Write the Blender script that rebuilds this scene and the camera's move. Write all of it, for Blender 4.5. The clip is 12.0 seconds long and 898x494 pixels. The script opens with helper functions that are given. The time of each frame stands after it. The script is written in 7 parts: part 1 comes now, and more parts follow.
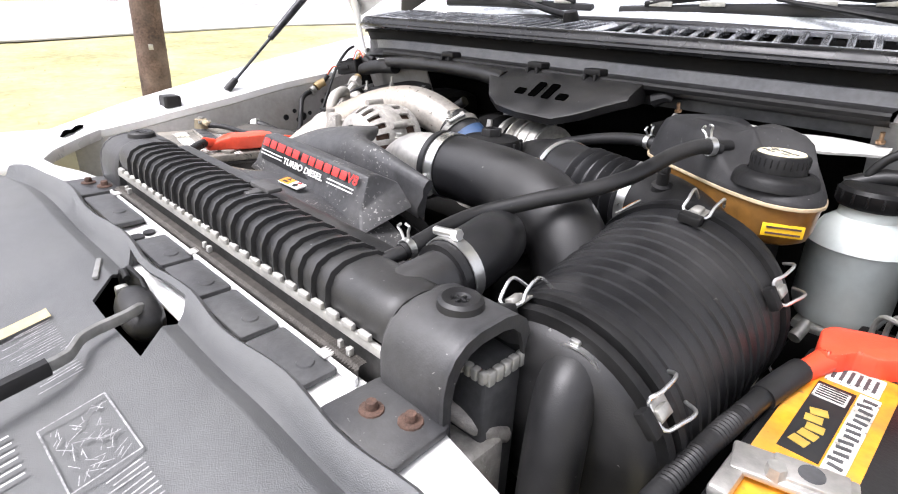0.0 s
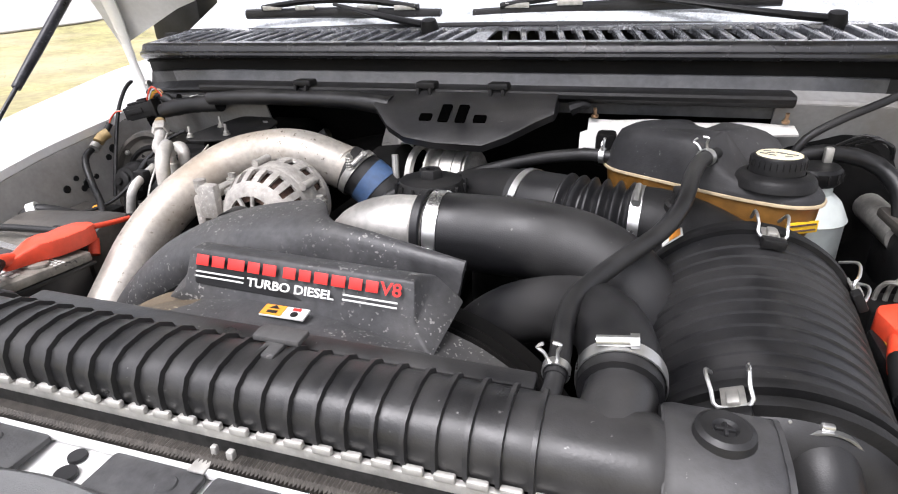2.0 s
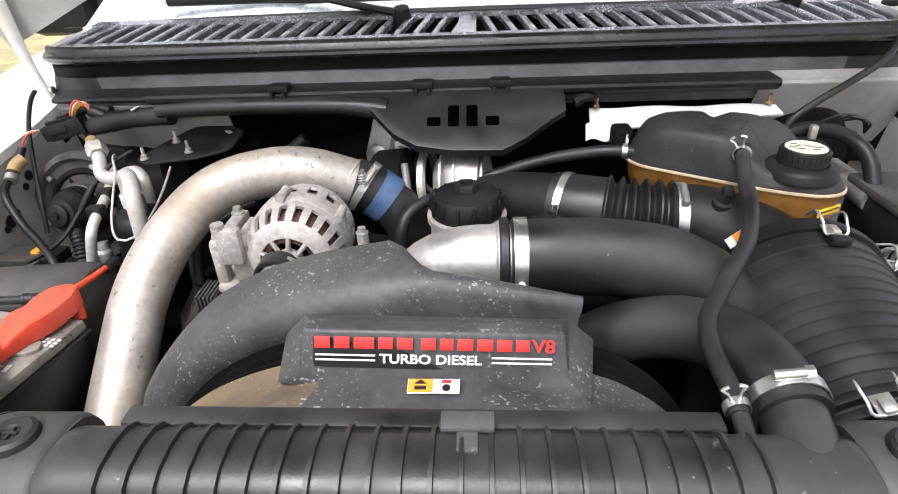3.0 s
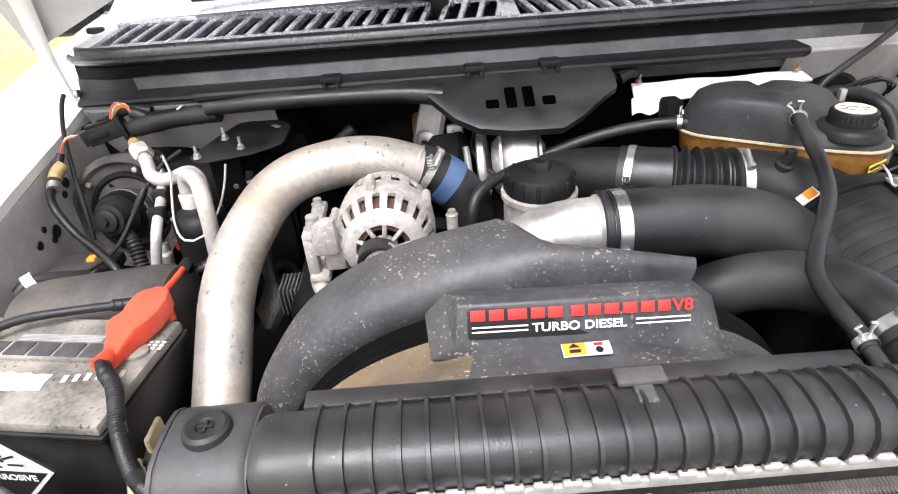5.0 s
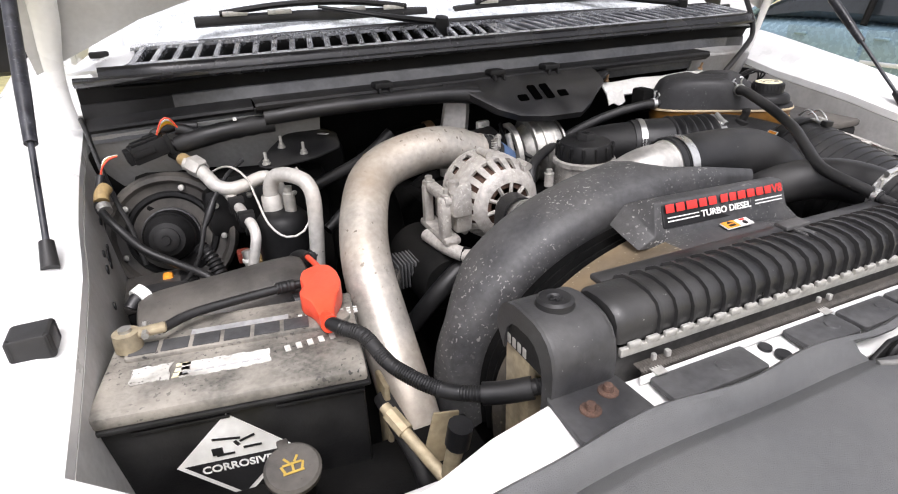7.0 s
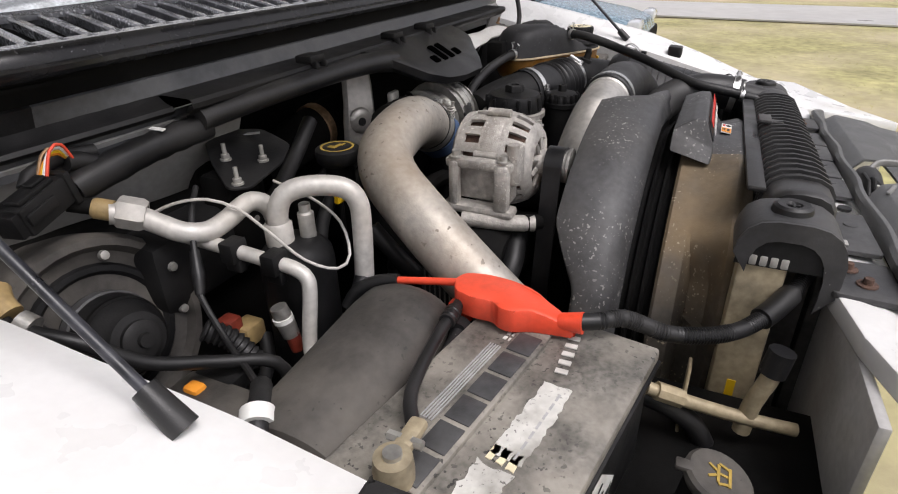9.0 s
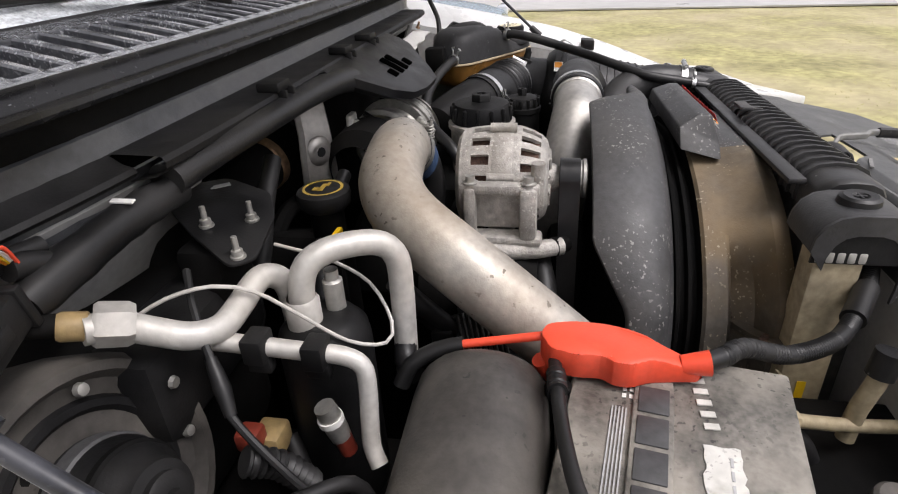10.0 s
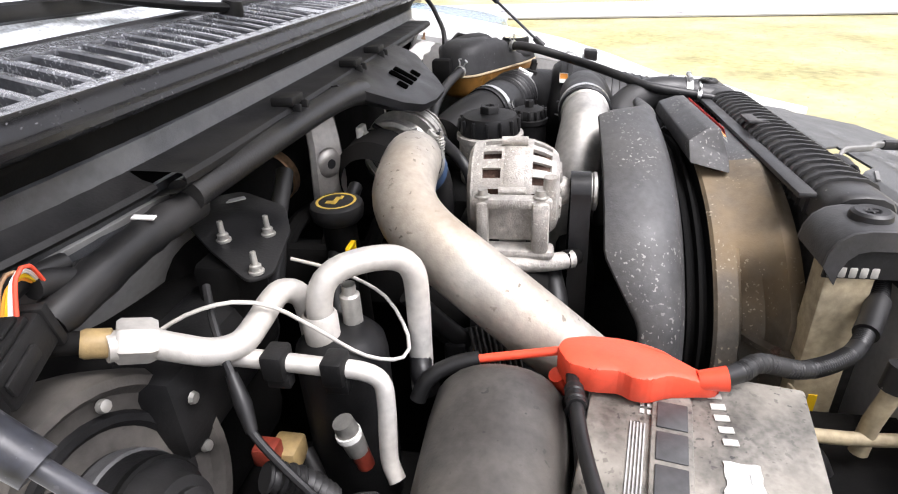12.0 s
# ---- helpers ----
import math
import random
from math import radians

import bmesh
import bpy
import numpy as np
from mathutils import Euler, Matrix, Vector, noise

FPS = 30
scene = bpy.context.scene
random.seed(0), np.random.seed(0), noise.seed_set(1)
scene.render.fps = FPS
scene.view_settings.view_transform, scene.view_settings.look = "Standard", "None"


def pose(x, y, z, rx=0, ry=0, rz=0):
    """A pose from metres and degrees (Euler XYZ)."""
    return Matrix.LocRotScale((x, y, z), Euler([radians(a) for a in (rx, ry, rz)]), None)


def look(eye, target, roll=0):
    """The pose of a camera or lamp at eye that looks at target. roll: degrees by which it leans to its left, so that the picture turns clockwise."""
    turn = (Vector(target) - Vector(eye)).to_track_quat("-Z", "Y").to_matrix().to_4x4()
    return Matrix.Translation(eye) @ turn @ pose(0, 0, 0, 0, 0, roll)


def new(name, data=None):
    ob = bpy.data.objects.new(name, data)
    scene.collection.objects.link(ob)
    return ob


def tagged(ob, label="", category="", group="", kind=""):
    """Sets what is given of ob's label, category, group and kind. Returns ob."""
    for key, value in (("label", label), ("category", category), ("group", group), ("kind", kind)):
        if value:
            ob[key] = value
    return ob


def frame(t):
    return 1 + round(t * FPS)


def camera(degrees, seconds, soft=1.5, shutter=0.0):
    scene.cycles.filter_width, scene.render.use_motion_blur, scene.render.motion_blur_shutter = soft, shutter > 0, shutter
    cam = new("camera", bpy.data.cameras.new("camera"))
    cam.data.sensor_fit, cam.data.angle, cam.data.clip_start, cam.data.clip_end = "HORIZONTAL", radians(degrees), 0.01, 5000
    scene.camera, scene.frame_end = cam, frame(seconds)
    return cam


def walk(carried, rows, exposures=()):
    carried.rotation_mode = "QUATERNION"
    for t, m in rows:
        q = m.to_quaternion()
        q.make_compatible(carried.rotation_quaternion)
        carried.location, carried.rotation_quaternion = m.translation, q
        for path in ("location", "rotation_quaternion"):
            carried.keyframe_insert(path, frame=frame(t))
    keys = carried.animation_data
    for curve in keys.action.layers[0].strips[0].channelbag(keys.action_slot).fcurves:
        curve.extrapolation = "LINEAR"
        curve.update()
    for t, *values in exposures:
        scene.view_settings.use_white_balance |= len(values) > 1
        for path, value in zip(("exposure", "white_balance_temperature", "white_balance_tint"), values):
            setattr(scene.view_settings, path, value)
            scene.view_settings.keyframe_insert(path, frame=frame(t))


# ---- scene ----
cam = camera(76.1, 12.0, soft=1.1)
PATH = [
    (0, (0.654, -0.301, 1.391), (-0.641, 1.015, 0.622), 2.6),
    (0.5, (0.6, -0.327, 1.388), (-0.599, 1.08, 0.623), 1.0),
    (1, (0.495, -0.313, 1.383), (-0.569, 1.214, 0.652), -1.2),
    (1.5, (0.389, -0.322, 1.409), (-0.491, 1.314, 0.668), -2.0),
    (2, (0.28, -0.335, 1.443), (-0.275, 1.408, 0.633), -1.6),
    (2.5, (0.109, -0.337, 1.49), (-0.152, 1.388, 0.511), -3.3),
    (3, (0.025, -0.314, 1.538), (-0.088, 1.416, 0.54), -2.5),
    (3.2, (0.017, -0.303, 1.557), (-0.1, 1.409, 0.53), -3.4),
    (4.8, (-0.106, -0.331, 1.555), (-0.101, 1.371, 0.504), -2.9),
    (5, (-0.156, -0.343, 1.552), (-0.125, 1.362, 0.507), -4.1),
    (5.5, (-0.275, -0.375, 1.547), (-0.033, 1.326, 0.524), -2.9),
    (6, (-0.374, -0.411, 1.524), (-0.006, 1.296, 0.548), -3.1),
    (6.5, (-0.509, -0.438, 1.517), (0.004, 1.263, 0.599), -2.6),
    (7, (-0.668, -0.416, 1.489), (0.056, 1.232, 0.618), -2.1),
    (7.5, (-0.888, -0.312, 1.466), (0.126, 1.166, 0.581), -4.4),
    (7.7, (-0.94, -0.269, 1.47), (0.148, 1.146, 0.568), -4.2),
    (9.3, (-1.046, 0.158, 1.442), (0.58, 0.838, 0.497), -1.6),
    (9.5, (-1.02, 0.183, 1.442), (0.603, 0.87, 0.495), -3.1),
    (10, (-0.988, 0.324, 1.443), (0.738, 0.672, 0.493), -3.2),
    (10.5, (-0.974, 0.456, 1.443), (0.71, 0.689, 0.389), -1.7),
    (11, (-0.956, 0.483, 1.446), (0.74, 0.671, 0.404), -0.5),
    (11.5, (-0.96, 0.457, 1.45), (0.749, 0.646, 0.429), -0.7),
    (12, (-0.99, 0.342, 1.453), (0.747, 0.683, 0.522), -3.0),
]
EXPOSURES = [(0.0, 1.42, 6250, 16.0), (1.0, 1.3, 6250, 16.0), (2.0, 1.05, 6280, 16.0), (3.0, 1.1, 6300, 16.0), (5.5, 1.45, 6350, 16.0), (6.5, 1.2, 6400, 16.0), (7.5, 0.6, 6400, 16.0), (9.5, 0.25, 6500, 16.0), (10.5, 0.75, 6500, 16.0), (11.3, 1.05, 6420, 16.0), (12.0, 1.3, 6350, 16.0)]
walk(cam, [(t, look(eye, target, roll)) for t, eye, target, roll in PATH], EXPOSURES)

# ---- world, sun and exposure ----
world = bpy.data.worlds.new("world")
scene.world = world
world.use_nodes = True
wn = world.node_tree.nodes
wl = world.node_tree.links
sky = wn.new("ShaderNodeTexSky")
sky.sky_type = "NISHITA"
sky.sun_disc = False
sky.sun_elevation = radians(62)
sky.sun_rotation = radians(200)
sky.dust_density = 4.0
cloud = wn.new("ShaderNodeHueSaturation")
cloud.inputs["Saturation"].default_value = 0.12
wl.new(sky.outputs[0], cloud.inputs["Color"])
wl.new(cloud.outputs[0], wn["Background"].inputs["Color"])
wn["Background"].inputs["Strength"].default_value = 0.14

sun_data = bpy.data.lights.new("sun", "SUN")
sun_data.energy, sun_data.angle, sun_data.color = 1.5, radians(30), (1.0, 0.985, 0.96)
sun = new("sun", sun_data)
sun.matrix_basis = look((-0.9, -2.4, 6.0), (0, 0.2, 1.0))

# ---- helpers for building ----
WORLD = {}


def thing(name, at, label, category, group="", kind=""):
    ob = new(name)
    ob.empty_display_size = 0.05
    ob.location = at
    WORLD[ob] = Matrix.Translation(at)
    return tagged(ob, label, category, group, kind)


def link(name, mesh, parent=None, label=""):
    ob = new(name, mesh)
    WORLD[ob] = Matrix.Identity(4)
    if parent is not None:
        ob.parent = parent
        ob.matrix_parent_inverse = WORLD[parent].inverted()
    if label:
        ob["label"] = label
    return ob


def settle(p):
    """The front end hangs a little lower towards the driver's side."""
    if p.z < .85 or p.z > 1.3 or p.y > .33 or p.x < -.36 or p.x > 1.1:
        return p
    k = min(1.5, (p.x + .36) / .72) * min(1.6, 1 - p.y / .33)
    return Vector((p.x, p.y + .011 * k, p.z - .019 * k))


def smooth_mesh(bm, name, material, sharp=38, settled=True):
    if settled:
        for v in bm.verts:
            v.co = settle(v.co)
    bmesh.ops.recalc_face_normals(bm, faces=bm.faces)
    for f in bm.faces:
        f.smooth = True
    lim = radians(sharp)
    for e in bm.edges:
        if len(e.link_faces) == 2 and e.calc_face_angle(0) > lim:
            e.smooth = False
    me = bpy.data.meshes.new(name)
    bm.to_mesh(me)
    bm.free()
    for m in material if isinstance(material, (list, tuple)) else [material]:
        me.materials.append(m)
    return me


def part(name, bm, material, parent=None, label="", sharp=38):
    return link(name, smooth_mesh(bm, name, material, sharp), parent, label)


def single(name, bm, material, label, category, group="", kind="", sharp=38):
    return tagged(link(name, smooth_mesh(bm, name, material, sharp)), label, category, group, kind)


def pieces(name, bm, material, parent, places):
    """Alike pieces on one mesh, one object for each offset or matrix."""
    me = smooth_mesh(bm, name, material, settled=False)
    made = []
    for p in places:
        ob = link(name, me, parent)
        q = Vector(p) + Vector((0, 0, 1.15))
        ob.matrix_basis = Matrix.Translation(settle(q) - Vector((0, 0, 1.15)))
        made.append(ob)
    return made


def place(bm, m):
    bmesh.ops.transform(bm, matrix=m, verts=bm.verts)
    return bm


def join(*bms):
    out = bms[0]
    for b in bms[1:]:
        me = bpy.data.meshes.new("tmp")
        b.to_mesh(me)
        b.free()
        out.from_mesh(me)
        bpy.data.meshes.remove(me)
    return out


def box(c, s, bevel=0.003, seg=2, m=None):
    bm = bmesh.new()
    bmesh.ops.create_cube(bm, size=1)
    for v in bm.verts:
        v.co = Vector((v.co.x * s[0], v.co.y * s[1], v.co.z * s[2]))
    if bevel:
        bmesh.ops.bevel(bm, geom=bm.edges[:], offset=min(bevel, min(s) * 0.45), segments=seg, affect="EDGES", profile=0.5)
    if m is not None:
        place(bm, m)
    return place(bm, Matrix.Translation(c))


def basis(axis):
    z = Vector(axis).normalized()
    x = z.cross(Vector((0, 0, 1)))
    if x.length < 1e-4:
        x = Vector((1, 0, 0))
    x.normalize()
    return Matrix((x, z.cross(x), z)).transposed()


def lathe(profile, at, axis=(0, 0, 1), n=32, arc=360.0, start=0.0):
    """Turns (radius, height) rows round an axis through a point."""
    bm = bmesh.new()
    rot = basis(axis)
    full = arc >= 359.9
    count = n if full else n + 1
    rings = []
    for r, h in profile:
        if r < 1e-6 and full:
            rings.append([bm.verts.new(Vector(at) + rot @ Vector((0, 0, h)))])
            continue
        ring = []
        for i in range(count):
            a = radians(start + arc * i / n)
            ring.append(bm.verts.new(Vector(at) + rot @ Vector((r * math.cos(a), r * math.sin(a), h))))
        rings.append(ring)
    for a, b in zip(rings, rings[1:]):
        for i in range(n if full else n):
            j = (i + 1) % count if full else i + 1
            if len(a) == 1 and len(b) == 1:
                continue
            if len(a) == 1:
                bm.faces.new((a[0], b[j], b[i]))
            elif len(b) == 1:
                bm.faces.new((a[i], a[j], b[0]))
            else:
                bm.faces.new((a[i], a[j], b[j], b[i]))
    return bm


def spline(pts, step):
    """Catmull-Rom points along a polyline, about a step apart."""
    p = [Vector(q) for q in pts]
    p = [p[0] * 2 - p[1]] + p + [p[-1] * 2 - p[-2]]
    out = []
    for a, b, c, d in zip(p, p[1:], p[2:], p[3:]):
        k = max(2, int((c - b).length / step))
        for i in range(k):
            t = i / k
            out.append(0.5 * ((2 * b) + (c - a) * t + (2 * a - 5 * b + 4 * c - d) * t * t + (3 * b - a - 3 * c + d) * t ** 3))
    out.append(p[-2])
    return out


def tube(pts, r, n=16, step=0.012, caps=True, wave=None, smooth=True, flat=1.0):
    """A round tube through points. wave(s, length) gives a factor on the radius; r may be a list, one for each point."""
    path = spline(pts, step) if smooth else [Vector(q) for q in pts]
    lens = [0.0]
    for a, b in zip(path, path[1:]):
        lens.append(lens[-1] + (b - a).length)
    total = lens[-1]
    bm = bmesh.new()
    rings = []
    side = None
    for i, c in enumerate(path):
        d = (path[min(i + 1, len(path) - 1)] - path[max(i - 1, 0)]).normalized()
        if side is None:
            side = basis(d).col[0].copy()
        side = (side - d * side.dot(d)).normalized()
        up = d.cross(side)
        if isinstance(r, (list, tuple)):
            u = lens[i] / total * (len(r) - 1)
            k = min(int(u), len(r) - 2)
            rad = r[k] + (r[k + 1] - r[k]) * (u - k)
        else:
            rad = r
        if wave:
            rad *= wave(lens[i], total)
        rings.append([bm.verts.new(c + side * (rad * math.cos(2 * math.pi * j / n)) + up * (rad * flat * math.sin(2 * math.pi * j / n))) for j in range(n)])
    for a, b in zip(rings, rings[1:]):
        for j in range(n):
            bm.faces.new((a[j], a[(j + 1) % n], b[(j + 1) % n], b[j]))
    if caps:
        bm.faces.new(rings[0][::-1])
        bm.faces.new(rings[-1])
    return bm


def prism(poly, lo, hi, axis="z", bevel=0.0, seg=2, m=None):
    """An outline pushed out along an axis: rows are (x, y) for z, (x, z) for y, (y, z) for x."""
    bm = bmesh.new()

    def co(p, h):
        return {"z": (p[0], p[1], h), "y": (p[0], h, p[1]), "x": (h, p[0], p[1])}[axis]
    a = [bm.verts.new(co(p, lo)) for p in poly]
    b = [bm.verts.new(co(p, hi)) for p in poly]
    bm.faces.new(a[::-1])
    bm.faces.new(b)
    for i in range(len(poly)):
        j = (i + 1) % len(poly)
        bm.faces.new((a[i], a[j], b[j], b[i]))
    bmesh.ops.recalc_face_normals(bm, faces=bm.faces)
    if bevel:
        bmesh.ops.bevel(bm, geom=bm.edges[:], offset=bevel, segments=seg, affect="EDGES", profile=0.5)
    if m is not None:
        place(bm, m)
    return bm


def rounded(poly, r, seg=4):
    """The outline with its corners rounded."""
    out = []
    n = len(poly)
    for i in range(n):
        p, a, b = Vector(poly[i]), Vector(poly[i - 1]), Vector(poly[(i + 1) % n])
        u, v = (a - p), (b - p)
        k = min(r, u.length * 0.45, v.length * 0.45)
        s, e = p + u.normalized() * k, p + v.normalized() * k
        for j in range(seg + 1):
            t = j / seg
            out.append(tuple((1 - t) ** 2 * s + 2 * t * (1 - t) * p + t * t * e))
    return out


def loft(rows, closed=True, cap=True):
    """A skin over rows of points of one length."""
    bm = bmesh.new()
    rings = [[bm.verts.new(p) for p in row] for row in rows]
    n = len(rings[0])
    for a, b in zip(rings, rings[1:]):
        for i in range(n if closed else n - 1):
            j = (i + 1) % n
            bm.faces.new((a[i], a[j], b[j], b[i]))
    if cap and closed:
        bm.faces.new(rings[0][::-1])
        bm.faces.new(rings[-1])
    return bm


def sheet(fn, us, vs, thick=0.0):
    """A grid surface fn(u, v), given thickness downwards along its normals."""
    bm = bmesh.new()
    g = [[bm.verts.new(fn(u, v)) for v in vs] for u in us]
    for a, b in zip(g, g[1:]):
        for i in range(len(vs) - 1):
            bm.faces.new((a[i], a[i + 1], b[i + 1], b[i]))
    if thick:
        bmesh.ops.recalc_face_normals(bm, faces=bm.faces)
        bmesh.ops.solidify(bm, geom=bm.faces[:], thickness=thick)
    return bm


def span(a, b, n):
    return [a + (b - a) * i / n for i in range(n + 1)]


# ---- materials ----
def material(name, color, rough=0.5, metal=0.0, vary=0.25, scale=18.0, bump=0.15, grain=350.0, dust=None, dust_amount=0.0,
             dust_scale=9.0, specks=None, speck_scale=140.0, speck_cut=0.68, coat=0.0, shine=0.5):
    m = bpy.data.materials.new(name)
    m.use_nodes = True
    nt = m.node_tree
    b = nt.nodes["Principled BSDF"]
    b.inputs["Metallic"].default_value = metal
    b.inputs["Coat Weight"].default_value = coat
    if coat:
        b.inputs["Coat Roughness"].default_value = 0.08
    b.inputs["Specular IOR Level"].default_value = shine
    tc = nt.nodes.new("ShaderNodeTexCoord")

    def noise_tex(s, detail=4.0):
        n = nt.nodes.new("ShaderNodeTexNoise")
        n.inputs["Scale"].default_value = s
        n.inputs["Detail"].default_value = detail
        nt.links.new(tc.outputs["Object"], n.inputs["Vector"])
        return n.outputs["Fac"]

    def ramp(fac, lo, hi, a, c):
        r = nt.nodes.new("ShaderNodeMapRange")
        r.inputs["From Min"].default_value, r.inputs["From Max"].default_value = lo, hi
        r.inputs["To Min"].default_value, r.inputs["To Max"].default_value = a, c
        nt.links.new(fac, r.inputs["Value"])
        return r.outputs[0]

    def mix(fac, a, c):
        x = nt.nodes.new("ShaderNodeMix")
        x.data_type = "RGBA"
        if isinstance(fac, float):
            x.inputs["Factor"].default_value = fac
        else:
            nt.links.new(fac, x.inputs["Factor"])
        for sock, val in ((x.inputs[6], a), (x.inputs[7], c)):
            if isinstance(val, tuple):
                sock.default_value = (*val, 1)
            else:
                nt.links.new(val, sock)
        return x.outputs[2]

    big = noise_tex(scale)
    lo = tuple(c * (1 - vary) for c in color)
    hi = tuple(min(1.0, c * (1 + vary)) for c in color)
    col = mix(ramp(big, 0.3, 0.7, 0.0, 1.0), lo, hi)
    fine = noise_tex(grain, 3.0)
    mottle = nt.nodes.new("ShaderNodeHueSaturation")
    nt.links.new(ramp(noise_tex(scale * 6.0, 6.0), 0.3, 0.7, 1.0 - 0.9 * vary, 1.0 + 0.9 * vary), mottle.inputs["Value"])
    nt.links.new(col, mottle.inputs["Color"])
    col = mottle.outputs[0]
    rough_out = ramp(big, 0.3, 0.7, max(0.03, rough - 0.08), min(1.0, rough + 0.1))
    if dust:
        d = noise_tex(dust_scale, 8.0)
        f = ramp(d, 0.42, 0.72, 0.0, dust_amount)
        col = mix(f, col, dust)
        add = nt.nodes.new("ShaderNodeMath")
        add.operation = "ADD"
        add.use_clamp = True
        nt.links.new(rough_out, add.inputs[0])
        half = nt.nodes.new("ShaderNodeMath")
        half.operation = "MULTIPLY"
        half.inputs[1].default_value = 0.35
        nt.links.new(f, half.inputs[0])
        nt.links.new(half.outputs[0], add.inputs[1])
        rough_out = add.outputs[0]
    if specks:
        s = noise_tex(speck_scale, 2.0)
        where = noise_tex(speck_scale * 0.06, 2.0)
        sp = ramp(s, speck_cut, speck_cut + 0.04, 0.0, 1.0)
        wh = ramp(where, 0.44, 0.6, 0.0, 0.85)
        mul = nt.nodes.new("ShaderNodeMath")
        mul.operation = "MULTIPLY"
        nt.links.new(sp, mul.inputs[0])
        nt.links.new(wh, mul.inputs[1])
        col = mix(mul.outputs[0], col, specks)
    nt.links.new(col, b.inputs["Base Color"])
    nt.links.new(rough_out, b.inputs["Roughness"])
    if bump:
        bp = nt.nodes.new("ShaderNodeBump")
        bp.inputs["Strength"].default_value = bump
        bp.inputs["Distance"].default_value = 0.002
        nt.links.new(fine, bp.inputs["Height"])
        nt.links.new(bp.outputs[0], b.inputs["Normal"])
    return m


m_tank = material("tank_plastic", (0.017, 0.017, 0.018), 0.33, bump=0.10, shine=0.55, dust=(0.075, 0.072, 0.068), dust_amount=0.45, specks=(0.35, 0.35, 0.33), speck_cut=0.73)
m_mount = material("mount_plastic", (0.034, 0.034, 0.036), 0.42, bump=0.12, shine=0.5, dust=(0.10, 0.097, 0.09), dust_amount=0.45, specks=(0.3, 0.3, 0.28), speck_scale=220, speck_cut=0.72)
m_black = material("black_plastic", (0.008, 0.008, 0.0085), 0.45, shine=0.22, dust=(0.045, 0.043, 0.04), dust_amount=0.3)
# Plain black parts, and deep gaps whose shade is put into the colour.
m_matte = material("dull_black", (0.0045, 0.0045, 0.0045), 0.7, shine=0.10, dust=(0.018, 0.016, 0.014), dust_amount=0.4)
m_rubber = material("hose_rubber", (0.0105, 0.0105, 0.0115), 0.40, bump=0.12, grain=700, shine=0.45, dust=(0.045, 0.043, 0.040), dust_amount=0.4, specks=(0.3, 0.29, 0.27), speck_scale=170, speck_cut=0.74)
m_shroud = material("shroud_plastic", (0.050, 0.050, 0.052), 0.48, bump=0.14, shine=0.45, dust=(0.085, 0.080, 0.072), dust_amount=0.5, specks=(0.27, 0.265, 0.25), speck_scale=210, speck_cut=0.622)
m_shroud_face = material("shroud_dusty_face", (0.075, 0.067, 0.056), 0.52, bump=0.12, shine=0.42, dust=(0.25, 0.172, 0.086), dust_amount=0.7, dust_scale=6, specks=(0.42, 0.36, 0.26), speck_scale=190, speck_cut=0.64)
m_shield = material("shield_plastic", (0.080, 0.082, 0.084), 0.42, vary=0.10, bump=0.35, grain=900, dust=(0.14, 0.14, 0.135), dust_amount=0.4, dust_scale=5)
m_pad = material("grey_pad", (0.055, 0.055, 0.057), 0.55, dust=(0.11, 0.11, 0.105), dust_amount=0.4)
m_white = material("white_paint", (0.80, 0.80, 0.79), 0.28, vary=0.03, bump=0.02, coat=0.4, dust=(0.6, 0.58, 0.53), dust_amount=0.3, dust_scale=6)
# White hood paint greyed, with the shade under the hood in its colour.
m_hood = material("hood_shaded_paint", (0.56, 0.56, 0.55), 0.45, vary=0.06, bump=0.04, dust=(0.40, 0.39, 0.36), dust_amount=0.5, dust_scale=5)
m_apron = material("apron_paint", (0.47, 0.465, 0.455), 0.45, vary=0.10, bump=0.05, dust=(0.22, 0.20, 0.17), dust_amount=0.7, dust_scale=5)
m_alu = material("cast_aluminium", (0.52, 0.505, 0.48), 0.46, metal=0.85, vary=0.15, bump=0.12, grain=500, dust=(0.3, 0.27, 0.23), dust_amount=0.3)
m_pipe = material("dusty_aluminium_pipe", (0.45, 0.42, 0.375), 0.46, metal=0.5, vary=0.15, bump=0.12, dust=(0.30, 0.215, 0.13), dust_amount=0.6, dust_scale=6, specks=(0.10, 0.08, 0.06), speck_scale=110, speck_cut=0.66)
m_line = material("aluminium_line", (0.56, 0.545, 0.515), 0.48, metal=0.35, vary=0.15, bump=0.08, dust=(0.36, 0.31, 0.24), dust_amount=0.5)
m_alt = material("alternator_casting", (0.45, 0.43, 0.40), 0.6, metal=0.55, vary=0.25, bump=0.6, grain=420, dust=(0.36, 0.33, 0.29), dust_amount=0.6, dust_scale=16, specks=(0.7, 0.68, 0.63), speck_scale=260, speck_cut=0.62)
m_steel = material("bright_steel", (0.68, 0.68, 0.67), 0.3, metal=0.95, vary=0.08, bump=0.05)
m_zinc = material("dull_zinc", (0.46, 0.45, 0.42), 0.5, metal=0.8, vary=0.2, bump=0.15)
m_rust = material("rusty_steel", (0.095, 0.055, 0.040), 0.8, metal=0.2, vary=0.4, bump=0.4, scale=90)
m_copper = material("heat_stained_steel", (0.50, 0.33, 0.20), 0.45, metal=0.85, vary=0.3)
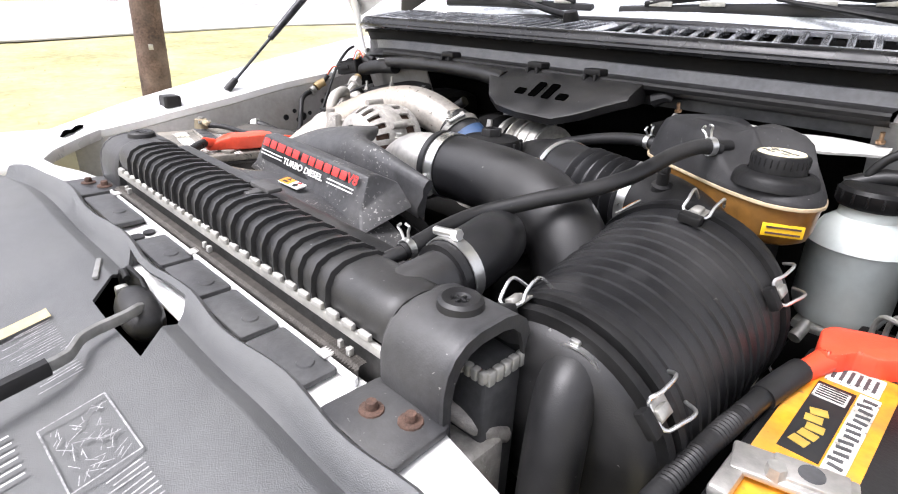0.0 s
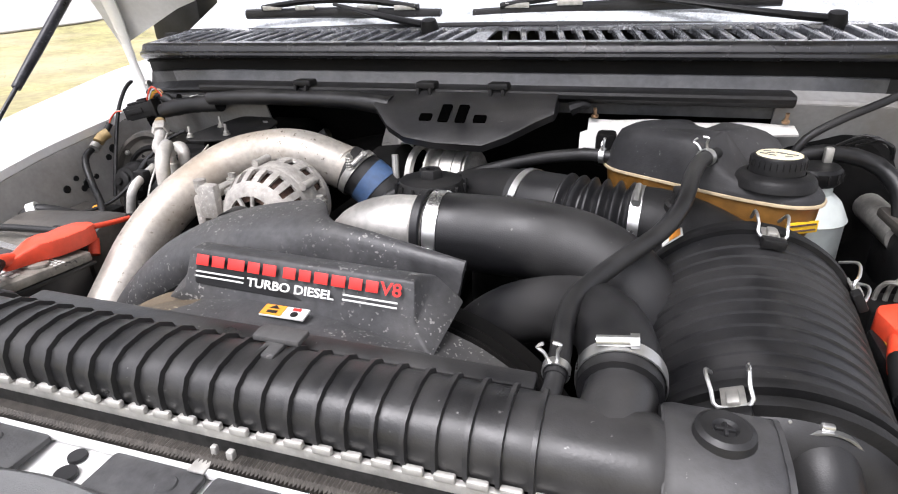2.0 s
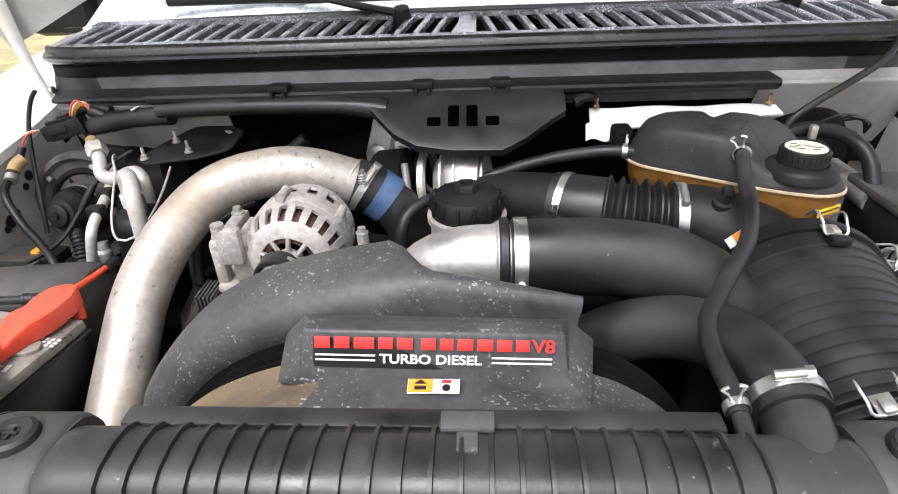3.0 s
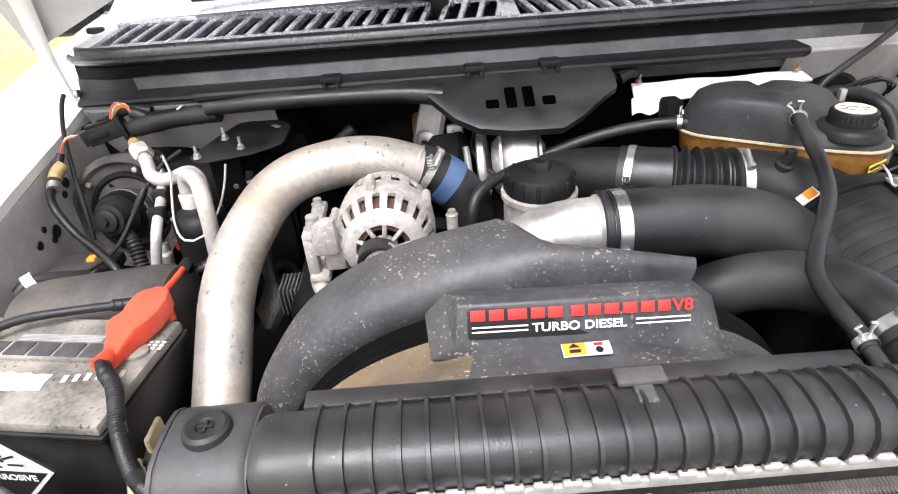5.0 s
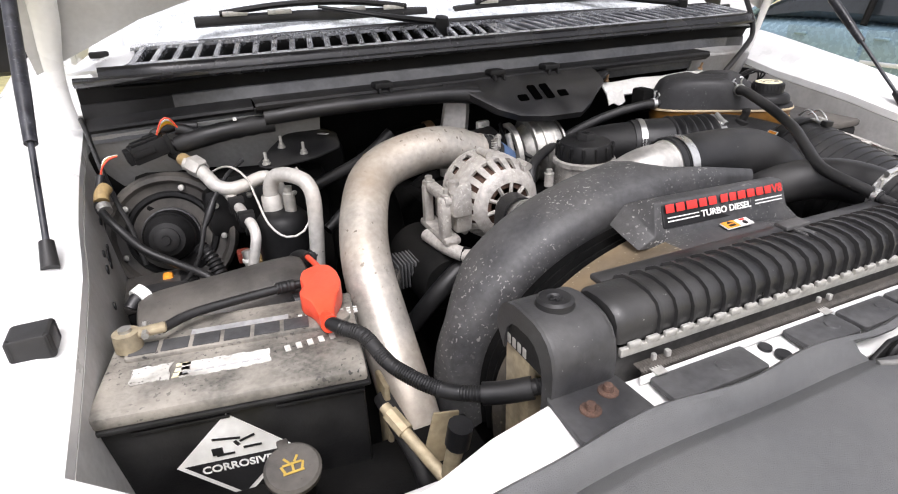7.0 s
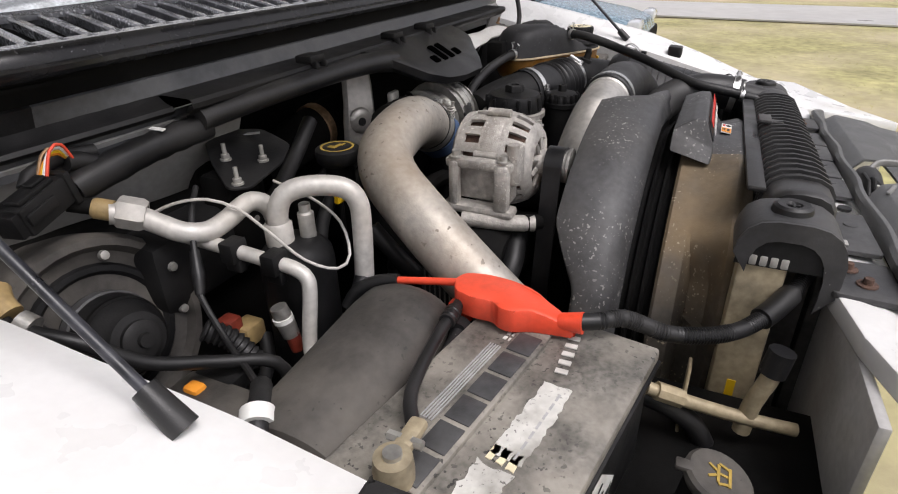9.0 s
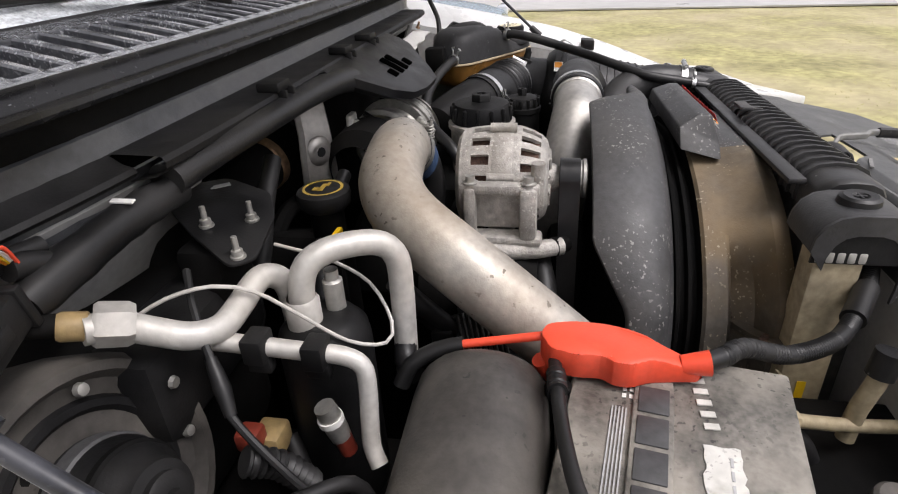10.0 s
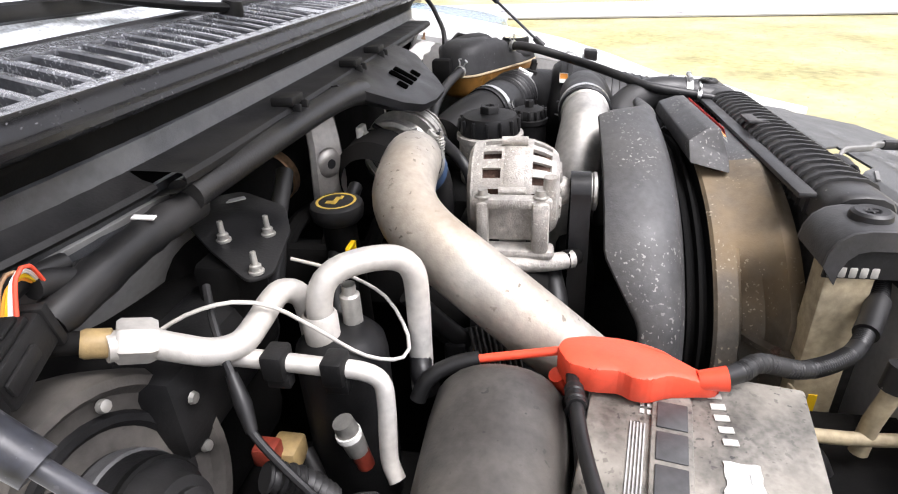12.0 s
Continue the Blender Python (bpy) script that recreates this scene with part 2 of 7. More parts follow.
m_red = material("red_rubber", (0.80, 0.072, 0.028), 0.42, vary=0.1, bump=0.08, dust=(0.5, 0.2, 0.15), dust_amount=0.2)
m_amber = material("amber_plastic", (0.20, 0.095, 0.020), 0.3, vary=0.35, scale=9, bump=0.05, dust=(0.11, 0.055, 0.016), dust_amount=0.7)
m_milky = material("milky_plastic", (0.50, 0.54, 0.52), 0.35, vary=0.1, scale=8, bump=0.03, dust=(0.45, 0.45, 0.4), dust_amount=0.4)
m_yellow = material("yellow_paint", (0.72, 0.29, 0.014), 0.4, vary=0.2, bump=0.05, dust=(0.30, 0.17, 0.06), dust_amount=0.7, dust_scale=22, specks=(0.25, 0.13, 0.05), speck_scale=120, speck_cut=0.66)
m_bulk = material("bulkhead_paint", (0.30, 0.297, 0.29), 0.45, vary=0.10, bump=0.08, dust=(0.16, 0.14, 0.11), dust_amount=0.65)
m_yellow_clean = material("yellow_plastic", (0.80, 0.50, 0.01), 0.4, vary=0.05, bump=0.02)
m_paper = material("white_label", (0.78, 0.78, 0.75), 0.5, vary=0.06, bump=0.02, dust=(0.4, 0.38, 0.33), dust_amount=0.4, dust_scale=25)
m_worn = material("worn_label", (0.62, 0.61, 0.57), 0.55, vary=0.1, bump=0.05, dust=(0.16, 0.145, 0.12), dust_amount=0.75, dust_scale=30, specks=(0.06, 0.055, 0.05), speck_scale=240, speck_cut=0.62)
# Near-zero black for the shade in openings, and for the headlamp seal.
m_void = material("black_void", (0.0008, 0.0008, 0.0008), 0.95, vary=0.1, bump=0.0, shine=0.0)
m_print = material("dark_print", (0.012, 0.012, 0.013), 0.5, vary=0.1, bump=0.0)
m_grey_print = material("grey_print", (0.42, 0.42, 0.42), 0.5, vary=0.15, bump=0.0)
m_orange = material("orange_label", (0.80, 0.30, 0.03), 0.45, vary=0.06, bump=0.0)
m_red_print = material("red_print", (0.62, 0.03, 0.025), 0.4, vary=0.08, bump=0.0)
m_blue = material("blue_silicone", (0.02, 0.075, 0.20), 0.5, vary=0.2, bump=0.1, dust=(0.15, 0.17, 0.2), dust_amount=0.4)
m_seam = material("amber_weld", (0.50, 0.40, 0.26), 0.45, vary=0.15, bump=0.1)
m_cream = material("cream_cap_print", (0.78, 0.70, 0.48), 0.45, vary=0.05, bump=0.0)
m_gold = material("yellow_print", (0.40, 0.27, 0.05), 0.45, vary=0.1, bump=0.0)
m_batt = material("battery_case", (0.009, 0.009, 0.0095), 0.38, shine=0.35, dust=(0.05, 0.048, 0.045), dust_amount=0.3)
m_lid = material("dusty_battery_lid", (0.135, 0.127, 0.112), 0.42, vary=0.4, scale=24, bump=0.25, dust=(0.42, 0.385, 0.33), dust_amount=0.75, dust_scale=14, specks=(0.02, 0.02, 0.02), speck_scale=160, speck_cut=0.62)
m_core = material("radiator_fins", (0.06, 0.058, 0.055), 0.6, metal=0.3, vary=0.3)
m_fin = material("dusty_fins", (0.065, 0.058, 0.05), 0.7, metal=0.2, vary=0.3)
m_crimp = material("crimp_alloy", (0.50, 0.49, 0.46), 0.5, metal=0.6, vary=0.15)
m_bottle = material("bottle_top_plastic", (0.017, 0.017, 0.0185), 0.55, bump=0.12, shine=0.4, dust=(0.060, 0.058, 0.056), dust_amount=0.45, specks=(0.25, 0.25, 0.24), speck_scale=260, speck_cut=0.70)
m_tray = material("tray_plastic", (0.012, 0.012, 0.013), 0.38, bump=0.2, grain=500, shine=0.45, dust=(0.045, 0.042, 0.038), dust_amount=0.4, specks=(0.25, 0.25, 0.24), speck_scale=300, speck_cut=0.72)
m_endplate = material("weathered_endplate", (0.40, 0.34, 0.235), 0.5, metal=0.4, vary=0.25, dust=(0.38, 0.30, 0.17), dust_amount=0.6)
m_cowl = material("cowl_plastic", (0.009, 0.009, 0.0105), 0.20, bump=0.15, grain=700, shine=0.5, dust=(0.04, 0.04, 0.04), dust_amount=0.3, specks=(0.16, 0.16, 0.17), speck_scale=260, speck_cut=0.68)
m_wall = material("bulkhead_plastic", (0.050, 0.052, 0.056), 0.36, bump=0.2, grain=700, shine=0.5, dust=(0.14, 0.138, 0.132), dust_amount=0.4)
# Black plastic, paled and flecked to stand for sky reflections and droplet sparkle.
m_grille = material("wet_grille_sheen", (0.15, 0.155, 0.17), 0.14, bump=0.45, grain=230, coat=1.0, specks=(0.62, 0.64, 0.67), speck_scale=300, speck_cut=0.56)
m_foil = material("white_insulation", (0.72, 0.71, 0.68), 0.4, vary=0.08, bump=0.4, grain=120, dust=(0.45, 0.42, 0.36), dust_amount=0.4)
# Glass colour is whitened in place of the bright sky it reflects.
m_glass = material("wet_windscreen_sheen", (0.58, 0.61, 0.63), 0.08, vary=0.3, scale=40, bump=0.6, grain=190, coat=1.0, specks=(0.75, 0.78, 0.8), speck_scale=90, speck_cut=0.6)
m_cable = material("cable_black", (0.009, 0.009, 0.0095), 0.45, bump=0.05, shine=0.4, dust=(0.045, 0.042, 0.04), dust_amount=0.35)
m_dustbox = material("dusty_black_cover", (0.050, 0.046, 0.042), 0.5, shine=0.45, dust=(0.15, 0.135, 0.115), dust_amount=0.75, dust_scale=9, specks=(0.02, 0.02, 0.02), speck_scale=120, speck_cut=0.68)
# Bluish blotches and pale specks stand for wear and wet highlights.
m_strut = material("strut_paint_highlights", (0.012, 0.013, 0.018), 0.34, vary=0.5, scale=30, bump=0.05, shine=0.5, dust=(0.07, 0.072, 0.085), dust_amount=0.6, dust_scale=40, specks=(0.12, 0.12, 0.135), speck_scale=220, speck_cut=0.64)
m_tan = material("tan_connector", (0.40, 0.28, 0.12), 0.5, dust=(0.2, 0.15, 0.09), dust_amount=0.6)
m_brownred = material("maroon_connector", (0.22, 0.035, 0.02), 0.5)

# ---- ground, roads and the far side of the lot ----
def ground_material():
    m = material("dry_grass", (0.33, 0.305, 0.14), 0.9, vary=0.28, scale=1.6, bump=0.6, grain=60, dust=(0.48, 0.41, 0.28), dust_amount=0.8, dust_scale=0.5)
    return m


m_ground = ground_material()
m_road = material("wet_pale_road", (0.48, 0.47, 0.45), 0.35, vary=0.1, scale=0.6, bump=0.2, grain=40, dust=(0.34, 0.33, 0.31), dust_amount=0.5, dust_scale=0.3)
m_blade = material("grass_blades", (0.33, 0.32, 0.13), 0.8, vary=0.3, scale=2.0, bump=0.0, dust=(0.50, 0.42, 0.22), dust_amount=0.8, dust_scale=0.9)


def slope(x, y):
    """The land is level round the truck and climbs gently behind it towards the road."""
    h = .0524 * (y + .302) - .0314 * (x - .657) - .05
    return .5 * (h + math.sqrt(h * h + .02)) - .06


def ground_z(x, y):
    return slope(x, y) + 0.008 * noise.noise(Vector((x * 0.25, y * 0.25, 0.0))) - 0.03


us = [-400, -150, -80, -50] + span(-40, 40, 80) + [50, 80, 150, 400]
single("ground", sheet(lambda u, v: (u, v, ground_z(u, v)), us, us), m_ground,
       "dry winter grass with bare straw-coloured patches", "ground", kind="structure")
single("road", sheet(lambda u, v: (u + 0.35 * math.sin(v * 0.7) + 0.25 * noise.noise(Vector((u, v, 3))), v, -.012 + slope(u, v)), span(-25.4, -13.6, 12), span(-80, 90, 85), 0.03), m_road,
       "pale wet gravel road beside the grass", "road", kind="structure")
single("road", sheet(lambda u, v: (u + v * 0.12, v, -.012 + slope(u + v * .12, v)), span(12.4, 15.6, 4), span(-80, 90, 40), 0.03), m_road,
       "pale wet road beyond the lawn", "road", kind="structure")


def grass(name, x0, x1, y0, y1, count, label):
    rng = random.Random(name)
    verts, faces = [], []
    for _ in range(count):
        x, y = rng.uniform(x0, x1), rng.uniform(y0, y1)
        if noise.noise(Vector((x * 0.7, y * 0.7, 5))) < -0.25:
            continue
        z = ground_z(x, y) - 0.005
        h, a, w = rng.uniform(0.006, 0.020), rng.uniform(0, 6.28), rng.uniform(0.006, 0.014)
        dx, dy = math.cos(a), math.sin(a)
        lean = rng.uniform(0.03, 0.09)
        k = len(verts)
        verts += [(x - dx * w, y - dy * w, z), (x + dx * w, y + dy * w, z), (x + dy * lean, y - dx * lean, z + h)]
        faces.append((k, k + 1, k + 2))
    me = bpy.data.meshes.new(name)
    me.from_pydata(verts, [], faces)
    me.materials.append(m_blade)
    tagged(new(name, me), label, "grass", kind="stuff")


grass("grass_patch", -13.0, -2.6, -3.0, 12.0, 14000, "short dry yellow-green grass tufts on the ground")
grass("lawn_patch", 2.4, 12.2, -8.0, 2.0, 11000, "short green and straw-coloured lawn grass")
grass("verge_patch", -28.0, -25.3, 0.0, 30.0, 9000, "rough green verge grass along the road")

# ---- utility pole ----
m_pole = material("weathered_pole_wood", (0.085, 0.055, 0.042), 0.85, vary=0.45, scale=7, bump=0.8, grain=40, dust=(0.22, 0.17, 0.14), dust_amount=0.7, dust_scale=3)
pole = thing("utility_pole", (-6.9, 2.25, 0), "dark weathered round wooden utility pole standing in grass", "pole")
part("trunk", tube([(-6.9, 2.25, -0.1), (-6.92, 2.26, 1.2), (-6.95, 2.27, 3.0), (-7.0, 2.3, 7.5)], [0.17, 0.16, 0.15, 0.12], n=20, step=0.3,
     wave=lambda s, l: 1 + 0.02 * math.sin(s * 5)), m_pole, pole)
for zz, dx in ((0.55, 0.03), (1.45, -0.04)):
    part("tag", box((-6.745 + dx, 2.19, zz), (0.012, 0.05, 0.06), 0.003), m_zinc, pole, "small grey metal tag")

pole.location = Vector((-6.95, 2.23, slope(-6.95, 2.23)))

# ---- white building and hedge beyond the road ----
m_siding = material("pale_siding", (0.66, 0.67, 0.66), 0.6, vary=0.06, scale=1.5, bump=0.1)
m_door = material("grey_garage_door", (0.34, 0.35, 0.36), 0.6, vary=0.08)
m_roof = material("grey_roof", (0.16, 0.16, 0.16), 0.8, vary=0.2)
m_hedge = material("hedge_leaf", (0.05, 0.08, 0.022), 0.7, vary=0.5, scale=8, bump=0.0)
hall = thing("white_building", (-40, 24, 0), "long low white sided building with grey garage doors", "building")
part("wall", box((-40, 22, 1.6), (8, 26, 3.3), 0.02), m_siding, hall)
part("roof", prism([(-36.2 + 0.5, 3.2), (-35.5, 3.35), (-40, 4.6), (-44.5, 3.35), (-44.5, 3.2)], 8.5, 35.5, "y"), m_roof, hall)
for yy in (13.0, 17.2, 24.0, 29.0):
    d = part("garage_door", box((-35.99, yy, 1.1), (0.06, 2.6, 2.2), 0.01), m_door, hall, "grey panelled garage door")
    for k in range(4):
        part("panel", box((-35.95, yy, 0.32 + k * 0.53), (0.03, 2.45, 0.46), 0.012), m_door, d)
hall.location = hall.location + Vector((-.6, -1.06, slope(-40, 21)))


def hedge(name, x, y0, y1, h, label):
    rng = random.Random(name)
    verts, faces = [], []
    y = y0
    while y < y1:
        for _ in range(150):
            px = x + rng.gauss(0, 0.35)
            py = y + rng.uniform(0, 0.5)
            pz = rng.uniform(0.05, 1) ** 0.8 * h * (0.8 + 0.3 * math.sin(py * 1.7))
            s = rng.uniform(0.04, 0.09)
            a, b = Vector((rng.gauss(0, 1), rng.gauss(0, 1), rng.gauss(0, 1))).normalized(), Vector((rng.gauss(0, 1), rng.gauss(0, 1), rng.gauss(0, 1))).normalized()
            k = len(verts)
            p = Vector((px, py, pz))
            verts += [p - a * s, p + b * s * 0.6, p + a * s, p - b * s * 0.6]
            faces.append((k, k + 1, k + 2, k + 3))
        y += 0.5
    verts = [v + Vector((-.5, -.7, slope(v.x - .5, v.y - .7))) for v in verts]
    me = bpy.data.meshes.new(name)
    me.from_pydata([tuple(v) for v in verts], [], faces)
    me.materials.append(m_hedge)
    tagged(new(name, me), label, "hedge", kind="stuff")


hedge("hedge", -31.5, 6.0, 21.0, 1.0, "low ragged green hedge in front of the white building")

# ---- parked cars ----
m_tyre = material("tyre_rubber", (0.014, 0.014, 0.014), 0.8)
m_rim = material("silver_rim", (0.62, 0.62, 0.63), 0.3, metal=0.8, vary=0.05)
m_carglass = material("car_glass", (0.02, 0.024, 0.028), 0.05, vary=0.1, bump=0.0, coat=0.3)
m_lamp = material("lamp_lens", (0.55, 0.57, 0.6), 0.1, vary=0.1, bump=0.0, coat=0.5)
m_tail = material("tail_lens", (0.35, 0.02, 0.015), 0.15, vary=0.1, bump=0.0, coat=0.5)


def wheel(car, x, y, side, r=0.32):
    """A wheel whose outer face looks to the given side along x."""
    w = part("wheel", lathe([(r * 0.62, -0.10), (r * 0.93, -0.10), (r, -0.07), (r, 0.07), (r * 0.93, 0.10), (r * 0.64, 0.10), (r * 0.62, 0.07), (r * 0.62, -0.10)], (x, y, r), (side, 0, 0), 28), m_tyre, car)
    part("rim", lathe([(r * 0.63, 0.085), (r * 0.60, 0.095), (r * 0.55, 0.06), (r * 0.2, 0.045), (0, 0.05)], (x, y, r), (side, 0, 0), 28), m_matte, w)
    for k in range(5):
        a = 2 * math.pi * k / 5
        c = Vector((x + side * 0.075, y + math.cos(a) * r * 0.33, r + math.sin(a) * r * 0.33))
        part("spoke", box(c, (0.03, r * 0.60, 0.095), 0.012, m=Matrix.Rotation(a * 1.0, 4, "X")), m_rim, w, "silver alloy spoke")
    part("hub", lathe([(0.0, 0.1), (0.055, 0.095), (0.06, 0.06)], (x, y, r), (side, 0, 0), 20), m_rim, w)


def sedan(name, at, turn, paint, label, length=4.7, half=0.89, height=1.42, nose_low=0.62, tilt=0.0):
    """Built with its front towards -y, then set down and turned."""
    car = thing(name, (0, 0, 0), label, "car")
    L = length
    # (y, half width, low edge, shoulder height)
    st = [(0, .55, .32, .50), (.06, .72, .24, nose_low), (.35, half - .05, .19, .70), (.95, half, .18, .80), (1.35, half, .18, .86), (2.3, half, .18, .90), (3.4, half, .18, .92),
          (4.1, half - .02, .2, .93), (L - .15, half - .08, .26, .88), (L - .03, .74, .32, .80), (L, .6, .38, .7)]
    rows = []
    for y, w, lo, hi in st:
        row = []
        for k in range(24):
            a = 2 * math.pi * k / 24
            cx, cz = math.cos(a), math.sin(a)
            ex = abs(cx) ** 0.45 * math.copysign(1, cx)
            ez = abs(cz) ** 0.5 * math.copysign(1, cz)
            row.append((w * ex * (1 - 0.04 * max(0, ez)), y, (lo + hi) / 2 + (hi - lo) / 2 * ez))
        rows.append(row)
    part("body", loft(rows), paint, car)
    g = [(1.25, .76, .86, .88), (1.95, .62, .88, height - .04), (2.6, .60, .9, height), (3.3, .60, .92, height - .03), (4.05, .72, .92, .95)]
    rows = []
    for y, w, lo, hi in g:
        row = []
        for k in range(20):
            a = 2 * math.pi * k / 20
            cx, cz = math.cos(a), math.sin(a)
            ex = abs(cx) ** 0.5 * math.copysign(1, cx)
            ez = abs(cz) ** 0.5 * math.copysign(1, cz)
            wide = w + (half - .06 - w) * (0.5 - 0.5 * ez)
            row.append((wide * ex, y, lo - .05 + (hi - lo + .05) * (0.5 + 0.5 * ez)))
        rows.append(row)
    part("greenhouse", loft(rows), m_carglass, car, "dark tinted glass")
    part("roof", sheet(lambda u, v: (u, v, height - .006 - abs(v - 2.62) ** 2 * .055 - u * u * .12), span(-.57, .57, 8), span(1.95, 3.35, 8), .03), paint, car)
    for s in (-1, 1):
        part("pillar", tube([(s * (half - .1), 1.2, .88), (s * .66, 1.75, 1.24), (s * .58, 2.0, height - .03)], .03, n=8, step=.2), paint, car)
        part("pillar", tube([(s * (half - .03), 2.62, .88), (s * .74, 2.63, 1.2), (s * .6, 2.65, height - .03)], .035, n=8, step=.2), m_matte, car)
        part("pillar", tube([(s * (half - .1), 4.1, .9), (s * .7, 3.7, 1.2), (s * .58, 3.3, height - .04)], .05, n=8, step=.2), paint, car)
        for yy in (.92, 3.72):
            part("wheel_arch", lathe([(0, .005), (.375, .005), (.375, -.2), (0, -.2)], (s * (half - .004), yy, .34), (s, 0, 0), 28), m_matte, car, "dark wheel arch")
            wheel(car, s * (half - .068), yy, s)
        for y0, y1 in ((1.42, 2.55), (2.58, 3.45)):
            d = part("door", box((s * (half - .004), (y0 + y1) / 2, .55), (.022, y1 - y0 - .012, .58), .01), paint, car)
            part("handle", box((s * (half + .016), y1 - .18, .76), (.02, .16, .03), .009), paint, d)
            part("trim_strip", box((s * (half + .012), (y0 + y1) / 2, .52), (.016, y1 - y0 - .03, .045), .006), m_lamp if paint is not None else m_matte, d, "bright side moulding")
        part("mirror", box((s * (half + .07), 1.5, .96), (.17, .09, .12), .035), paint, car)
        part("headlight", box((s * .6, .10, .60), (.36, .16, .14), .05), m_lamp, car, "clear headlight lens")
        part("tail_light", box((s * .66, L - .05, .74), (.3, .12, .15), .03), m_tail, car, "red tail light lens")
    part("bumper", box((0, .03, .4), (1.3, .1, .2), .05), m_matte, car)
    car.matrix_basis = Matrix.Translation((at[0], at[1], at[2] + slope(at[0], at[1]))) @ Matrix.Rotation(radians(tilt), 4, "X") @ Matrix.Rotation(radians(turn), 4, "Z")
    return car


m_bluecar = material("blue_car_paint", (0.19, 0.29, 0.355), 0.25, metal=0.25, vary=0.08, bump=0.0, coat=0.6)
m_darkcar = material("dark_car_paint", (0.03, 0.032, 0.036), 0.25, metal=0.2, vary=0.08, bump=0.0, coat=0.6)
sedan("blue_sedan", (6.76, 0.98, -0.02), 0, m_bluecar, "clean blue-grey sedan parked on the grass verge", length=4.9)
sedan("dark_sedan", (-28.7, 19.4, -0.02), 190, m_darkcar, "dark green-black sedan parked across the road", length=4.8, tilt=3)
sedan("dark_wagon", (-31.1, 24.4, -0.02), 190, m_darkcar, "dark wagon parked behind another car across the road", length=4.6, height=1.6, tilt=3)

# ---- the truck's sheet metal ----
def interp(table, y):
    for (a, p), (b, q) in zip(table, table[1:]):
        if y <= b:
            t = max(0.0, (y - a) / (b - a))
            return p + (q - p) * t
    return table[-1][1]


truck = thing("pickup_truck", (0, 0.9, 0), "white pickup truck front with its hood propped open", "truck")
EDGE_Z = [(-0.40, 0.95), (-0.12, 1.055), (0.0, 1.095), (0.15, 1.117), (0.25, 1.135), (0.375, 1.155), (0.52, 1.180), (0.72, 1.205), (0.95, 1.255), (1.4, 1.30)]
CROWN_Z = [(-0.40, 0.96), (-0.12, 1.055), (0.165, 1.138), (0.39, 1.19), (0.58, 1.232), (0.85, 1.285), (1.4, 1.36)]


def inner_x(y):
    return interp([(0.0, .832), (.25, .832), (.375, .834), (.5, .846), (.7, .858), (2.0, .858)], y)


def fender(s):
    def skin(y, v):
        ze, zc = interp(EDGE_Z, y), interp(CROWN_Z, y)
        xin = inner_x(y)
        pts = [(xin, ze - 0.02), (xin + 0.002, ze - 0.004), (xin + 0.012, ze), (xin + 0.035, ze + 0.008), (0.915, ze * 0.55 + zc * 0.45), (0.950, zc - 0.004), (0.975, zc), (1.0, zc - 0.010), (1.025, zc - 0.045),
               (1.042, zc - 0.14), (1.045, zc - 0.4), (1.03, 0.45)]
        x, z = pts[v]
        return (s * x, y, z)
    bm = sheet(skin, span(-0.40, 1.4, 40), list(range(12)), 0.003)
    f = part("fender", bm, m_white, truck, sharp=60)
    # inner apron wall with its punched holes
    def wall(y, v):
        z = interp(EDGE_Z, y) - 0.022 - v * 0.5
        return (s * (inner_x(y) + .003 - 0.07 * v), y, z)
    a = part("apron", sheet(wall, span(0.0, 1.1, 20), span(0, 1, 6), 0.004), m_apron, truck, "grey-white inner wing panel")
    rng = random.Random(4)
    # Flat dark discs take the place of shade in the punched holes.
    for y, z, r in ((.53, 1.085, .008), (.56, 1.10, .006), (.57, 1.075, .007), (.585, 1.083, .012), (.61, 1.09, .006), (.66, 1.12, .007), (.68, 1.135, .01), (.34, 1.05, .012), (.36, 1.045, .007), (.45, 1.06, .006)):
        part("dark_hole_disc", lathe([(0, 0), (r, 0), (r * 1.05, -0.002)], (s * (inner_x(y) - .0035 - .14 * (interp(EDGE_Z, y) - .022 - z)), y, z), (-s, 0, 0), 14), m_print, a)
    return f


fender(-1)
fender(1)

m_liner = material("added_hood_liner", (0.03, 0.03, 0.031), 0.9, shine=0.1)

# front header panel between the fenders
HEAD = [(-.87, .075), (-.832, .058), (-.780, .014), (-.736, -.021), (-.669, -.070), (-.607, -.098), (-.55, -.092), (-.48, -.067), (-.391, -.049), (-.33, -.058)]
poly = HEAD + [(-x, y) for x, y in HEAD[::-1]] + [(.9, -.12), (.80, -.26), (.62, -.33), (.585, -.125), (-.585, -.125), (-.62, -.33), (-.80, -.26), (-.9, -.12)]
bm = prism(poly, 1.078, 1.103, "z", 0.004)
for v in bm.verts:
    v.co.z -= 0.25 * max(0.0, -.13 - v.co.y) * max(0.0, (abs(v.co.x) - 0.45) / 0.4)
header = part("header_panel", bm, m_white, truck)
part("header_lip", box((0, -.0705, 1.1085), (.62, .0042, .009), .0015), m_white, truck)
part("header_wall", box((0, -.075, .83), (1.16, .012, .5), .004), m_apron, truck)
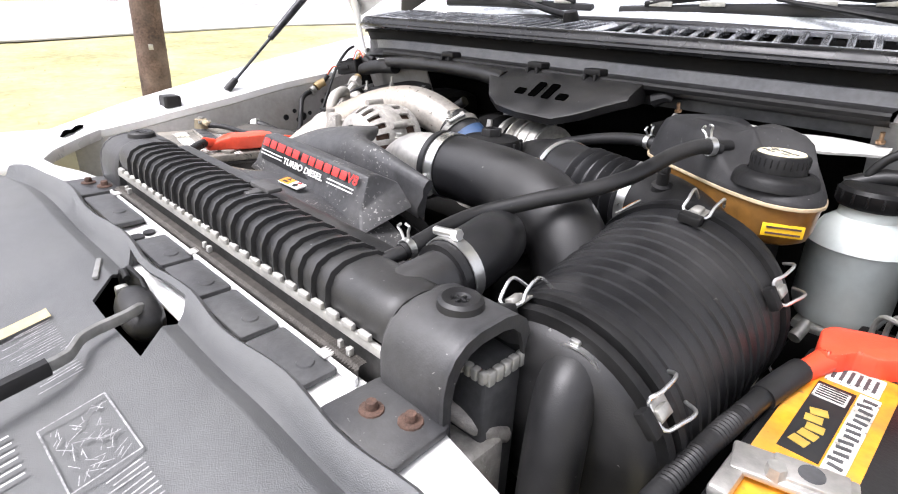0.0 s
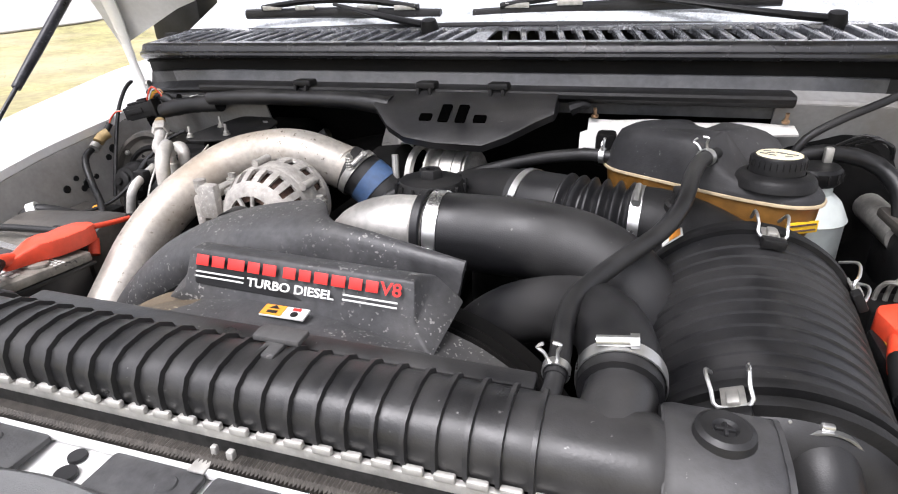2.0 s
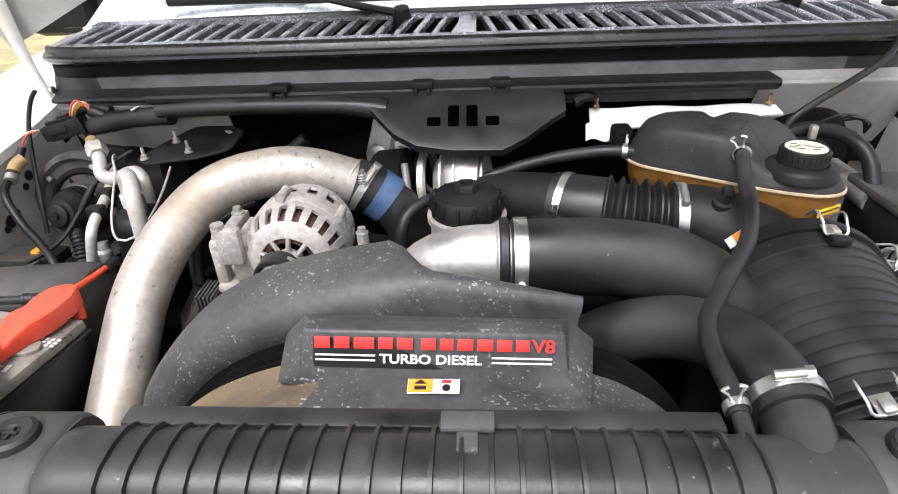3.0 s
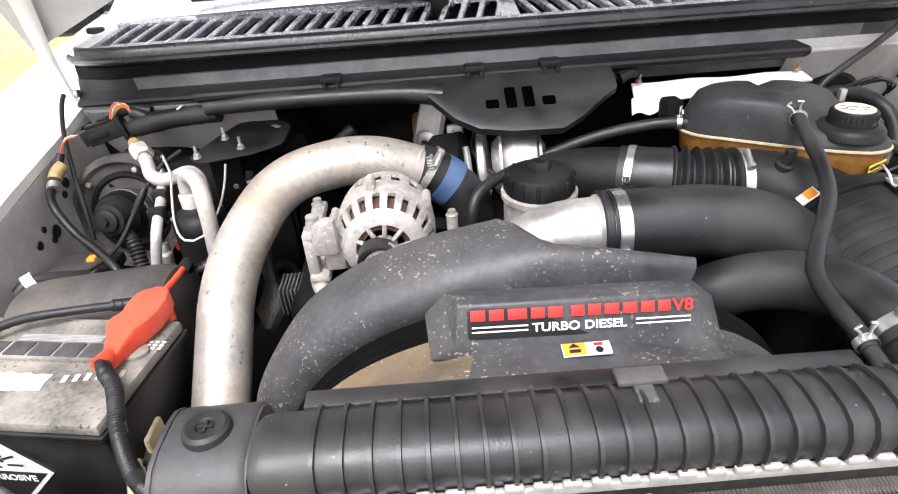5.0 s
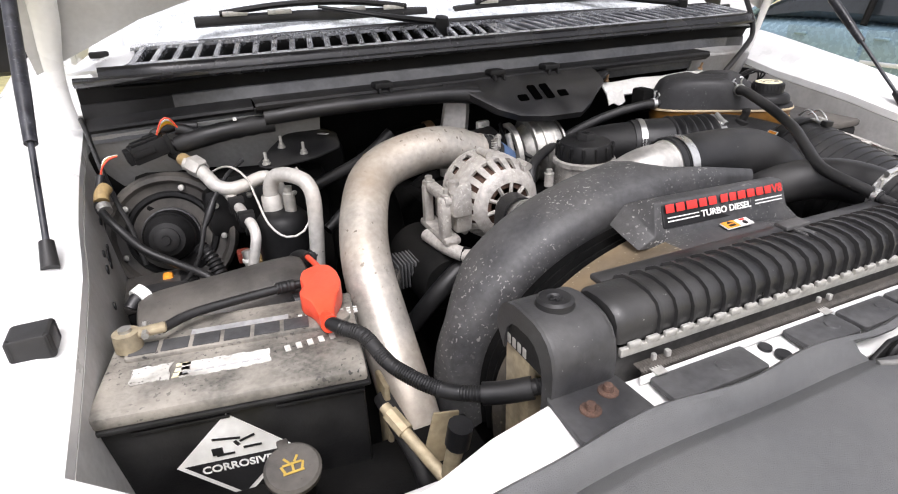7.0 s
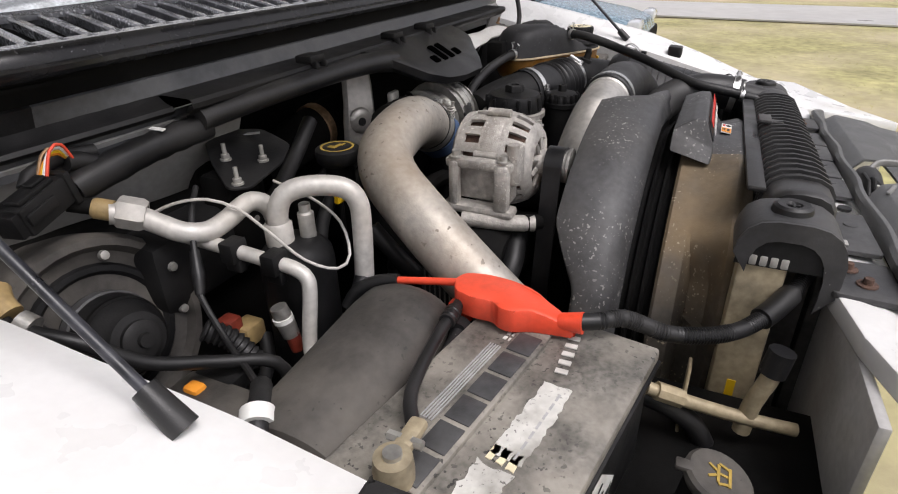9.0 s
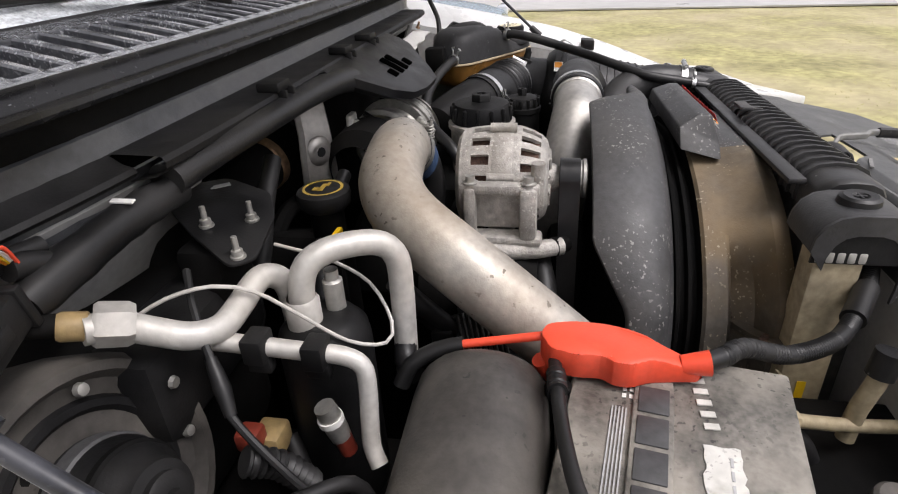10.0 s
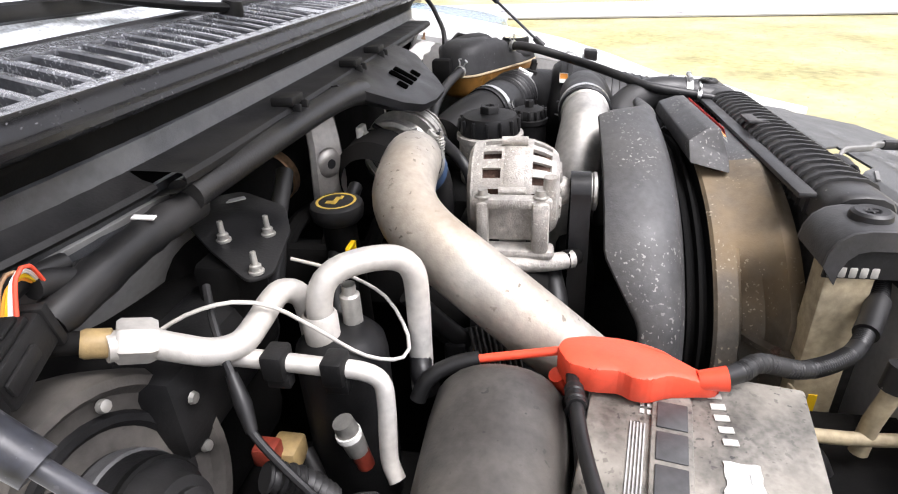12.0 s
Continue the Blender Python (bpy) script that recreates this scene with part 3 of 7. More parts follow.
for x, y, r in ((-.135, -.080, .0075), (-.128, -.098, .009), (.03, -.075, .006)):
    part("dark_hole_disc", lathe([(0, .0012), (r, .0012), (r * 1.05, -.002)], (x, y, 1.103), (0, 0, 1), 16), m_print, header)

# bulkhead, seal, grille and windscreen
PLATE = [(.700, 1.262), (.668, 1.268), (.657, 1.276), (.656, 1.282), (.659, 1.2865), (.664, 1.2875), (.700, 1.2885), (.714, 1.2885)]
THIN = [(.705, 1.262), (.690, 1.268), (.687, 1.272), (.690, 1.2765), (.700, 1.2795), (.7125, 1.2885)]
SHELF = [(.7115, 1.2870), (.7135, 1.2915), (.7185, 1.3075), (.723, 1.3090)]
FACE = [(.7225, 1.302), (.7225, 1.336), (.714, 1.3385)]
LIP = [(.716, 1.331), (.7065, 1.3335), (.7020, 1.3385), (.7035, 1.3430), (.7090, 1.3455), (.7145, 1.3460)]
SEAL = [(.7105, 1.3425), (.7115, 1.3455), (.7150, 1.3530), (.7185, 1.3585), (.7240, 1.3610), (.7300, 1.3595), (.732, 1.345)]


def cowl_end(u):
    """How far the cowl bends back and down towards its ends."""
    k = max(0.0, (abs(u) - .68) / .16)
    return k * k


def cowl_at(u, y, z):
    t = min(1.0, max(0.0, (1.345 - z) / .06))
    low = max(0.0, (abs(u) - .50) / .34) ** 2
    return (u, y + .12 * (cowl_end(u) * (1 - t) + low * t), z - .012 * cowl_end(u) * (1 - t) - .030 * low * t)


part("bulkhead", sheet(lambda u, v: cowl_at(u, .705, v), span(-.84, .84, 30), span(1.245, 1.270, 3), .006), m_wall, truck)
for name, prof, mat, x0, x1, note in (("cowl_plate", PLATE, m_black, -.56, .52, "black plastic ledge"), ("cowl_plate", THIN, m_black, -.85, -.56, "thin end of the black ledge"), ("body_flange", THIN, m_bulk, .52, .84, "pale painted body flange"), ("cowl_shelf", SHELF, m_wall, -.69, .66, "grey plastic band below the seal"), ("cowl_shelf_end", SHELF, m_black, -.85, -.69, ""), ("cowl_shelf_end", SHELF, m_black, .66, .82, ""),
                                      ("cowl_face", FACE, m_matte, -.85, .82, ""), ("cowl_lip", LIP, m_cowl, -.85, .82, "rounded wet black rubber lip"), ("cowl_seal", SEAL, m_cowl, -.80, .78, "wet black cowl seal")):
    part(name, sheet(lambda u, i, prof=prof: cowl_at(u, *prof[i]), span(x0, x1, 44), list(range(len(prof)))), mat, truck, note)
# Black backing sheet supplies the shade seen through the grille slots.
cowl = part("cowl_base", sheet(lambda u, i: (u, (.730, .775, .84, .90)[i] + .10 * cowl_end(u), (1.325, 1.328, 1.340, 1.372)[i] - .01 * cowl_end(u)), span(-.78, .78, 30), [0, 1, 2, 3], .004), m_matte, truck, "black sheet under the cowl grille standing for shade")


def grille_at(u, f):
    y = .728 + .130 * f + .11 * cowl_end(u)
    return Vector((u, y, 1.3585 + .022 * f - .003 * f * f - .012 * cowl_end(u)))


def rail(f0, f1, lift):
    rows = []
    for u in span(-.745, .745, 48):
        a, b = grille_at(u, f0), grille_at(u, f1)
        rows.append([a + Vector((0, 0, -.004)), a + Vector((0, 0, lift)), b + Vector((0, 0, lift)), b + Vector((0, 0, -.004))])
    return loft(rows)


grille = part("cowl_grille", rail(-.02, .10, .002), m_grille, truck, "wet glossy black slotted cowl grille with sky reflections in its colour")
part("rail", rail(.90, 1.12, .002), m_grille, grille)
for s in (-1, 1):
    ep = part("end_panel", sheet(lambda u, v: cowl_at(s * (.738 + .125 * u * (1 - .35 * v)), .730 + .17 * v - .03 * u * v, 1.3590 + .020 * v - .006 * u), span(0, 1, 5), span(0, 1, 5), .006), m_white, truck, "wet white cowl corner")
    part("clip", box((s * .80, .885, 1.366), (.034, .014, .012), .004, m=None), m_black, ep, "black plastic clip")
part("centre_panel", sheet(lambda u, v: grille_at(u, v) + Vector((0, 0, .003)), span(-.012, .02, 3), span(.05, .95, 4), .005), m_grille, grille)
n_slat = 43
for i in range(n_slat + 1):
    u = -.740 + 1.48 * i / n_slat
    if -.012 < u < .02:
        continue
    rows = []
    for f in span(.04, .98, 14):
        w = .0058 + .007 * max(0.0, abs(f - .51) * 2 - .78) / .22
        c = grille_at(u + .026 * (f - .2) * (1 if u < 0 else -1), f)
        rows.append([c + Vector((-w, 0, -.010)), c + Vector((-w, 0, .000)), c + Vector((-w * .6, 0, .0022)), c + Vector((w * .6, 0, .0022)), c + Vector((w, 0, .000)), c + Vector((w, 0, -.010))])
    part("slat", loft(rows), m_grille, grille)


def glass_at(u, f):
    return Vector((u * (1 - .12 * f), .872 + .62 * f + .10 * (u / .75) ** 2 * (1 - .3 * f), 1.380 + .36 * f - .02 * f * f - .02 * (u / .75) ** 2))


part("windscreen", sheet(lambda u, f: glass_at(u, f), span(-.78, .78, 24), span(0, 1, 12), .005), m_glass, truck, "wet windscreen glass, the sky's reflection in its pale colour")
part("screen_trim", tube([glass_at(u, 0.0) + Vector((0, -.004, .002)) for u in span(-.78, .78, 12)], .006, n=8, step=.05), m_rubber, truck)
part("cab_roof", box((0, 2.2, 1.72), (1.5, 1.5, .06), .03), m_white, truck)
for s in (-1, 1):
    part("pillar", tube([(s * .80, .95, 1.33), (s * .76, 1.25, 1.5), (s * .70, 1.55, 1.70)], .035, n=10, step=.1), m_white, truck)
    part("cab_side", box((s * .93, 1.75, .95), (.06, .9, .9), .02), m_white, truck)
    mir = part("door_mirror", box((s * 1.08, 1.28, 1.45), (.2, .12, .3), .04), m_black, truck, "black door mirror")
    part("mirror_arm", tube([(s * .92, 1.3, 1.36), (s * 1.03, 1.29, 1.38)], .02, n=8), m_black, mir)

# hood, standing open on its hinges
def hood_at(u, f):
    y0, z0, a = .84, 1.470, radians(54)
    k = max(0.0, min(1.0, (abs(u) - .58) / .30))
    drop = .115 * k ** 1.6 * max(0.0, 1 - f * 2.2)
    return Vector((u * (1 + .02 * f), y0 - 1.18 * f * math.cos(a) + .02 * math.sin(f * 3.1), z0 + 1.18 * f * math.sin(a) - drop - .02 * (u / .85) ** 2 * f))


hood = part("hood", sheet(hood_at, span(-.90, .90, 20), span(0, 1, 14), .02), m_hood, truck, "white hood standing open, seen from below, greyed by painted shade")
for s in (-1, 1):
    rows = []
    for f in span(.14, 1, 10):
        c = hood_at(s * .88, f)
        rows.append([c + Vector((0, .0, .0)), c + Vector((0, -.045, -.026)), c + Vector((-s * .05, -.045, -.026)), c + Vector((-s * .09, 0, .0))])
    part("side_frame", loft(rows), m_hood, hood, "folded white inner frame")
    boss = part("boss", lathe([(.012, .008), (.016, .006), (.024, -.002), (.026, -.006)], hood_at(s * .82, .11) + Vector((0, -.006, -.004)), (0, -.8, -.6), 20), m_hood, hood)
    part("dark_hole_disc", lathe([(0, .004), (.009, .004), (.010, 0)], hood_at(s * .785, .13) + Vector((0, -.004, -.003)), (0, -.8, -.6), 16), m_print, hood, "dark disc standing for the shade in a hole")
    h = part("hood_hinge", tube([(s * .866, .835, 1.245), (s * .868, .822, 1.29), (s * .868, .812, 1.335), (s * .862, .796, 1.385), (s * .852, .776, 1.43), (s * .845, .755, 1.475)], [.012, .013, .015, .018, .021, .023], n=10, step=.02, flat=.45), m_white, truck, "curved white hinge arm")
    for y, z in ((.832, 1.26), (.80, 1.38)):
        part("bolt", lathe([(0, .007), (.008, .006), (.009, 0)], (s * .855, y, z), (-s, 0, 0), 8), m_zinc, h)
rows = []
for u in span(-.7, .7, 20):
    a, b = hood_at(u, .02), hood_at(u, .12)
    rows.append([a, a + Vector((0, -.02, -.012)), b + Vector((0, -.02, -.012)), b])
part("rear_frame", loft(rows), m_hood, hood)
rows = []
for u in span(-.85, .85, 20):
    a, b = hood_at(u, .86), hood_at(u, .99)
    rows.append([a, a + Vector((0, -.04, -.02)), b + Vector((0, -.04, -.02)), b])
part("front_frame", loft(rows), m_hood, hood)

# Unseen liner, added to cut the white hood's bounce onto the cowl.
part("liner", sheet(lambda u, f: hood_at(u, f) + Vector((0, -.018, -.020)), span(-.62, .62, 16), span(.20, .82, 10), .012), m_liner, hood, "dark hood liner, added out of view to dim the cowl")

for s in (-1, 1):
    # Added blocks close the see-through gap and stand in for its shade.
    part("hinge_gap_filler", join(box((s * .895, .93, 1.10), (.09, .26, .20), .01), box((s * .80, .93, 1.14), (.12, .16, .16), .01)), m_matte, truck, "black filler block standing for the shade below the hinge")

# bump stops and gas struts
for s in (-1, 1):
    b = single("bump_stop", prism(rounded([(s * .870 - .021, .213), (s * .870 + .021, .213), (s * .870 + .021, .253), (s * .870 - .021, .253)], .006), 1.132, 1.162, "z", .004), m_rubber,
               "black rubber bump stop on the white fender", "bump stop", "bump stops")
    ball, top = Vector((s * .869, .388, 1.172)), Vector((s * .880, .742, 1.502))
    d = (top - ball).normalized()
    st = thing("gas_strut", ball, "black gas strut holding the hood open", "gas strut", "hood struts")
    part("socket", tube([ball - d * .010, ball + d * .028], [.011, .009], n=14), m_rubber, st, "black plastic ball socket")
    part("ball_stud", lathe([(0, .012), (.007, .01), (.007, -.012), (.016, -.014), (.016, -.018)], ball - Vector((0, 0, .008)), (0, 0, 1), 14), m_zinc, st, "zinc ball stud")
    part("rod", tube([ball + d * .02, ball + d * .2], .0042, n=10, step=.1), m_strut, st)
    part("cylinder", tube([ball + d * .185, ball + d * .192, ball + d * .35, top - d * .03], [.0085, .0105, .0105, .0105], n=16, step=.1), m_strut, st, "painted black gas cylinder")
    part("socket", tube([top - d * .035, top], [.009, .012], n=12), m_rubber, st)

# wipers
def wiper(name_at, tip, blade_a, blade_b):
    p, t = Vector(name_at), Vector(tip)
    w = thing("wiper", p, "black windscreen wiper resting on wet glass", "wiper", "wipers")
    part("pivot", lathe([(0, .022), (.014, .02), (.018, .006), (.018, -.02)], p, (0, -.3, 1), 16), m_black, w)
    mid = p.lerp(t, .35) + Vector((0, 0, .008))
    part("arm", tube([p + Vector((0, 0, .008)), mid, t + Vector((0, 0, .014))], [.014, .011, .006], n=10, step=.05, flat=.55), m_black, w)
    a, b = Vector(blade_a), Vector(blade_b)
    part("bridge", tube([a.lerp(b, .1) + Vector((0, -.004, .014)), a.lerp(b, .3) + Vector((0, -.006, .026)), a.lerp(b, .5) + Vector((0, -.006, .03)), a.lerp(b, .7) + Vector((0, -.006, .026)), a.lerp(b, .9) + Vector((0, -.004, .014))], .0065, n=8, step=.04), m_black, w)
    part("blade", tube([a, a.lerp(b, .5) + Vector((0, 0, .004)), b], .007, n=8, step=.05, flat=1.6), m_rubber, w)
    for k in (.16, .34, .66, .84):
        c = a.lerp(b, k) + Vector((0, -.009, .014))
        part("clip", box(c, (.05, .004, .010), .0015), m_zinc, w, "wet shining metal clip")
    return w


wiper((-.119, .832, 1.376), (-.37, .915, 1.412), (-.62, .945, 1.408), (-.12, .912, 1.402))
wiper((.60, .855, 1.378), (.26, .925, 1.416), (-.05, .912, 1.400), (.53, .945, 1.416))

# ---- radiator ----
radiator = thing("radiator", (0, -.01, .5), "black ribbed radiator top tank with a crimped alloy edge", "radiator")
SEC = [(-.047, 1.140), (-.049, 1.150), (-.048, 1.164), (-.042, 1.175), (-.030, 1.181), (-.010, 1.183), (.008, 1.181), (.020, 1.174), (.026, 1.160), (.027, 1.140)]


def tank_row(x, grow=0.0, squash=1.0):
    out = []
    for y, z in SEC:
        yy, zz = y + .010, z - 1.150
        ll = math.hypot(yy, zz) or 1
        out.append((x, -.010 + yy * squash + yy / ll * grow, 1.150 + zz * squash + max(0, zz) / ll * grow))
    return out


xs = [-.324, -.320, -.313] + span(-.305, .305, 20) + [.314, .321, .325]
part("top_tank", loft([tank_row(x, 0, .9 if abs(x) > .322 else (.97 if abs(x) > .318 else 1)) for x in xs]), m_tank, radiator)
rib = loft([tank_row(-.0022, .0005), tank_row(-.0018, .0042), tank_row(.0018, .0042), tank_row(.0022, .0005)])
pieces("rib", rib, m_tank, radiator, [(x, 0, 0) for x in [-.272 + .0233 * i for i in range(23)]])
part("crimp_rail", box((0, -.050, 1.1335), (.645, .006, .010), .0015), m_crimp, radiator, "alloy crimp rail")
tab = box((0, -.0515, 1.1405), (.0165, .006, .007), .0018)
pieces("crimp_tab", tab, m_crimp, radiator, [(x, 0, 0) for x in [-.305 + .0242 * i for i in range(26)]])
part("core", box((0, -.012, .83), (.66, .06, .60), .003), m_core, radiator, "dark finned core")
for s in (-1, 1):
    ep = part("end_plate", box((s * .381, .022, .86), (.038, .050, .54), .004), m_endplate if s < 0 else m_pad, radiator, "weathered pale alloy end tank" if s < 0 else "dull grey end tank")
    for k in range(5):
        part("crimp_tab", box((s * .381 - .016 + .008 * k, -.004, 1.128), (.007, .008, .012), .002), m_crimp, ep)
        part("crimp_tab", box((s * .3995, .002 + .0105 * k, 1.126), (.008, .009, .014), .002), m_crimp, ep)
    part("plate_label", box((s * .4005, .022, .93), (.001, .010, .05), 0), m_yellow_clean, ep, "small yellow sticker")
# outlet neck at the tank's end
part("outlet_neck", tube([(.285, -.015, 1.150), (.292, .02, 1.158), (.296, .06, 1.163)], [.030, .029, .029], n=20), m_tank, radiator)
part("nipple", tube([(.238, -.005, 1.165), (.243, .025, 1.172), (.245, .055, 1.174)], .008, n=12), m_tank, radiator)
# grey condenser tube and foam behind the header
part("condenser", box((0, -.060, .86), (.62, .018, .46), .003), m_core, radiator)
fin_bm = bmesh.new()
fin_rows = []
for k in range(330):
    x, d = -.305 + .00185 * k, (.0022 if k % 2 else -.0022)
    fin_rows.append([fin_bm.verts.new((x, y, z)) for y, z in ((-.066 + d, 1.090), (-.066 + d, 1.114), (-.062, 1.117 + .3 * d), (-.053, 1.117 + .3 * d))])
for p, q in zip(fin_rows, fin_rows[1:]):
    for i in range(3):
        fin_bm.faces.new((p[i], q[i], q[i + 1], p[i + 1]))
part("condenser_fin_strip", fin_bm, m_fin, radiator, "dull brown condenser fins")
for x in (-.285, -.02, .262):
    single("metal_clip", join(box((x, -.066, 1.1135), (.015, .020, .002), .0006), box((x + .005, -.056, 1.118), (.005, .005, .012), .001), box((x + .022, -.058, 1.121), (.006, .006, .008), .001)), m_crimp, "small bright alloy clip on the radiator edge", "clip", "edge clips")

# ---- mounting brackets at the tank's ends ----
def mount(s):
    b = thing("radiator_mount", (s * .363, -.02, 1.10), "black plastic radiator mounting bracket with a rubber grommet", "bracket", "radiator mounts")
    cx = s * .3635
    rows = []
    prof = [(-.056, 1.100), (-.058, 1.118), (-.058, 1.140), (-.054, 1.157), (-.046, 1.169), (-.034, 1.177), (-.018, 1.1805), (.014, 1.1805), (.030, 1.177), (.042, 1.168), (.049, 1.154), (.051, 1.138)]
    inner = [(y * .90, z - .006) for y, z in prof]
    for x, k in ((-.039, .955), (-.0365, .985), (-.031, 1.0), (.031, 1.0), (.0365, .985), (.039, .955)):
        row = [(cx + x, y * k, 1.10 + (z - 1.10) * (k if k < 1 else 1)) for y, z in prof]
        row += [(cx + x, y * k, 1.10 + (z - 1.10) * k) for y, z in inner[::-1]]
        rows.append(row)
    body = part("body", loft(rows), m_mount, b)
    for e in (-s,):
        cheek = [(y * .95, 1.10 + (z - 1.10) * .97) for y, z in prof] + [(.02, 1.145), (-.03, 1.10)]
        part("cheek", prism(cheek, cx + e * .038 - .002, cx + e * .038 + .002, "x"), m_mount, b)
    k = .70 if s < 0 else .84
    arch = prof + [(y * k, z - .073 * (1 - k)) for y, z in prof[::-1]]
    if s < 0:
        part("end_wall", prism([(y * .93, max(1.124, 1.10 + (z - 1.10) * .95)) for y, z in prof[1:]] + [(.048, 1.124)], cx - .0365, cx - .0335, "x"), m_black, b)
    part("cheek", prism(arch, cx + s * .0375 - .002, cx + s * .0375 + .002, "x"), m_mount, b)
    foot = [(cx - .043, -.050), (cx + .043, -.050), (cx + .046, -.118), (cx - .046, -.118)]
    part("foot", prism(rounded(foot, .008), 1.1045, 1.1125, "z", .002), m_mount, b)
    g = part("grommet", lathe([(0, .004), (.007, .004), (.009, .0065), (.0165, .0075), (.020, .005), (.021, .0), (.0215, -.004)], (cx, 0, 1.181), (0, 0, 1), 30), m_rubber, b, "round black rubber grommet")
    part("cross", box((cx, 0, 1.186), (.013, .0028, .003), .0008), m_rubber, g)
    part("cross", box((cx, 0, 1.186), (.0028, .013, .003), .0008), m_rubber, g)
    for bx, by in ((cx + .018, -.072), (cx - .014, -.086)):
        part("bolt", lathe([(0, .0085), (.0045, .0085), (.0052, .007), (.0054, .002), (.0105, .0015), (.011, 0)], (bx, by, 1.1125), (0, 0, 1), 12), m_rust, b, "rusty flanged bolt")

    if s < 0:
        b.location += Vector((-.003, .004, -.005))

mount(-1)
mount(1)

# ---- pads on the header, the sight shield and the hood latch ----
for x0, x1, y1 in ((-.300, -.168, -.112), (-.100, -.012, -.112), (-.004, .085, -.112), (.093, .185, -.114), (.193, .285, -.116)):
    p = single("header_pad", prism(rounded([(x0, -.072), (x1, -.072), (x1, y1), (x0, y1)], .005), 1.104, 1.1105, "z", .0015), m_pad, "flat grey plastic pad on the white header panel", "pad", "header pads")
    part("push_pin", lathe([(0, .002), (.008, .0015), (.009, 0)], ((x0 + x1) / 2 + .02, -.09, 1.1105), (0, 0, 1), 18), m_pad, p)

shield = thing("sight_shield", (0, -.3, 1.0), "large grey plastic cover over the grille with printed stickers", "cover")
SH = [(-.116, 1.104), (-.117, 1.117), (-.122, 1.121), (-.129, 1.119), (-.136, 1.104), (-.143, 1.098), (-.162, 1.112), (-.166, 1.1125), (-.195, 1.108), (-.225, 1.103), (-.255, 1.092), (-.30, 1.084), (-.40, 1.062), (-.52, 1.02), (-.60, .94)]


NOTCH = (-.11, .06)


def shield_at(u, i):
    y, z = SH[i]
    k = max(0.0, (abs(u) - .40) / .2)
    wob = .004 * math.sin(u * 31) * (1 if i in (1, 2, 3, 4) else .2)
    f = max(0.0, min(1.0, (-.123 - y) / .072))
    lft, rgt = -.065 + .085 * f, .085 + .065 * f
    u = -.58 + (u + .58) * (lft + .58) / .47 if u < NOTCH[0] else (.58 - (.58 - u) * (.58 - rgt) / .52 if u > NOTCH[1] else lft + (u - NOTCH[0]) * (rgt - lft) / .17)
    return Vector((u, y - .036 * k * k + wob, z - .02 * k * k + .3 * wob))


us_s = span(-.58, NOTCH[0], 24) + [-.07, -.03, .02] + span(NOTCH[1], .58, 24)
bm = bmesh.new()
grid = [[bm.verts.new(shield_at(u, i)) for i in range(len(SH))] for u in us_s]
for a in range(len(us_s) - 1):
    mid = (us_s[a] + us_s[a + 1]) / 2
    for i in range(len(SH) - 1):
        if NOTCH[0] < mid < NOTCH[1] and 2 < i < 8:
            continue
        bm.faces.new((grid[a][i], grid[a][i + 1], grid[a + 1][i + 1], grid[a + 1][i]))
bmesh.ops.recalc_face_normals(bm, faces=bm.faces)
bmesh.ops.solidify(bm, geom=bm.faces[:], thickness=.004)
part("panel", bm, m_shield, shield, sharp=50)
# A lightless black box below the panel stands for the opening's shade.
part("recess", box((.01, -.19, 1.02), (.40, .17, .04), .004), m_void, shield, "black box standing for the shade in the latch opening")


def flat_bar(cx, cy, w, h, mat, name="print_bar", turn=0.0, lift=.0006):
    """A thin print lying on the shield."""
    rows = []
    c, s_ = math.cos(radians(turn)), math.sin(radians(turn))
    z = lambda y: interp([(a, b) for a, b in SH[::-1]], y)
    bm = bmesh.new()
    q = []
    for a, b in ((-1, -1), (1, -1), (1, 1), (-1, 1)):
        x, y = cx + c * a * w / 2 - s_ * b * h / 2, cy + s_ * a * w / 2 + c * b * h / 2
        q.append(bm.verts.new((x, y, z(y) + lift + .0042)))
    bm.faces.new(q)
    return part(name, bm, mat, shield)


rng = random.Random(8)
m_sticker = material("faded_yellow_sticker", (0.55, 0.42, 0.20), 0.5, vary=0.1, bump=0.0)
m_faint = material("worn_grey_print", (0.25, 0.25, 0.25), 0.5, vary=0.5, scale=60, bump=0.0)
m_lever = material("lever_paint", (0.17, 0.17, 0.165), 0.4, vary=0.25, bump=0.1, dust=(0.28, 0.27, 0.25), dust_amount=0.4)
flat_bar(.012, -.262, .018, .058, m_sticker, "sticker_header", lift=.0007)
for k in range(5):
    flat_bar(.012, -.281 + .009 * k, .007, .006, m_print, "print_bar", lift=.0012)
for k in range(24):
    h = rng.uniform(.026, .052) if k not in (12, 13, 14, 15, 22) else .006
    flat_bar(.026 + k * .0046, -.235 - h / 2, .0011, h, m_faint)
for x0, y0, w, h in ((.178, -.2585, .0014, .051), (.261, -.2585, .0014, .051), (.2195, -.2335, .083, .0014), (.2195, -.2835, .083, .0014)):
    flat_bar(x0, y0, w, h, m_faint, "diagram_frame")
for k in range(60):
    flat_bar(.2195 + rng.uniform(-.034, .034), -.2585 + rng.uniform(-.019, .019), rng.uniform(.003, .014), .0007, m_faint, "diagram_line", rng.uniform(-80, 80))
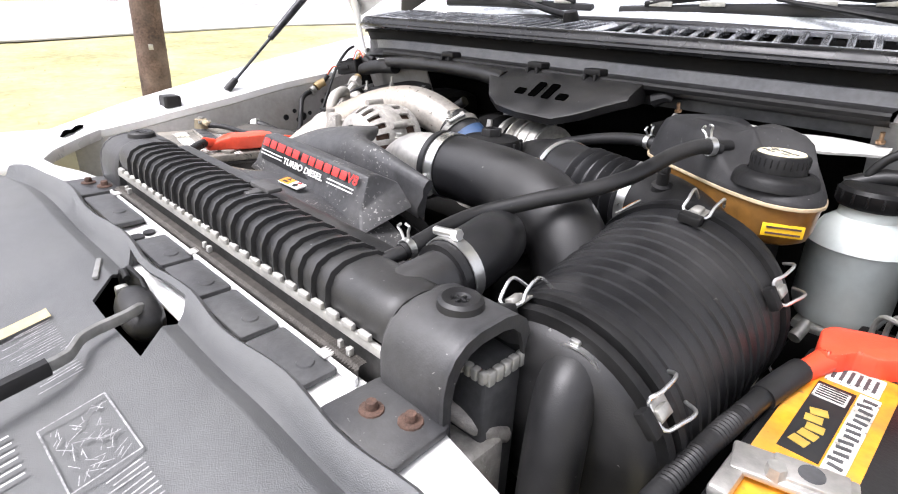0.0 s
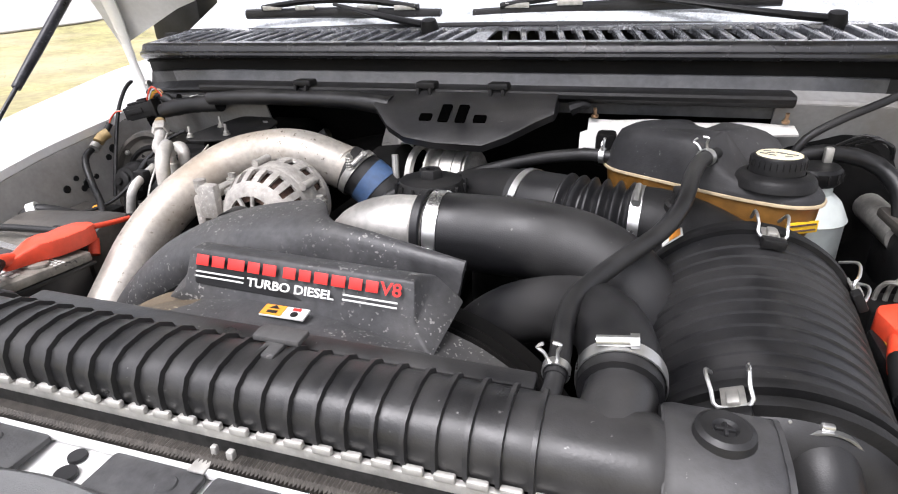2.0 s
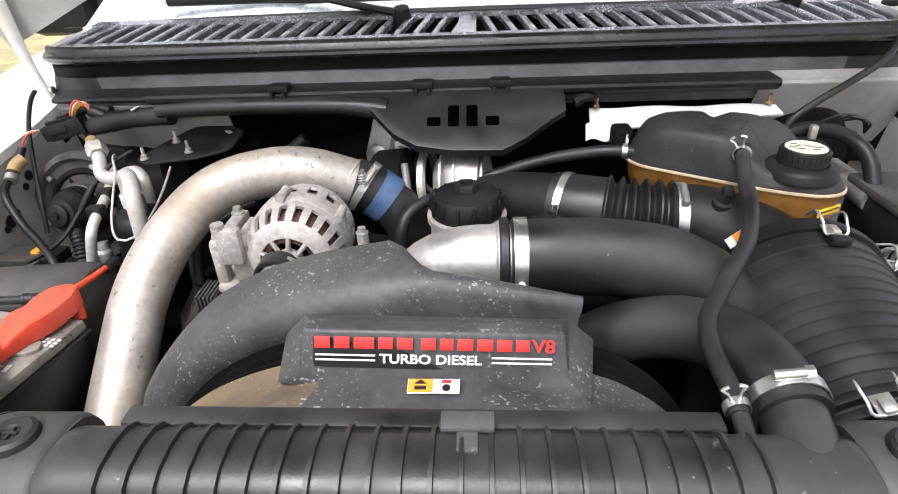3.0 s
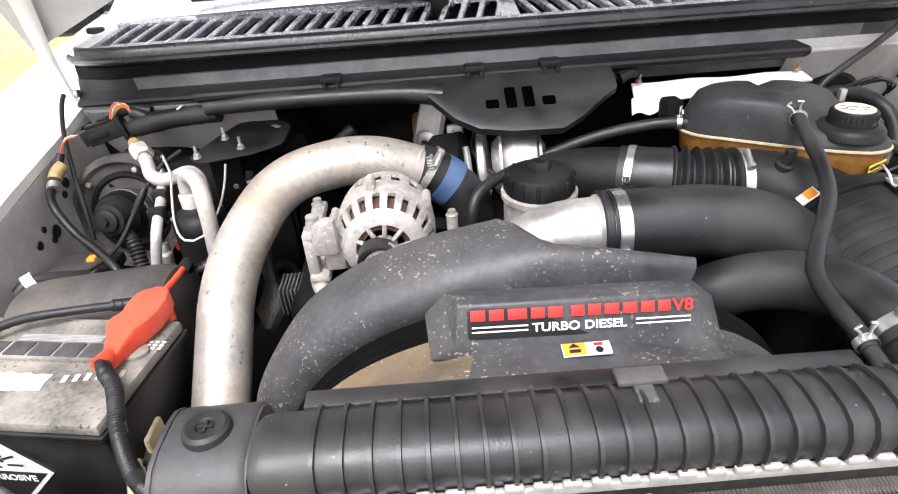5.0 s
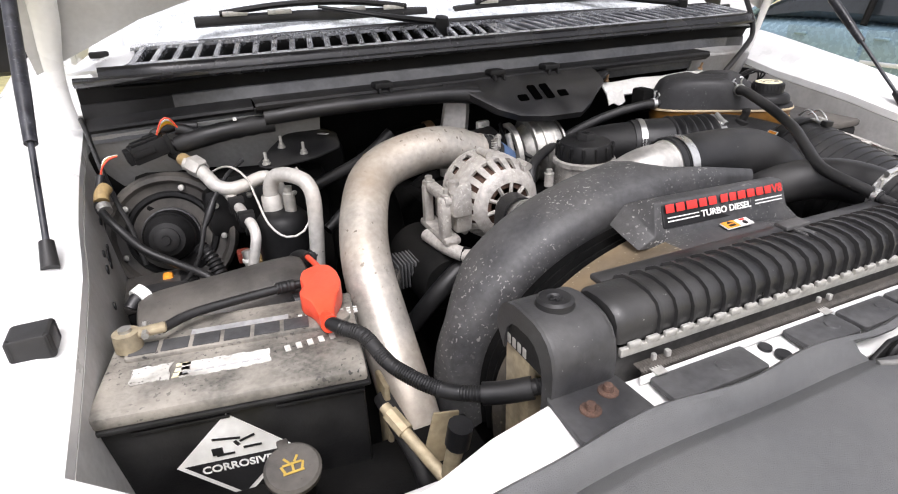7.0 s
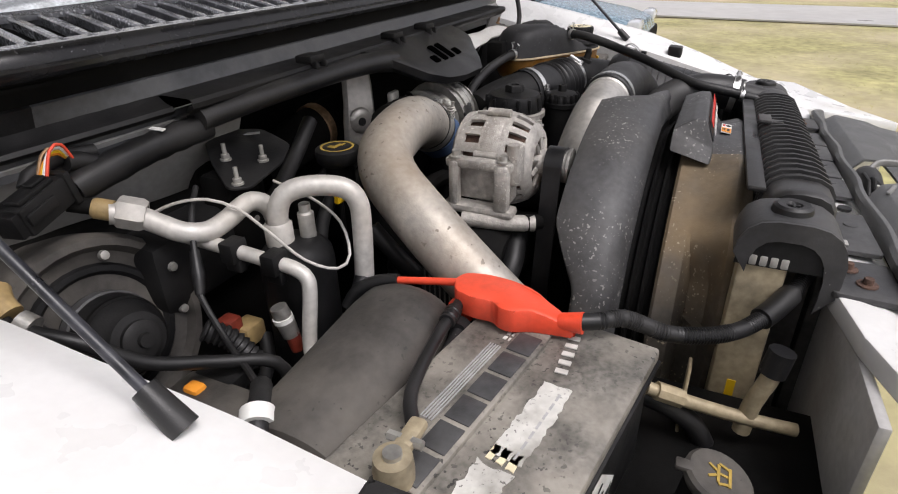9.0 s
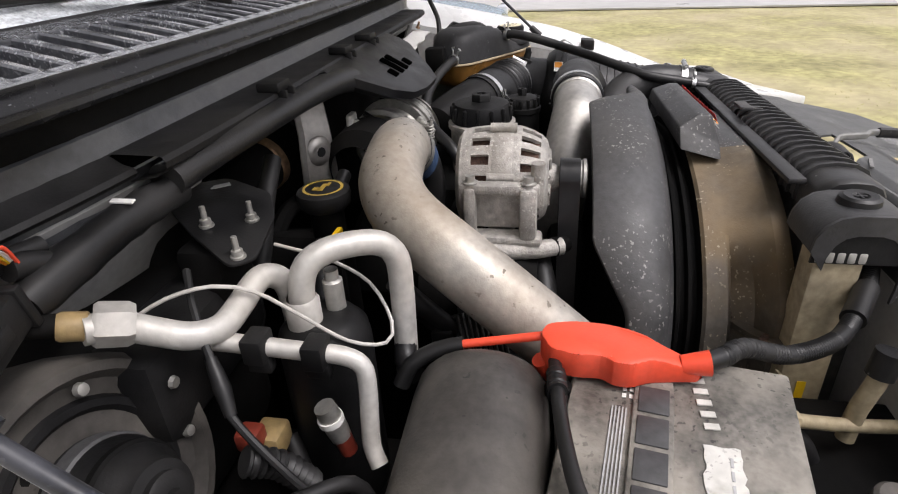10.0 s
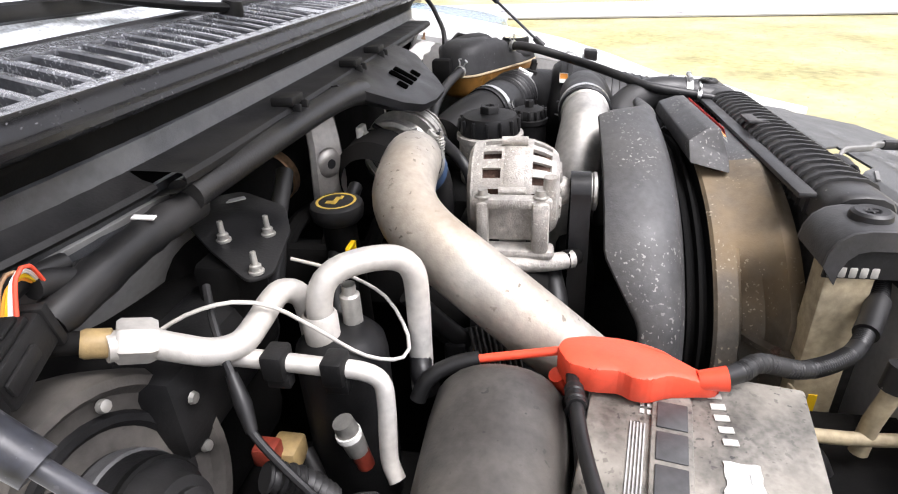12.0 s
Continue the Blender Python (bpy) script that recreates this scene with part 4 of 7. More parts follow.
for k in range(8):
    h = rng.uniform(.018, .044)
    flat_bar(.270 + k * .0058, -.237 - h / 2, .0014, h, m_faint)
for k in range(6):
    flat_bar(.165 + k * .010, -.32, .0022, .04, m_grey_print)

latch = thing("hood_latch", (0, -.17, 1.06), "black steel hood latch with a bright striker and release lever", "latch")
part("plate", prism([(-.045, 1.05), (.045, 1.05), (.045, 1.10), (.02, 1.118), (-.02, 1.118), (-.045, 1.10)], -.147, -.141, "y", .002), m_black, latch)
part("plate", prism([(-.04, 1.05), (.04, 1.05), (.04, 1.09), (-.04, 1.09)], -.205, -.199, "y", .002), m_black, latch)
part("drum", lathe([(0, .042), (.012, .039), (.019, .030), (.0215, .012), (.0215, -.020), (.018, -.034), (.010, -.039), (0, -.040)], (.050, -.160, 1.094), (1, -.12, .04), 24), m_tray, latch, "worn black plastic drum")
part("catch", box((.000, -.160, 1.098), (.010, .014, .016), .003), m_zinc, latch, "worn bright catch")
part("catch", box((.020, -.152, 1.094), (.008, .010, .008), .002), m_zinc, latch, "worn bright catch")
part("hook", tube([(-.02, -.152, 1.08), (-.024, -.152, 1.105), (-.012, -.152, 1.116), (.004, -.154, 1.114)], .004, n=8), m_black, latch)
part("lever", tube([(.066, -.160, 1.106), (.080, -.170, 1.116), (.090, -.182, 1.119), (.099, -.214, 1.119), (.107, -.230, 1.118), (.126, -.243, 1.118), (.132, -.262, 1.117)], .0040, n=8, step=.008, flat=1.6), m_lever, latch, "bent dull grey release lever")
part("grip", tube([(.132, -.260, 1.117), (.138, -.292, 1.114), (.146, -.345, 1.108)], .0062, n=8, flat=1.5), m_rubber, latch, "black rubber grip")
part("release_tab", box((-.042, -.170, 1.1135), (.050, .006, .004), .001, m=Matrix.Rotation(radians(-22), 4, "Z")), m_lever, latch, "thin grey tab in a slot")
part("striker_plate", box((.0, -.1265, 1.096), (.30, .021, .004), .001), m_white, latch, "white painted panel edge behind the latch")

# ---- fan shroud ----
shroud = thing("fan_shroud", (-.03, .15, .5), "dusty grey plastic fan shroud with splash marks", "fan shroud")
FX, FZ = -.03, .802


def ring(a, r, y):
    return (FX + r * math.sin(a), y, FZ + r * math.cos(a))


BP = spline([(.131, 0, 1.188), (.06, 0, 1.200), (0, 0, 1.209), (-.065, 0, 1.2145), (-.10, 0, 1.210), (-.14, 0, 1.203), (-.19, 0, 1.191), (-.243, 0, 1.172), (-.293, 0, 1.145), (-.338, 0, 1.109), (-.378, 0, 1.064), (-.405, 0, 1.015), (-.418, 0, .95), (-.415, 0, .87)], .012)
FULL = spline([(.345, 0, .86), (.33, 0, .96), (.30, 0, 1.05), (.25, 0, 1.118), (.19, 0, 1.163), (.133, 0, 1.187)], .012)[:-1] + BP


def out_normal(path, i):
    q, r = path[max(i - 1, 0)], path[min(i + 1, len(path) - 1)]
    d = (r - q).normalized()
    nrm = Vector((d.z, 0, -d.x))
    return nrm if nrm.dot(path[i] - Vector((FX, 0, FZ))) > 0 else -nrm


rows = []
for i, p in enumerate(FULL):
    nrm = out_normal(FULL, i)
    row = []
    for off, y in ((-.046, .176), (-.060, .172), (-.062, .166), (-.053, .164), (-.052, .160), (-.064, .157), (-.064, .151), (-.054, .149), (-.053, .145), (-.066, .142), (-.066, .136), (-.050, .133), (-.046, .129)):
        c = p + nrm * off
        row.append((c.x, y, c.z))
    low = max(0.0, min(1.0, (1.125 - p.z) / .04)) if p.x < -.2 else 0.0
    c = p + nrm * -.046
    fx, fz = max(-.372, min(.360, c.x * 1.06)), min(c.z + .012, 1.166)
    row.append((c.x, .104, c.z))
    d = p + nrm * (-.046 - .034 * low)
    row.append((d.x, .100 - .010 * low, d.z))
    row.append((d.x * .7 + fx * .3, .080 - .014 * low, d.z * .7 + fz * .3 - .008 * low))
    row += [(fx, .054, fz), (fx, .048, fz - .001), (fx * .98, .032, fz - .006)]
    rows.append(row)
cut = [i for i, p in enumerate(FULL) if p.x > -.15][-1]
# Same shroud plastic; the grooves' shade is put in as dull black.
part("groove_band", loft([r[:12] for r in rows], closed=False, cap=False), m_matte, shroud, "stepped grooves round the fan opening, blackened to look shaded", sharp=30)
part("face", loft([r[11:] for r in rows[:cut + 1]], closed=False, cap=False), m_shroud, shroud, sharp=30)
part("face", loft([r[11:] for r in rows[cut:]], closed=False, cap=False), m_shroud_face, shroud, "brown-dusted shroud face", sharp=30)
band = []
for i, p in enumerate(BP):
    q, r = BP[max(i - 1, 0)], BP[min(i + 1, len(BP) - 1)]
    d = (r - q).normalized()
    nrm = Vector((d.z, 0, -d.x))
    if nrm.dot(p - Vector((FX, 0, FZ))) < 0:
        nrm = -nrm
    k = max(0.0, min(1.0, (p.x + .085) / .06)) if p.z > 1.1 else 0.0
    k = k * k * (3 - 2 * k)
    tail = max(0.0, min(1.0, (1.105 - p.z) / .07))
    yb = .272 - .066 * k - .014 * max(0.0, (p.x + .02) / .15) - .042 * tail

    def bp(off, y):
        c = p + nrm * off
        return (c.x, y, c.z)
    # a rounded duct: a short front wall, a full shoulder and a nearly flat back
    y0 = .174
    w = yb - y0
    band.append([bp(-.060, y0 + .004), bp(-.048, y0), bp(-.034, y0 - .003), bp(-.020, y0 + .004), bp(-.009, y0 + .13 * w), bp(-.002, y0 + .30 * w), bp(.0025, y0 + .52 * w), bp(.0025, y0 + .74 * w), bp(.0005, y0 + .92 * w),
                 bp(-.002, yb), bp(-.006, yb + .0015), bp(-.012, yb), bp(-.018, yb - .006), bp(-.050, y0 + .012)])
part("fan_ring", loft(band, closed=True), m_shroud, shroud, "grey curved shroud ring with pale splashes", sharp=45)
LIPS = spline([(-.300, .104, .985), (-.330, .092, .982), (-.362, .074, .984), (-.388, .050, .990)], .012)
lip = part("side_lip", loft([[(p.x, p.y, p.z), (p.x, p.y, p.z + .008), (p.x + .004, p.y - .014, p.z + .009), (p.x + .004, p.y - .014, p.z)] for p in LIPS]), m_shroud_face, shroud, "dusty curved lip along the lower recess")
for x, y in ((-.322, .090), (-.372, .062)):
    part("bolt", lathe([(0, .006), (.004, .006), (.0045, .002), (.007, .001), (.007, 0)], (x, y, .993), (0, 0, 1), 10), m_rust, lip)
# top rim that hooks over the tank
part("top_rim", box((-.03, .036, 1.168), (.52, .022, .008), .003), m_tank, shroud)
part("hook", join(box((.012, .018, 1.1865), (.045, .02, .006), .002), box((.012, .004, 1.183), (.018, .03, .005), .002)), m_shroud, shroud)
# raised badge housing
low = [(-.176, .092, 1.154), (.128, .076, 1.142), (.140, .150, 1.165), (-.180, .150, 1.170)]
mid1 = [(-.150, .090, 1.170), (.106, .092, 1.163), (.112, .150, 1.190), (-.156, .150, 1.196)]
top1 = [(-.145, .1060, 1.2105), (.103, .1080, 1.2035), (.100, .124, 1.2030), (-.141, .124, 1.2100)]
bm = loft([low, mid1, top1])
bmesh.ops.bevel(bm, geom=[e for e in bm.edges], offset=.0028, segments=2, affect="EDGES", profile=.5)
part("badge_housing", bm, m_shroud, shroud, "raised grey badge housing")
# the badge plate leans back; its own frame: x along, v up the slope
B0, B1 = settle(Vector((-.140, .0912, 1.1765))), settle(Vector((.098, .0932, 1.1700)))
BX = (B1 - B0).normalized()
BV = settle(Vector((-.140, .1047, 1.2070))) - B0
BV = (BV - BX * BV.dot(BX)).normalized()
BN = BX.cross(BV)
BM = Matrix((BX, BV, BN)).transposed().to_4x4()
# the plate stands just proud of the housing's face
PROUD = max((settle(Vector(c)) - B0).dot(BN) for c in (mid1[0], mid1[1], top1[0], top1[1]))
BM.translation = B0 + BV * .0035 + BN * (max(0.0, min(PROUD, .009)) + .0022)
badge = part("badge", prism(rounded([(.004, .001), (.236, .001), (.236, .0325), (.004, .0325)], .004), -.010, .0022, "z", .0008, m=BM), m_print, shroud, "black badge plate with red and white print")


def badge_text(text, size, x, y, mat, wide=1.0, name="lettering", parent=None, m=None, align="LEFT", spacing=1.0):
    cu = bpy.data.curves.new("text", "FONT")
    cu.body, cu.size, cu.extrude, cu.align_x, cu.space_character = text, size, .0003, align, spacing
    cu.offset = size * .022
    tmp = bpy.data.objects.new("text", cu)
    scene.collection.objects.link(tmp)
    bpy.context.view_layer.update()
    me = bpy.data.meshes.new_from_object(tmp.evaluated_get(bpy.context.evaluated_depsgraph_get()))
    bpy.data.objects.remove(tmp)
    me.transform((m if m is not None else BM) @ Matrix.Translation((x, y, .0026)) @ Matrix.Diagonal((wide, 1, 1, 1)))
    me.materials.append(mat)
    return link(name, me, parent if parent is not None else badge)


# brand wording as plain red blocks, then the readable words
for k, (x, w) in enumerate([(.008, .0165), (.0265, .0165), (.045, .021), (.068, .0155), (.0855, .0165), (.108, .0155), (.1255, .0145), (.142, .0165), (.1605, .0165), (.179, .0155), (.1965, .0145)]):
    part("red_block", box((x + w / 2 - .002, .0235, .0026), (w - .0018, .0112, .0008), .0006, m=None), m_red_print, badge).matrix_basis = BM
badge_text("V8", .0172, .2105, .0177, m_red_print, 1.12)
badge_text("TURBO DIESEL", .0122, .068, .0046, m_paper, 1.2)
for y in (.0068, .0115):
    part("white_line", box((.036, y, .0026), (.056, .0016, .0006), 0), m_paper, badge).matrix_basis = BM
    part("white_line", box((.201, y, .0026), (.056, .0016, .0006), 0), m_paper, badge).matrix_basis = BM
# warning label below the badge
WM = Matrix.Translation(settle(Vector((-.0445, .0665, 1.1695)))) @ Matrix.Rotation(radians(9), 4, "X")
warn = part("warning_label", prism([(0, 0), (.048, 0), (.048, .0155), (0, .0155)], -.0012, .0006, "z", m=Matrix.Translation((0, 0, 0))), m_paper, shroud, "orange and white warning label")
warn.matrix_basis = WM
part("orange_half", box((.012, .0078, .0010), (.023, .0145, .0006), 0), m_orange, warn)
part("symbol", prism([(.006, .0095), (.018, .0095), (.012, .0145)], .0013, .0018, "z"), m_print, warn)
part("symbol", box((.012, .005, .0015), (.011, .004, .0005), 0), m_print, warn)
for k in range(4):
    part("symbol", box((.036, .005, .0015), (.003, .0075, .0005), 0, m=Matrix.Rotation(radians(45 * k), 4, "Z")), m_print, warn)
part("symbol", box((.036, .012, .0015), (.009, .0035, .0005), 0), m_red_print, warn)

# ---- clamps ----
def clamp(parent, c, axis, r, w=.012, mat=None, screw=(0, 0, 1), name="hose_clamp", label="bright steel worm-drive clamp"):
    """A band round a hose with its screw housing on the given side."""
    mat = mat or m_steel
    b = part(name, lathe([(r, -w / 2), (r + .0015, -w / 2), (r + .0015, w / 2), (r, w / 2)], c, axis, 32), mat, parent, label)
    s = Vector(screw).normalized()
    a = Vector(axis).normalized()
    s = (s - a * s.dot(a)).normalized()
    p = Vector(c) + s * (r + .005)
    t = a.cross(s)
    part("screw", tube([p - t * .016, p + t * .010], .0045, n=10, caps=True), mat, b)
    part("screw_head", tube([p + t * .010, p + t * .017], .006, n=6, caps=True), mat, b)
    return b


def spring_clip(parent, c, axis, r, ears):
    """A sprung hose clip of flat wire with two ears."""
    b = part("spring_clip", lathe([(r, -.004), (r + .0012, -.004), (r + .0012, .004), (r, .004)], c, axis, 24), m_steel, parent, "bright sprung hose clip")
    e = Vector(ears).normalized()
    a = Vector(axis).normalized()
    t = a.cross(e)
    for k in (-1, 1):
        p = Vector(c) + e * r
        part("ear", tube([p + t * .004 * k, p + t * .006 * k + e * .008, p + t * .010 * k + e * .013, p + t * .004 * k + e * .016], .0016, n=6, step=.004), m_steel, b)
    return b


# ---- charge pipe on the passenger side ----
cp = thing("charge_pipe", (-.44, .3, .8), "dusty bent aluminium charge-air pipe with dark spots", "pipe")
def bends(pts, radii, n=7):
    """A polyline with its inner corners rounded over the given lengths."""
    p = [Vector(q) for q in pts]
    out = [p[0]]
    for a, b, c, r in zip(p, p[1:], p[2:], radii):
        u, v = a - b, c - b
        k = min(r, u.length * .48, v.length * .48)
        s, e = b + u.normalized() * k, b + v.normalized() * k
        out += [(1 - t) ** 2 * s + 2 * t * (1 - t) * b + t * t * e for t in span(0, 1, n)]
    return out + [p[-1]]


part("pipe", tube(bends([(-.165, .548, 1.158), (-.265, .527, 1.203), (-.403, .517, 1.180), (-.470, .381, 1.106), (-.473, .146, .899), (-.470, .10, .72)], [.065, .085, .10, .08]),
     .0388, n=28, step=.014), m_pipe, cp)
part("bead", lathe([(.038, -.004), (.0410, -.002), (.0410, .002), (.038, .004)], (-.186, .544, 1.1675), (-.9, .2, .42), 28), m_pipe, cp)
bb = thing("boot", (-.13, .55, 1.15), "blue silicone hose boot with a steel clamp", "hose")
part("sleeve", tube([(-.184, .545, 1.167), (-.165, .548, 1.158), (-.148, .550, 1.147)], .0412, n=24), m_rubber, bb)
part("blue_sleeve", tube([(-.150, .550, 1.148), (-.138, .550, 1.139), (-.126, .549, 1.129)], .0425, n=24), m_blue, bb, "worn blue silicone sleeve")
part("rubber_end", tube([(-.130, .549, 1.132), (-.114, .548, 1.116), (-.098, .546, 1.09), (-.090, .545, 1.05), (-.088, .545, 1.0)], .0405, n=24), m_rubber, bb)
clamp(bb, (-.166, .548, 1.1585), (-.82, .10, .56), .0430, .013, m_zinc, (.2, -.6, .8))
tb = part("t_bolt", tube([(-.160, .512, 1.172), (-.158, .507, 1.204)], .003, n=8), m_zinc, bb, "clamp bolt standing up")
part("spring", tube([(-.160 + .0055 * math.cos(k * 1.0), .510 + .0055 * math.sin(k * 1.0), 1.174 + .0007 * k) for k in range(36)], .0013, n=6, step=.003), m_zinc, tb)

# ---- alternator ----
alt = thing("alternator", (-.25, .40, 1.14), "weathered cast aluminium alternator with slotted housing", "alternator")
AC = Vector((-.238, 0, 1.143))
AR = .072


def alt_shell(prof, n, first, last, thick=.005, duty=2):
    """A cast shell of revolution with a ring of slots between two of its rows."""
    bm = bmesh.new()
    count = n * 4
    g = [[bm.verts.new((AC.x + r * math.cos(2 * math.pi * k / count), y, AC.z + r * math.sin(2 * math.pi * k / count))) for r, y in prof] for k in range(count)]
    for k in range(count):
        a, b = g[k], g[(k + 1) % count]
        for i in range(len(prof) - 1):
            if first <= i < last and k % 4 < duty:
                continue
            bm.faces.new((a[i], a[i + 1], b[i + 1], b[i]))
    bmesh.ops.recalc_face_normals(bm, faces=bm.faces)
    bmesh.ops.solidify(bm, geom=bm.faces[:], thickness=thick)
    return bm


at = lambda y: (AC.x, y, AC.z)
part("stator", lathe([(.060, .386 - .4), (AR - .002, .385 - .4), (AR, .388 - .4), (AR, .412 - .4), (AR - .002, .415 - .4), (.06, .414 - .4)], at(.4), (0, 1, 0), 44), m_alt, alt)
part("winding", lathe([(.03, -.055), (.056, -.05), (.060, -.02), (.060, .045), (.05, .055), (.02, .055)], at(.4), (0, 1, 0), 30), m_rust, alt, "copper windings behind the slots")
part("front_shell", alt_shell([(AR - .001, .392), (AR - .001, .383), (AR - .002, .376), (AR - .007, .362), (AR - .013, .351), (AR - .021, .343), (AR - .033, .340)], 20, 2, 4), m_alt, alt, "slotted cast front housing")
for k in range(10):
    a = 2 * math.pi * k / 10 + .2
    d = Vector((math.cos(a), 0, math.sin(a)))
    p, q = AC + d * .016, AC + d * (AR - .032)
    part("spoke", tube([(p.x, .339, p.z), (q.x, .341, q.z)], .0034, n=6), m_alt, alt)
part("nose", lathe([(0, -.012), (.016, -.012), (.02, -.004), (.02, .01)], at(.338), (0, 1, 0), 24), m_alt, alt)
part("rear_shell", alt_shell([(AR - .001, .408), (AR - .001, .417), (AR - .001, .425), (AR - .002, .436), (AR - .003, .442), (AR - .005, .452)], 16, 1, 4), m_alt, alt, "slotted cast rear housing")
part("rear_cover", lathe([(AR - .006, .0), (AR - .006, .006), (AR - .014, .012), (.0, .014)], at(.450), (0, 1, 0), 40), m_alt, alt)
for a in (35, 100, 160, 220, 300):
    d = Vector((math.cos(radians(a)), 0, math.sin(radians(a))))
    p = AC + d * (AR + .004)
    part("lug", tube([(p.x, .383, p.z), (p.x, .418, p.z)], .0062, n=10), m_alt, alt)
part("pulley", lathe([(0, -.034), (.020, -.034), (.027, -.032), (.027, -.028), (.025, -.026), (.025, -.012), (.027, -.010), (.027, -.004), (.015, -.002)], at(.322), (0, 1, 0), 36), m_zinc, alt, "grooved steel pulley")
brk = part("mount_bracket", box((-.345, .399, 1.166), (.02, .10, .014), .004), m_alt, alt, "cast mounting bracket")
for c, size in (((-.352, .363, 1.135), (.018, .022, .07)), ((-.350, .436, 1.135), (.018, .016, .07)), ((-.345, .40, 1.098), (.03, .11, .014)), ((-.32, .40, 1.13), (.03, .09, .05))):
    part("casting_web", box(c, size, .006), m_alt, brk)
for y in (.435, .363):
    part("bolt", lathe([(0, .010), (.006, .010), (.0065, .003), (.010, .002), (.010, 0)], (-.347, y, 1.173), (0, 0, 1), 12), m_zinc, brk)
part("lower_arm", tube([(-.352, .42, 1.085), (-.34, .36, 1.083), (-.320, .320, 1.080)], [.011, .012, .012], n=10), m_alt, alt)
part("arm_tip", tube([(-.326, .332, 1.0805), (-.308, .314, 1.078)], [.0135, .011], n=12), m_matte, alt, "black rubber end of the lower arm")
part("ear", box((-.318, .352, 1.165), (.034, .018, .055), .006), m_alt, alt)
part("ear", tube([(-.33, .352, 1.18), (-.33, .352, 1.198)], .009, n=10), m_alt, alt)
part("ear", tube([(-.142, .372, 1.150), (-.142, .372, 1.172)], .008, n=10), m_alt, alt)
part("bolt", lathe([(0, .008), (.0055, .008), (.006, .002), (.009, .001), (.009, 0)], (-.142, .372, 1.172), (0, 0, 1), 10), m_zinc, alt)
alt.location += Vector((.006, -.010, 0))
brk.location.x += .010

# ---- serpentine belt and its run ----
belt = thing("drive_belt", (-.2, .305, 1.0), "black ribbed drive belt round the pulleys", "belt")
BELT = spline([(-.320, 0, .80), (-.293, 0, .98), (-.2675, 0, 1.130), (-.2655, 0, 1.152), (-.256, 0, 1.167), (-.238, 0, 1.173), (-.220, 0, 1.167), (-.2105, 0, 1.152), (-.205, 0, 1.130), (-.16, 0, .98), (-.115, 0, .80)], .008)
part("strip", sheet(lambda i, y: (BELT[i].x, y, BELT[i].z), list(range(len(BELT))), [.288, .3015, .315], .004), m_rubber, belt)
for y in (.2925, .298, .3035, .309):
    part("rib", tube([(AC.x + (p.x - AC.x) * .94, y, p.z - .003) for p in BELT[::3]], .0014, n=6, step=.02), m_cable, belt)

# ---- aluminium elbow and charge hose on the driver's side ----
elbow = thing("intake_elbow", (-.03, .28, 1.1), "cast aluminium intake elbow", "pipe")
part("elbow", tube([(.085, .286, 1.178), (.050, .286, 1.178), (.005, .288, 1.174), (-.035, .292, 1.155), (-.062, .300, 1.115), (-.072, .31, 1.06), (-.075, .32, .95)], [.040, .040, .042, .044, .044, .043, .043], n=28), m_alu, elbow)
part("bead", lathe([(.040, -.006), (.0435, -.003), (.0435, .003), (.040, .006)], (.048, .286, 1.178), (1, 0, 0), 28), m_alu, elbow)
for k in range(7):
    part("cast_mark", box((-.012 + .008 * k, .2475, 1.158), (.005, .0016, .005), .0006), m_alu, elbow)
hose = thing("charge_hose", (.25, .27, 1.1), "thick black rubber charge-air hose", "hose")
part("hose", tube([(.060, .286, 1.178), (.12, .286, 1.178), (.19, .284, 1.176), (.250, .276, 1.166), (.298, .262, 1.138), (.325, .248, 1.09), (.332, .238, 1.02), (.33, .23, .85)], [.0455, .0465, .047, .049, .050, .050, .050, .050], n=30), m_rubber, hose)
clamp(hose, (.071, .286, 1.178), (1, 0, 0), .0468, .016, m_steel, (.0, -.9, -.35))
part("rubber_band", lathe([(.0455, -.006), (.048, -.004), (.048, .004), (.0455, .006)], (.052, .286, 1.178), (1, 0, 0), 30), m_rubber, hose)

# ---- upper radiator hose ----
rh = thing("radiator_hose", (.27, .12, 1.1), "curved grey-black radiator hose with a bright clamp", "hose")
part("hose", tube([(.2945, .048, 1.1625), (.293, .085, 1.167), (.283, .130, 1.166), (.258, .175, 1.155), (.215, .205, 1.135), (.165, .222, 1.105), (.12, .235, 1.05), (.09, .24, .95)], .0345, n=24), m_rubber, rh)
clamp(rh, (.2945, .064, 1.1645), (-.02, 1, .13), .0355, .013, m_steel, (-.15, 0, 1))

# ---- coolant hoses to the degas bottle ----
ch = thing("coolant_hose", (.3, .2, 1.18), "slim black coolant hose from radiator to bottle", "hose")
part("hose", tube([(.2435, .040, 1.173), (.2445, .070, 1.178), (.243, .105, 1.182), (.250, .150, 1.188), (.285, .205, 1.200), (.325, .262, 1.211), (.348, .320, 1.222), (.360, .380, 1.238), (.374, .425, 1.245), (.386, .448, 1.240)], .0095, n=14), m_rubber, ch)
spring_clip(ch, (.2437, .048, 1.1745), (0, 1, .13), .0105, (-.3, 0, 1))
spring_clip(ch, (.379, .438, 1.244), (.5, .85, .05), .0105, (-.4, .1, 1))
vh = thing("vent_hose", (.1, .55, 1.18), "slim black vent hose behind the engine", "hose")
